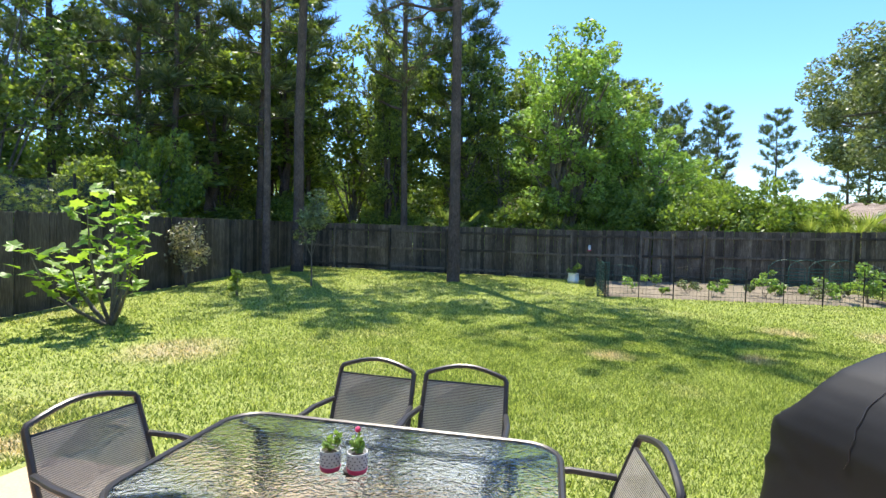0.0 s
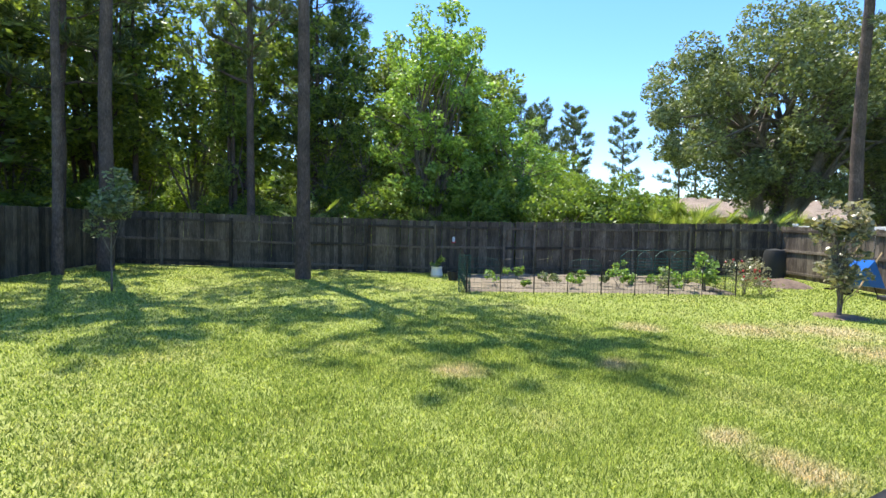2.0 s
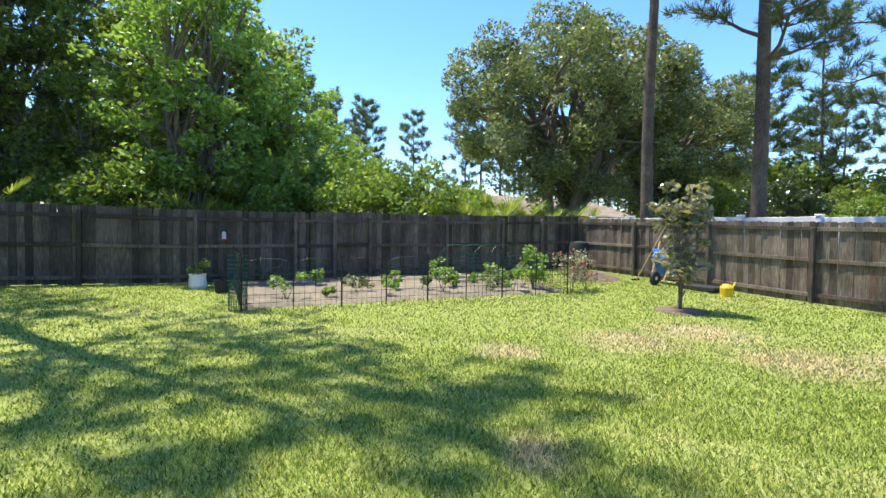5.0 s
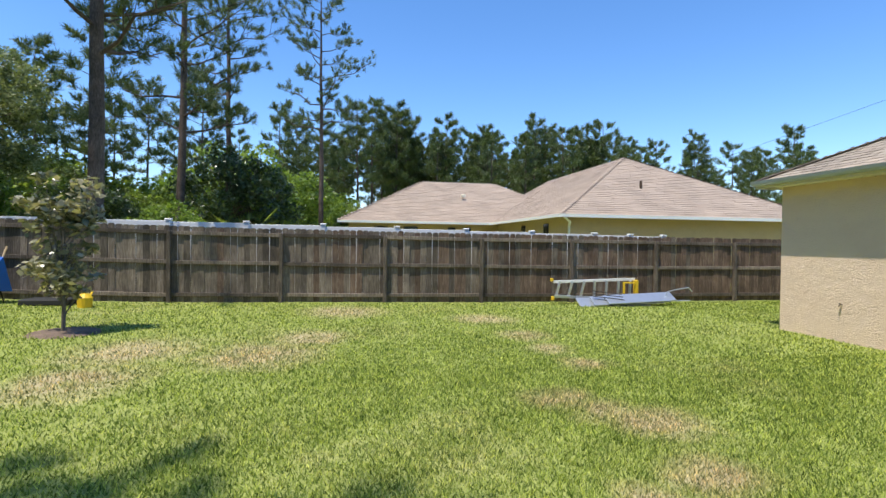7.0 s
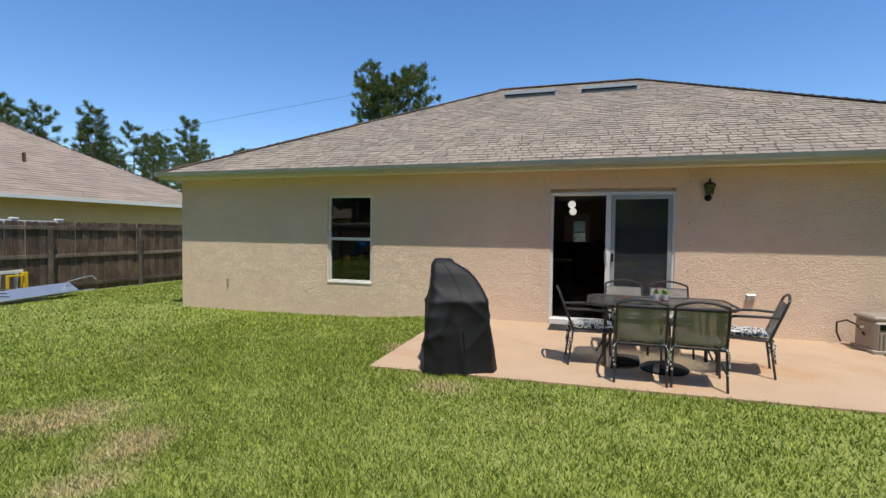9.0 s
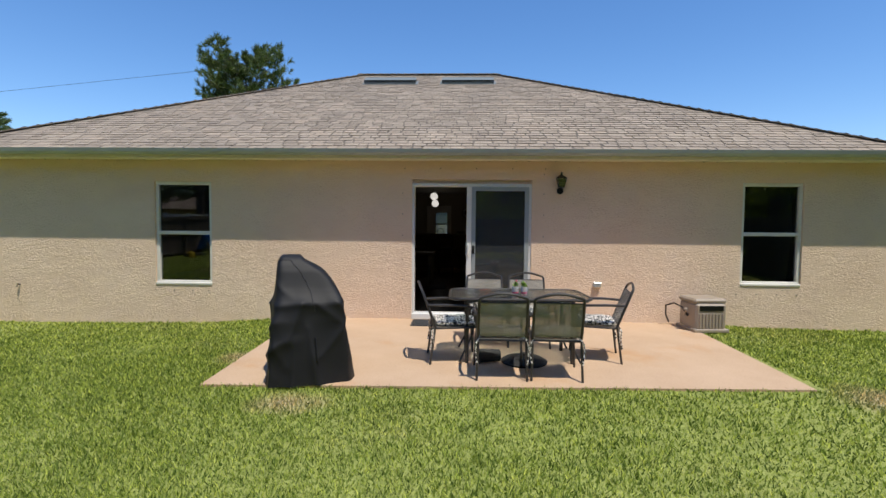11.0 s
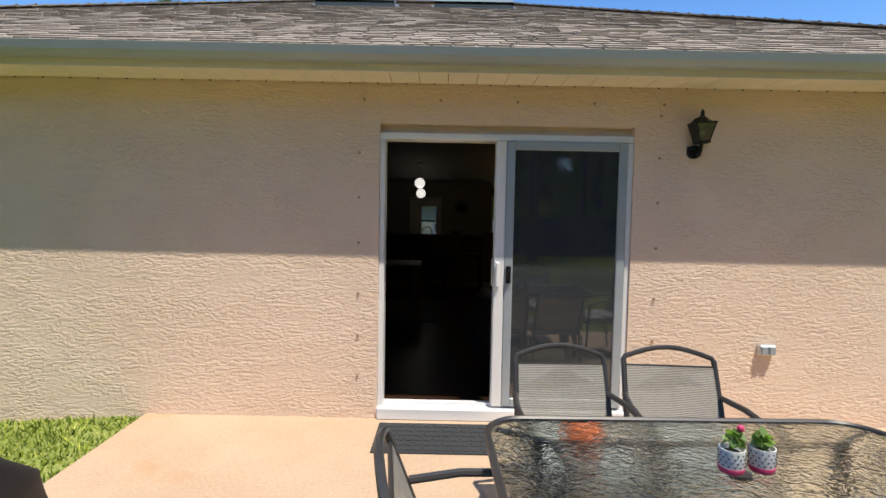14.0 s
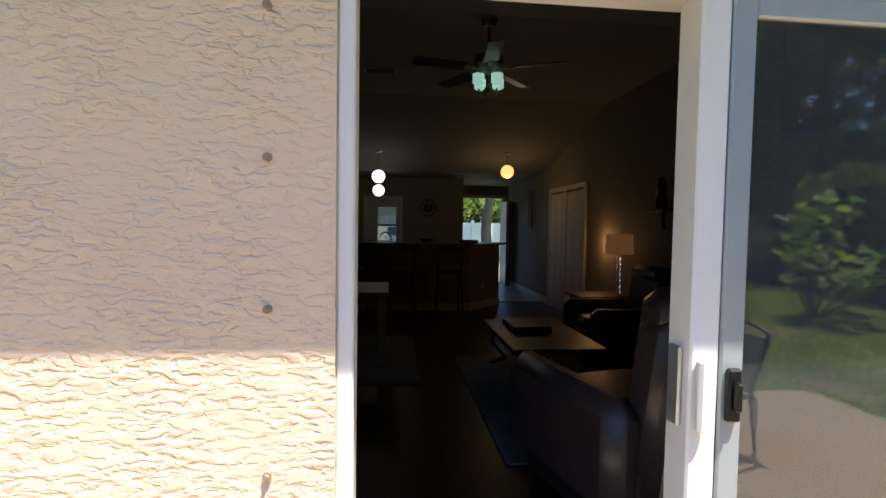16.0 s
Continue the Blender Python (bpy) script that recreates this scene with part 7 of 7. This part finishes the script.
def wall_things():
    e = thing("wall_art", pose(-3.075, -9.3, 1.88), "tall narrow pierced metal wall panel", "wall art")
    s = Shape().box((0.012, 0, 0), (0.02, 0.02, 0.8)).box((0.012, 0.13, 0), (0.02, 0.02, 0.8)).box((0.012, -0.13, 0), (0.02, 0.02, 0.8)).box((0.012, 0, 0.41), (0.02, 0.30, 0.02)).box((0.012, 0, -0.41), (0.02, 0.30, 0.02))
    for k in range(9):
        z = -0.36 + k * 0.09
        s.tube([(0.012, -0.12, z), (0.012, 0, z + 0.045), (0.012, 0.12, z)], 0.006, 4)
    part("panel", s, "art", e)
    c = thing("wall_clock", pose(-0.91, -9.88, 1.90, 90, 0, 180), "round pierced metal wall clock", "clock")
    c["label"] = "round metal wall clock above the kitchen"
    part("ring", Shape().lathe((0, 0, 0), [(0.19, 0), (0.20, 0.015), (0.17, 0.02), (0.16, 0.0)], 28), "art", c)
    for k in range(12):
        a = k * math.pi / 6
        part("numeral", Shape().box((0.13 * math.cos(a), 0.13 * math.sin(a), 0.015), (0.05, 0.02, 0.012), Matrix.Rotation(a, 3, "Z")), "alu", c)
    part("pointer", Shape().tube([(0, 0, 0.02), (0.06, 0.05, 0.02)], 0.006, 4).tube([(0, 0, 0.02), (-0.02, 0.11, 0.02)], 0.005, 4), "alu", c)
    v = thing("ceiling_register", pose(0.05, -4.6, 3.232), "white slotted air register in the ceiling", "air register")
    part("frame", Shape().box((0, 0, 0), (0.36, 0.16, 0.012), bevel=0.004), "paint_white", v)
    for k in range(6):
        part("slat", Shape().box((0, -0.055 + k * 0.022, -0.008), (0.32, 0.006, 0.008)), "art", v)
    sh = thing("wall_shelf", pose(-3.0, -4.0, 1.72), "dark carved wall shelf ornament", "shelf")
    part("shelf", Shape().box((0, 0, -0.02), (0.16, 0.34, 0.03), bevel=0.006).tube([(-0.04, 0, -0.03), (0.0, 0.05, -0.14), (-0.05, 0.0, -0.22)], 0.02, 6), "dark_wood", sh)
    orn = thing("ornament", pose(-3.0, -4.0, 1.72), "dark rounded ornament on the wall shelf", "ornament")
    part("figure", Shape().lathe((0, 0, -0.005), [(0.06, 0), (0.07, 0.1), (0.04, 0.18), (0.06, 0.26), (0.03, 0.34)], 14), "dark_wood", orn, smooth=True)


wall_things()
st = thing("bookcase", pose(-2.85, -2.75, 0.05), "dark low cabinet against the living room wall", "cabinet")
st["label"] = "dark low cabinet against the living room wall"
part("body", Shape().box((0, 0, 0.4), (0.4, 1.1, 0.8), bevel=0.01), "dark_wood", st)


# ---- seen through the front of the house ----
def street_side():
    structure("driveway", Shape().box((0.5, -19.0, -0.06), (7, 13, 0.14)), "tile")
    for cx, col in ((-0.35, "car"), (0.75, "dark_car")):
        e = thing("parked_car", pose(cx * 2.2, -21.5 - cx, 0.02, 0, 0, 88), "parked car in the front drive", "car", "parked cars")
        e["label"] = "silver grey parked car in the front drive" if col == "car" else "dark blue parked car in the front drive"
        o = [(-2.2, 0.35), (-2.2, 0.85), (-1.6, 0.98), (-1.0, 1.45), (0.7, 1.48), (1.3, 1.0), (2.2, 0.85), (2.25, 0.35)]
        n = len(o)
        s = Shape().add([(x, y, z) for y in (-0.85, 0.85) for x, z in o], [tuple(range(n)), tuple(range(n, 2 * n))[::-1]] + [(i, n + i, n + (i + 1) % n, (i + 1) % n) for i in range(n)])
        part("body", s, col, e)
        part("windscreen", Shape().box((1.02, 0, 1.24), (0.03, 1.5, 0.52), Matrix.Rotation(-0.85, 3, "Y")).box((-1.32, 0, 1.22), (0.03, 1.5, 0.6), Matrix.Rotation(0.85, 3, "Y")), "glass_dark", e)
        part("side_window", Shape().box((-0.15, 0.855, 1.22), (1.5, 0.02, 0.34)).box((-0.15, -0.855, 1.22), (1.5, 0.02, 0.34)), "glass_dark", e)
        for x in (-1.4, 1.4):
            for y in (-0.8, 0.8):
                w = part("wheel", Shape().tube([(x, y - 0.1, 0.33), (x, y + 0.1, 0.33)], 0.33, 20), "rubber", e)
                part("rim", Shape().tube([(x, y - 0.11, 0.33), (x, y + 0.11, 0.33)], 0.2, 14), "alu", w)
    f = thing("vinyl_fence", pose(0, 0, 0), "white vinyl fence across the front garden", "fence")
    f["label"] = "white vinyl privacy fence across the front garden"
    for i in range(7):
        x = -0.6 - i * 1.83
        part("post", Shape().box((x, -24, 0.9), (0.12, 0.12, 1.9), bevel=0.01), "white", f)
        part("panel", Shape().box((x - 0.915, -24, 0.88), (1.7, 0.03, 1.65)), "white", f)
    h = thing("street_house", pose(2.5, -38, 0), "pale house across the street", "house")
    h["label"] = "pale house with a flat wall across the street"
    part("wall", Shape().box((0, 0, 1.6), (14, 8, 3.4)), "pale_wall", h)
    part("roof", Shape().add([(-7.5, 4.6, 3.3), (7.5, 4.6, 3.3), (7.5, -4.6, 3.3), (-7.5, -4.6, 3.3), (-3, 0, 5.2), (3, 0, 5.2)], [(0, 1, 5, 4), (1, 2, 5), (2, 3, 4, 5), (3, 0, 4), (3, 2, 1, 0)]), "nb_roof", h)
    part("garage_door", Shape().box((-1.5, 4.03, 1.15), (4.8, 0.08, 2.2), bevel=0.02), "white", h)


M["dark_car"] = plain("dark_car_paint", (0.02, 0.04, 0.09), 0.25, 0.4)
M["pale_wall"] = plain("pale_render", (0.62, 0.58, 0.50), 0.85)
street_side()
plant("front_tree", PINES[1], -4.45, -21.5, -0.1, 0, (1.3, 1.3, 0.34), "pine trunk in the front garden")
for x, y in ((-7, -27), (-9.5, -26.5), (-12, -27), (-5, -27.5), (-3, -28)):
    plant("front_bush", BUSH[(int(x) % 3)], x, y, -0.1, x * 40, 1.7, "dense green bush behind the white fence", "bush", "front bushes")
e = palmetto(-6.6, -25.2, 1.6, "green palm fronds by the white fence")


# ---- roof shingles ----
A, B = (RX1, OH, EAVE_Z), (RX0, OH, EAVE_Z)
up_len = math.hypot(run, RZ - EAVE_Z)
courses("shingles_north", A, B, (ridge[1], RIDGE_Y, RZ), (ridge[0], RIDGE_Y, RZ), 0.143, 0.22, 0.008, roof, "shingle_far", 21, skip=lambda p: p.y > -1.05 and -3.0 < p.x < 2.6, count_parts=300, part_mat="shingle", slot=0.016)
courses("shingles_east", (RX1, RY0, EAVE_Z), (RX1, RY1, EAVE_Z), (ridge[1], RIDGE_Y, RZ), (ridge[1], RIDGE_Y, RZ), 0.143, 0.24, 0.008, roof, "shingle_far", 22, slot=0.014)
courses("shingles_west", (RX0, RY1, EAVE_Z), (RX0, RY0, EAVE_Z), (ridge[0], RIDGE_Y, RZ), (ridge[0], RIDGE_Y, RZ), 0.143, 0.4, 0.011, roof, "shingle_far", 23)
caps = Shape()
for (a, b) in (((RX1, RY1, EAVE_Z), (ridge[1], RIDGE_Y, RZ)), ((RX0, RY1, EAVE_Z), (ridge[0], RIDGE_Y, RZ)), ((ridge[0], RIDGE_Y, RZ), (ridge[1], RIDGE_Y, RZ)), ((RX1, RY0, EAVE_Z), (ridge[1], RIDGE_Y, RZ))):
    a, b = Vector(a), Vector(b)
    d = b - a
    n = int(d.length / 0.16)
    rot = d.to_track_quat("X", "Z").to_matrix()
    for i in range(n):
        caps.box(a + d * ((i + 0.5) / n) + Vector((0, 0, 0.012)), (0.20, 0.22, 0.012), rot @ Matrix.Rotation(-0.05, 3, "Y"))
o = part("hip_caps", caps, "shingle_far", roof, kind="stuff")


# ---- grass blades ----
def grass():
    rg = np.random.default_rng(77)
    def scatter(n, x0, x1, y0, y1):
        return np.stack([rg.uniform(x0, x1, n), rg.uniform(y0, y1, n)], 1)
    near_path = np.stack([rg.normal(1.2, 3.2, 420000), rg.normal(6.3, 2.6, 420000)], 1)
    near_path = near_path[(near_path[:, 1] > 0.02) & (near_path[:, 1] < 19.2) & (near_path[:, 0] < 11.6)]
    P = np.concatenate([near_path, scatter(330000, -11, 11.75, 0.02, 19.25), scatter(20000, 1.6, 5.5, 0.02, 4), scatter(20000, -7, -4, 0.02, 4), scatter(45000, 7.55, 11.7, -9, 0.02), scatter(15000, -8.9, -7.4, -5, 0.02)])
    x, y = P[:, 0], P[:, 1]
    n1 = np.sin(x * 2.1 + 1.3 * np.sin(y * 1.7)) * np.sin(y * 2.3 + 1.1 * np.sin(x * 1.9)) + 0.5 * np.sin(x * 5.3 + y * 4.1)
    keep = rg.random(len(P)) < 0.84 + 0.08 * n1
    keep &= ~((x < 1.62 + 0.04 * (3.3 - y)) & (x > -4.10) & (y < 3.29 + (x - 1.62) * 0.039))
    keep &= ~((x > 0.75) & (x < 7.7) & (y > 14.85) & (y < 19.2))
    wx = -9.0 - 2.7 * y / 19.45
    keep &= x > wx + 0.12
    x, y, n1 = x[keep], y[keep], n1[keep]
    n = len(x)
    away = np.hypot(x - 1.2, y - 6.3)
    h = (0.018 + 0.034 * rg.random(n)) * (1 + 0.10 * n1)
    w = np.clip(0.0036 + 0.0009 * away, 0.0036, 0.012) * (0.7 + 0.6 * rg.random(n))
    a, l = rg.uniform(0, 2 * np.pi, n), rg.uniform(0.2, 1.0, n) * h
    la = rg.uniform(0, 2 * np.pi, n)
    z = lawn_z(x, y) - 0.006
    C = np.stack([x, y, z], 1)
    S = np.stack([np.cos(a) * w, np.sin(a) * w, np.zeros(n)], 1)
    T = C + np.stack([np.cos(la) * l, np.sin(la) * l, h], 1)
    V = np.stack([C - S, C + S, T], 1).reshape(-1, 3)
    tagged(new("grass", tri_mesh("grass", V, np.arange(n * 3).reshape(-1, 3), "blades")), label="short green lawn grass blades with dry patches", category="grass", kind="stuff")


grass()
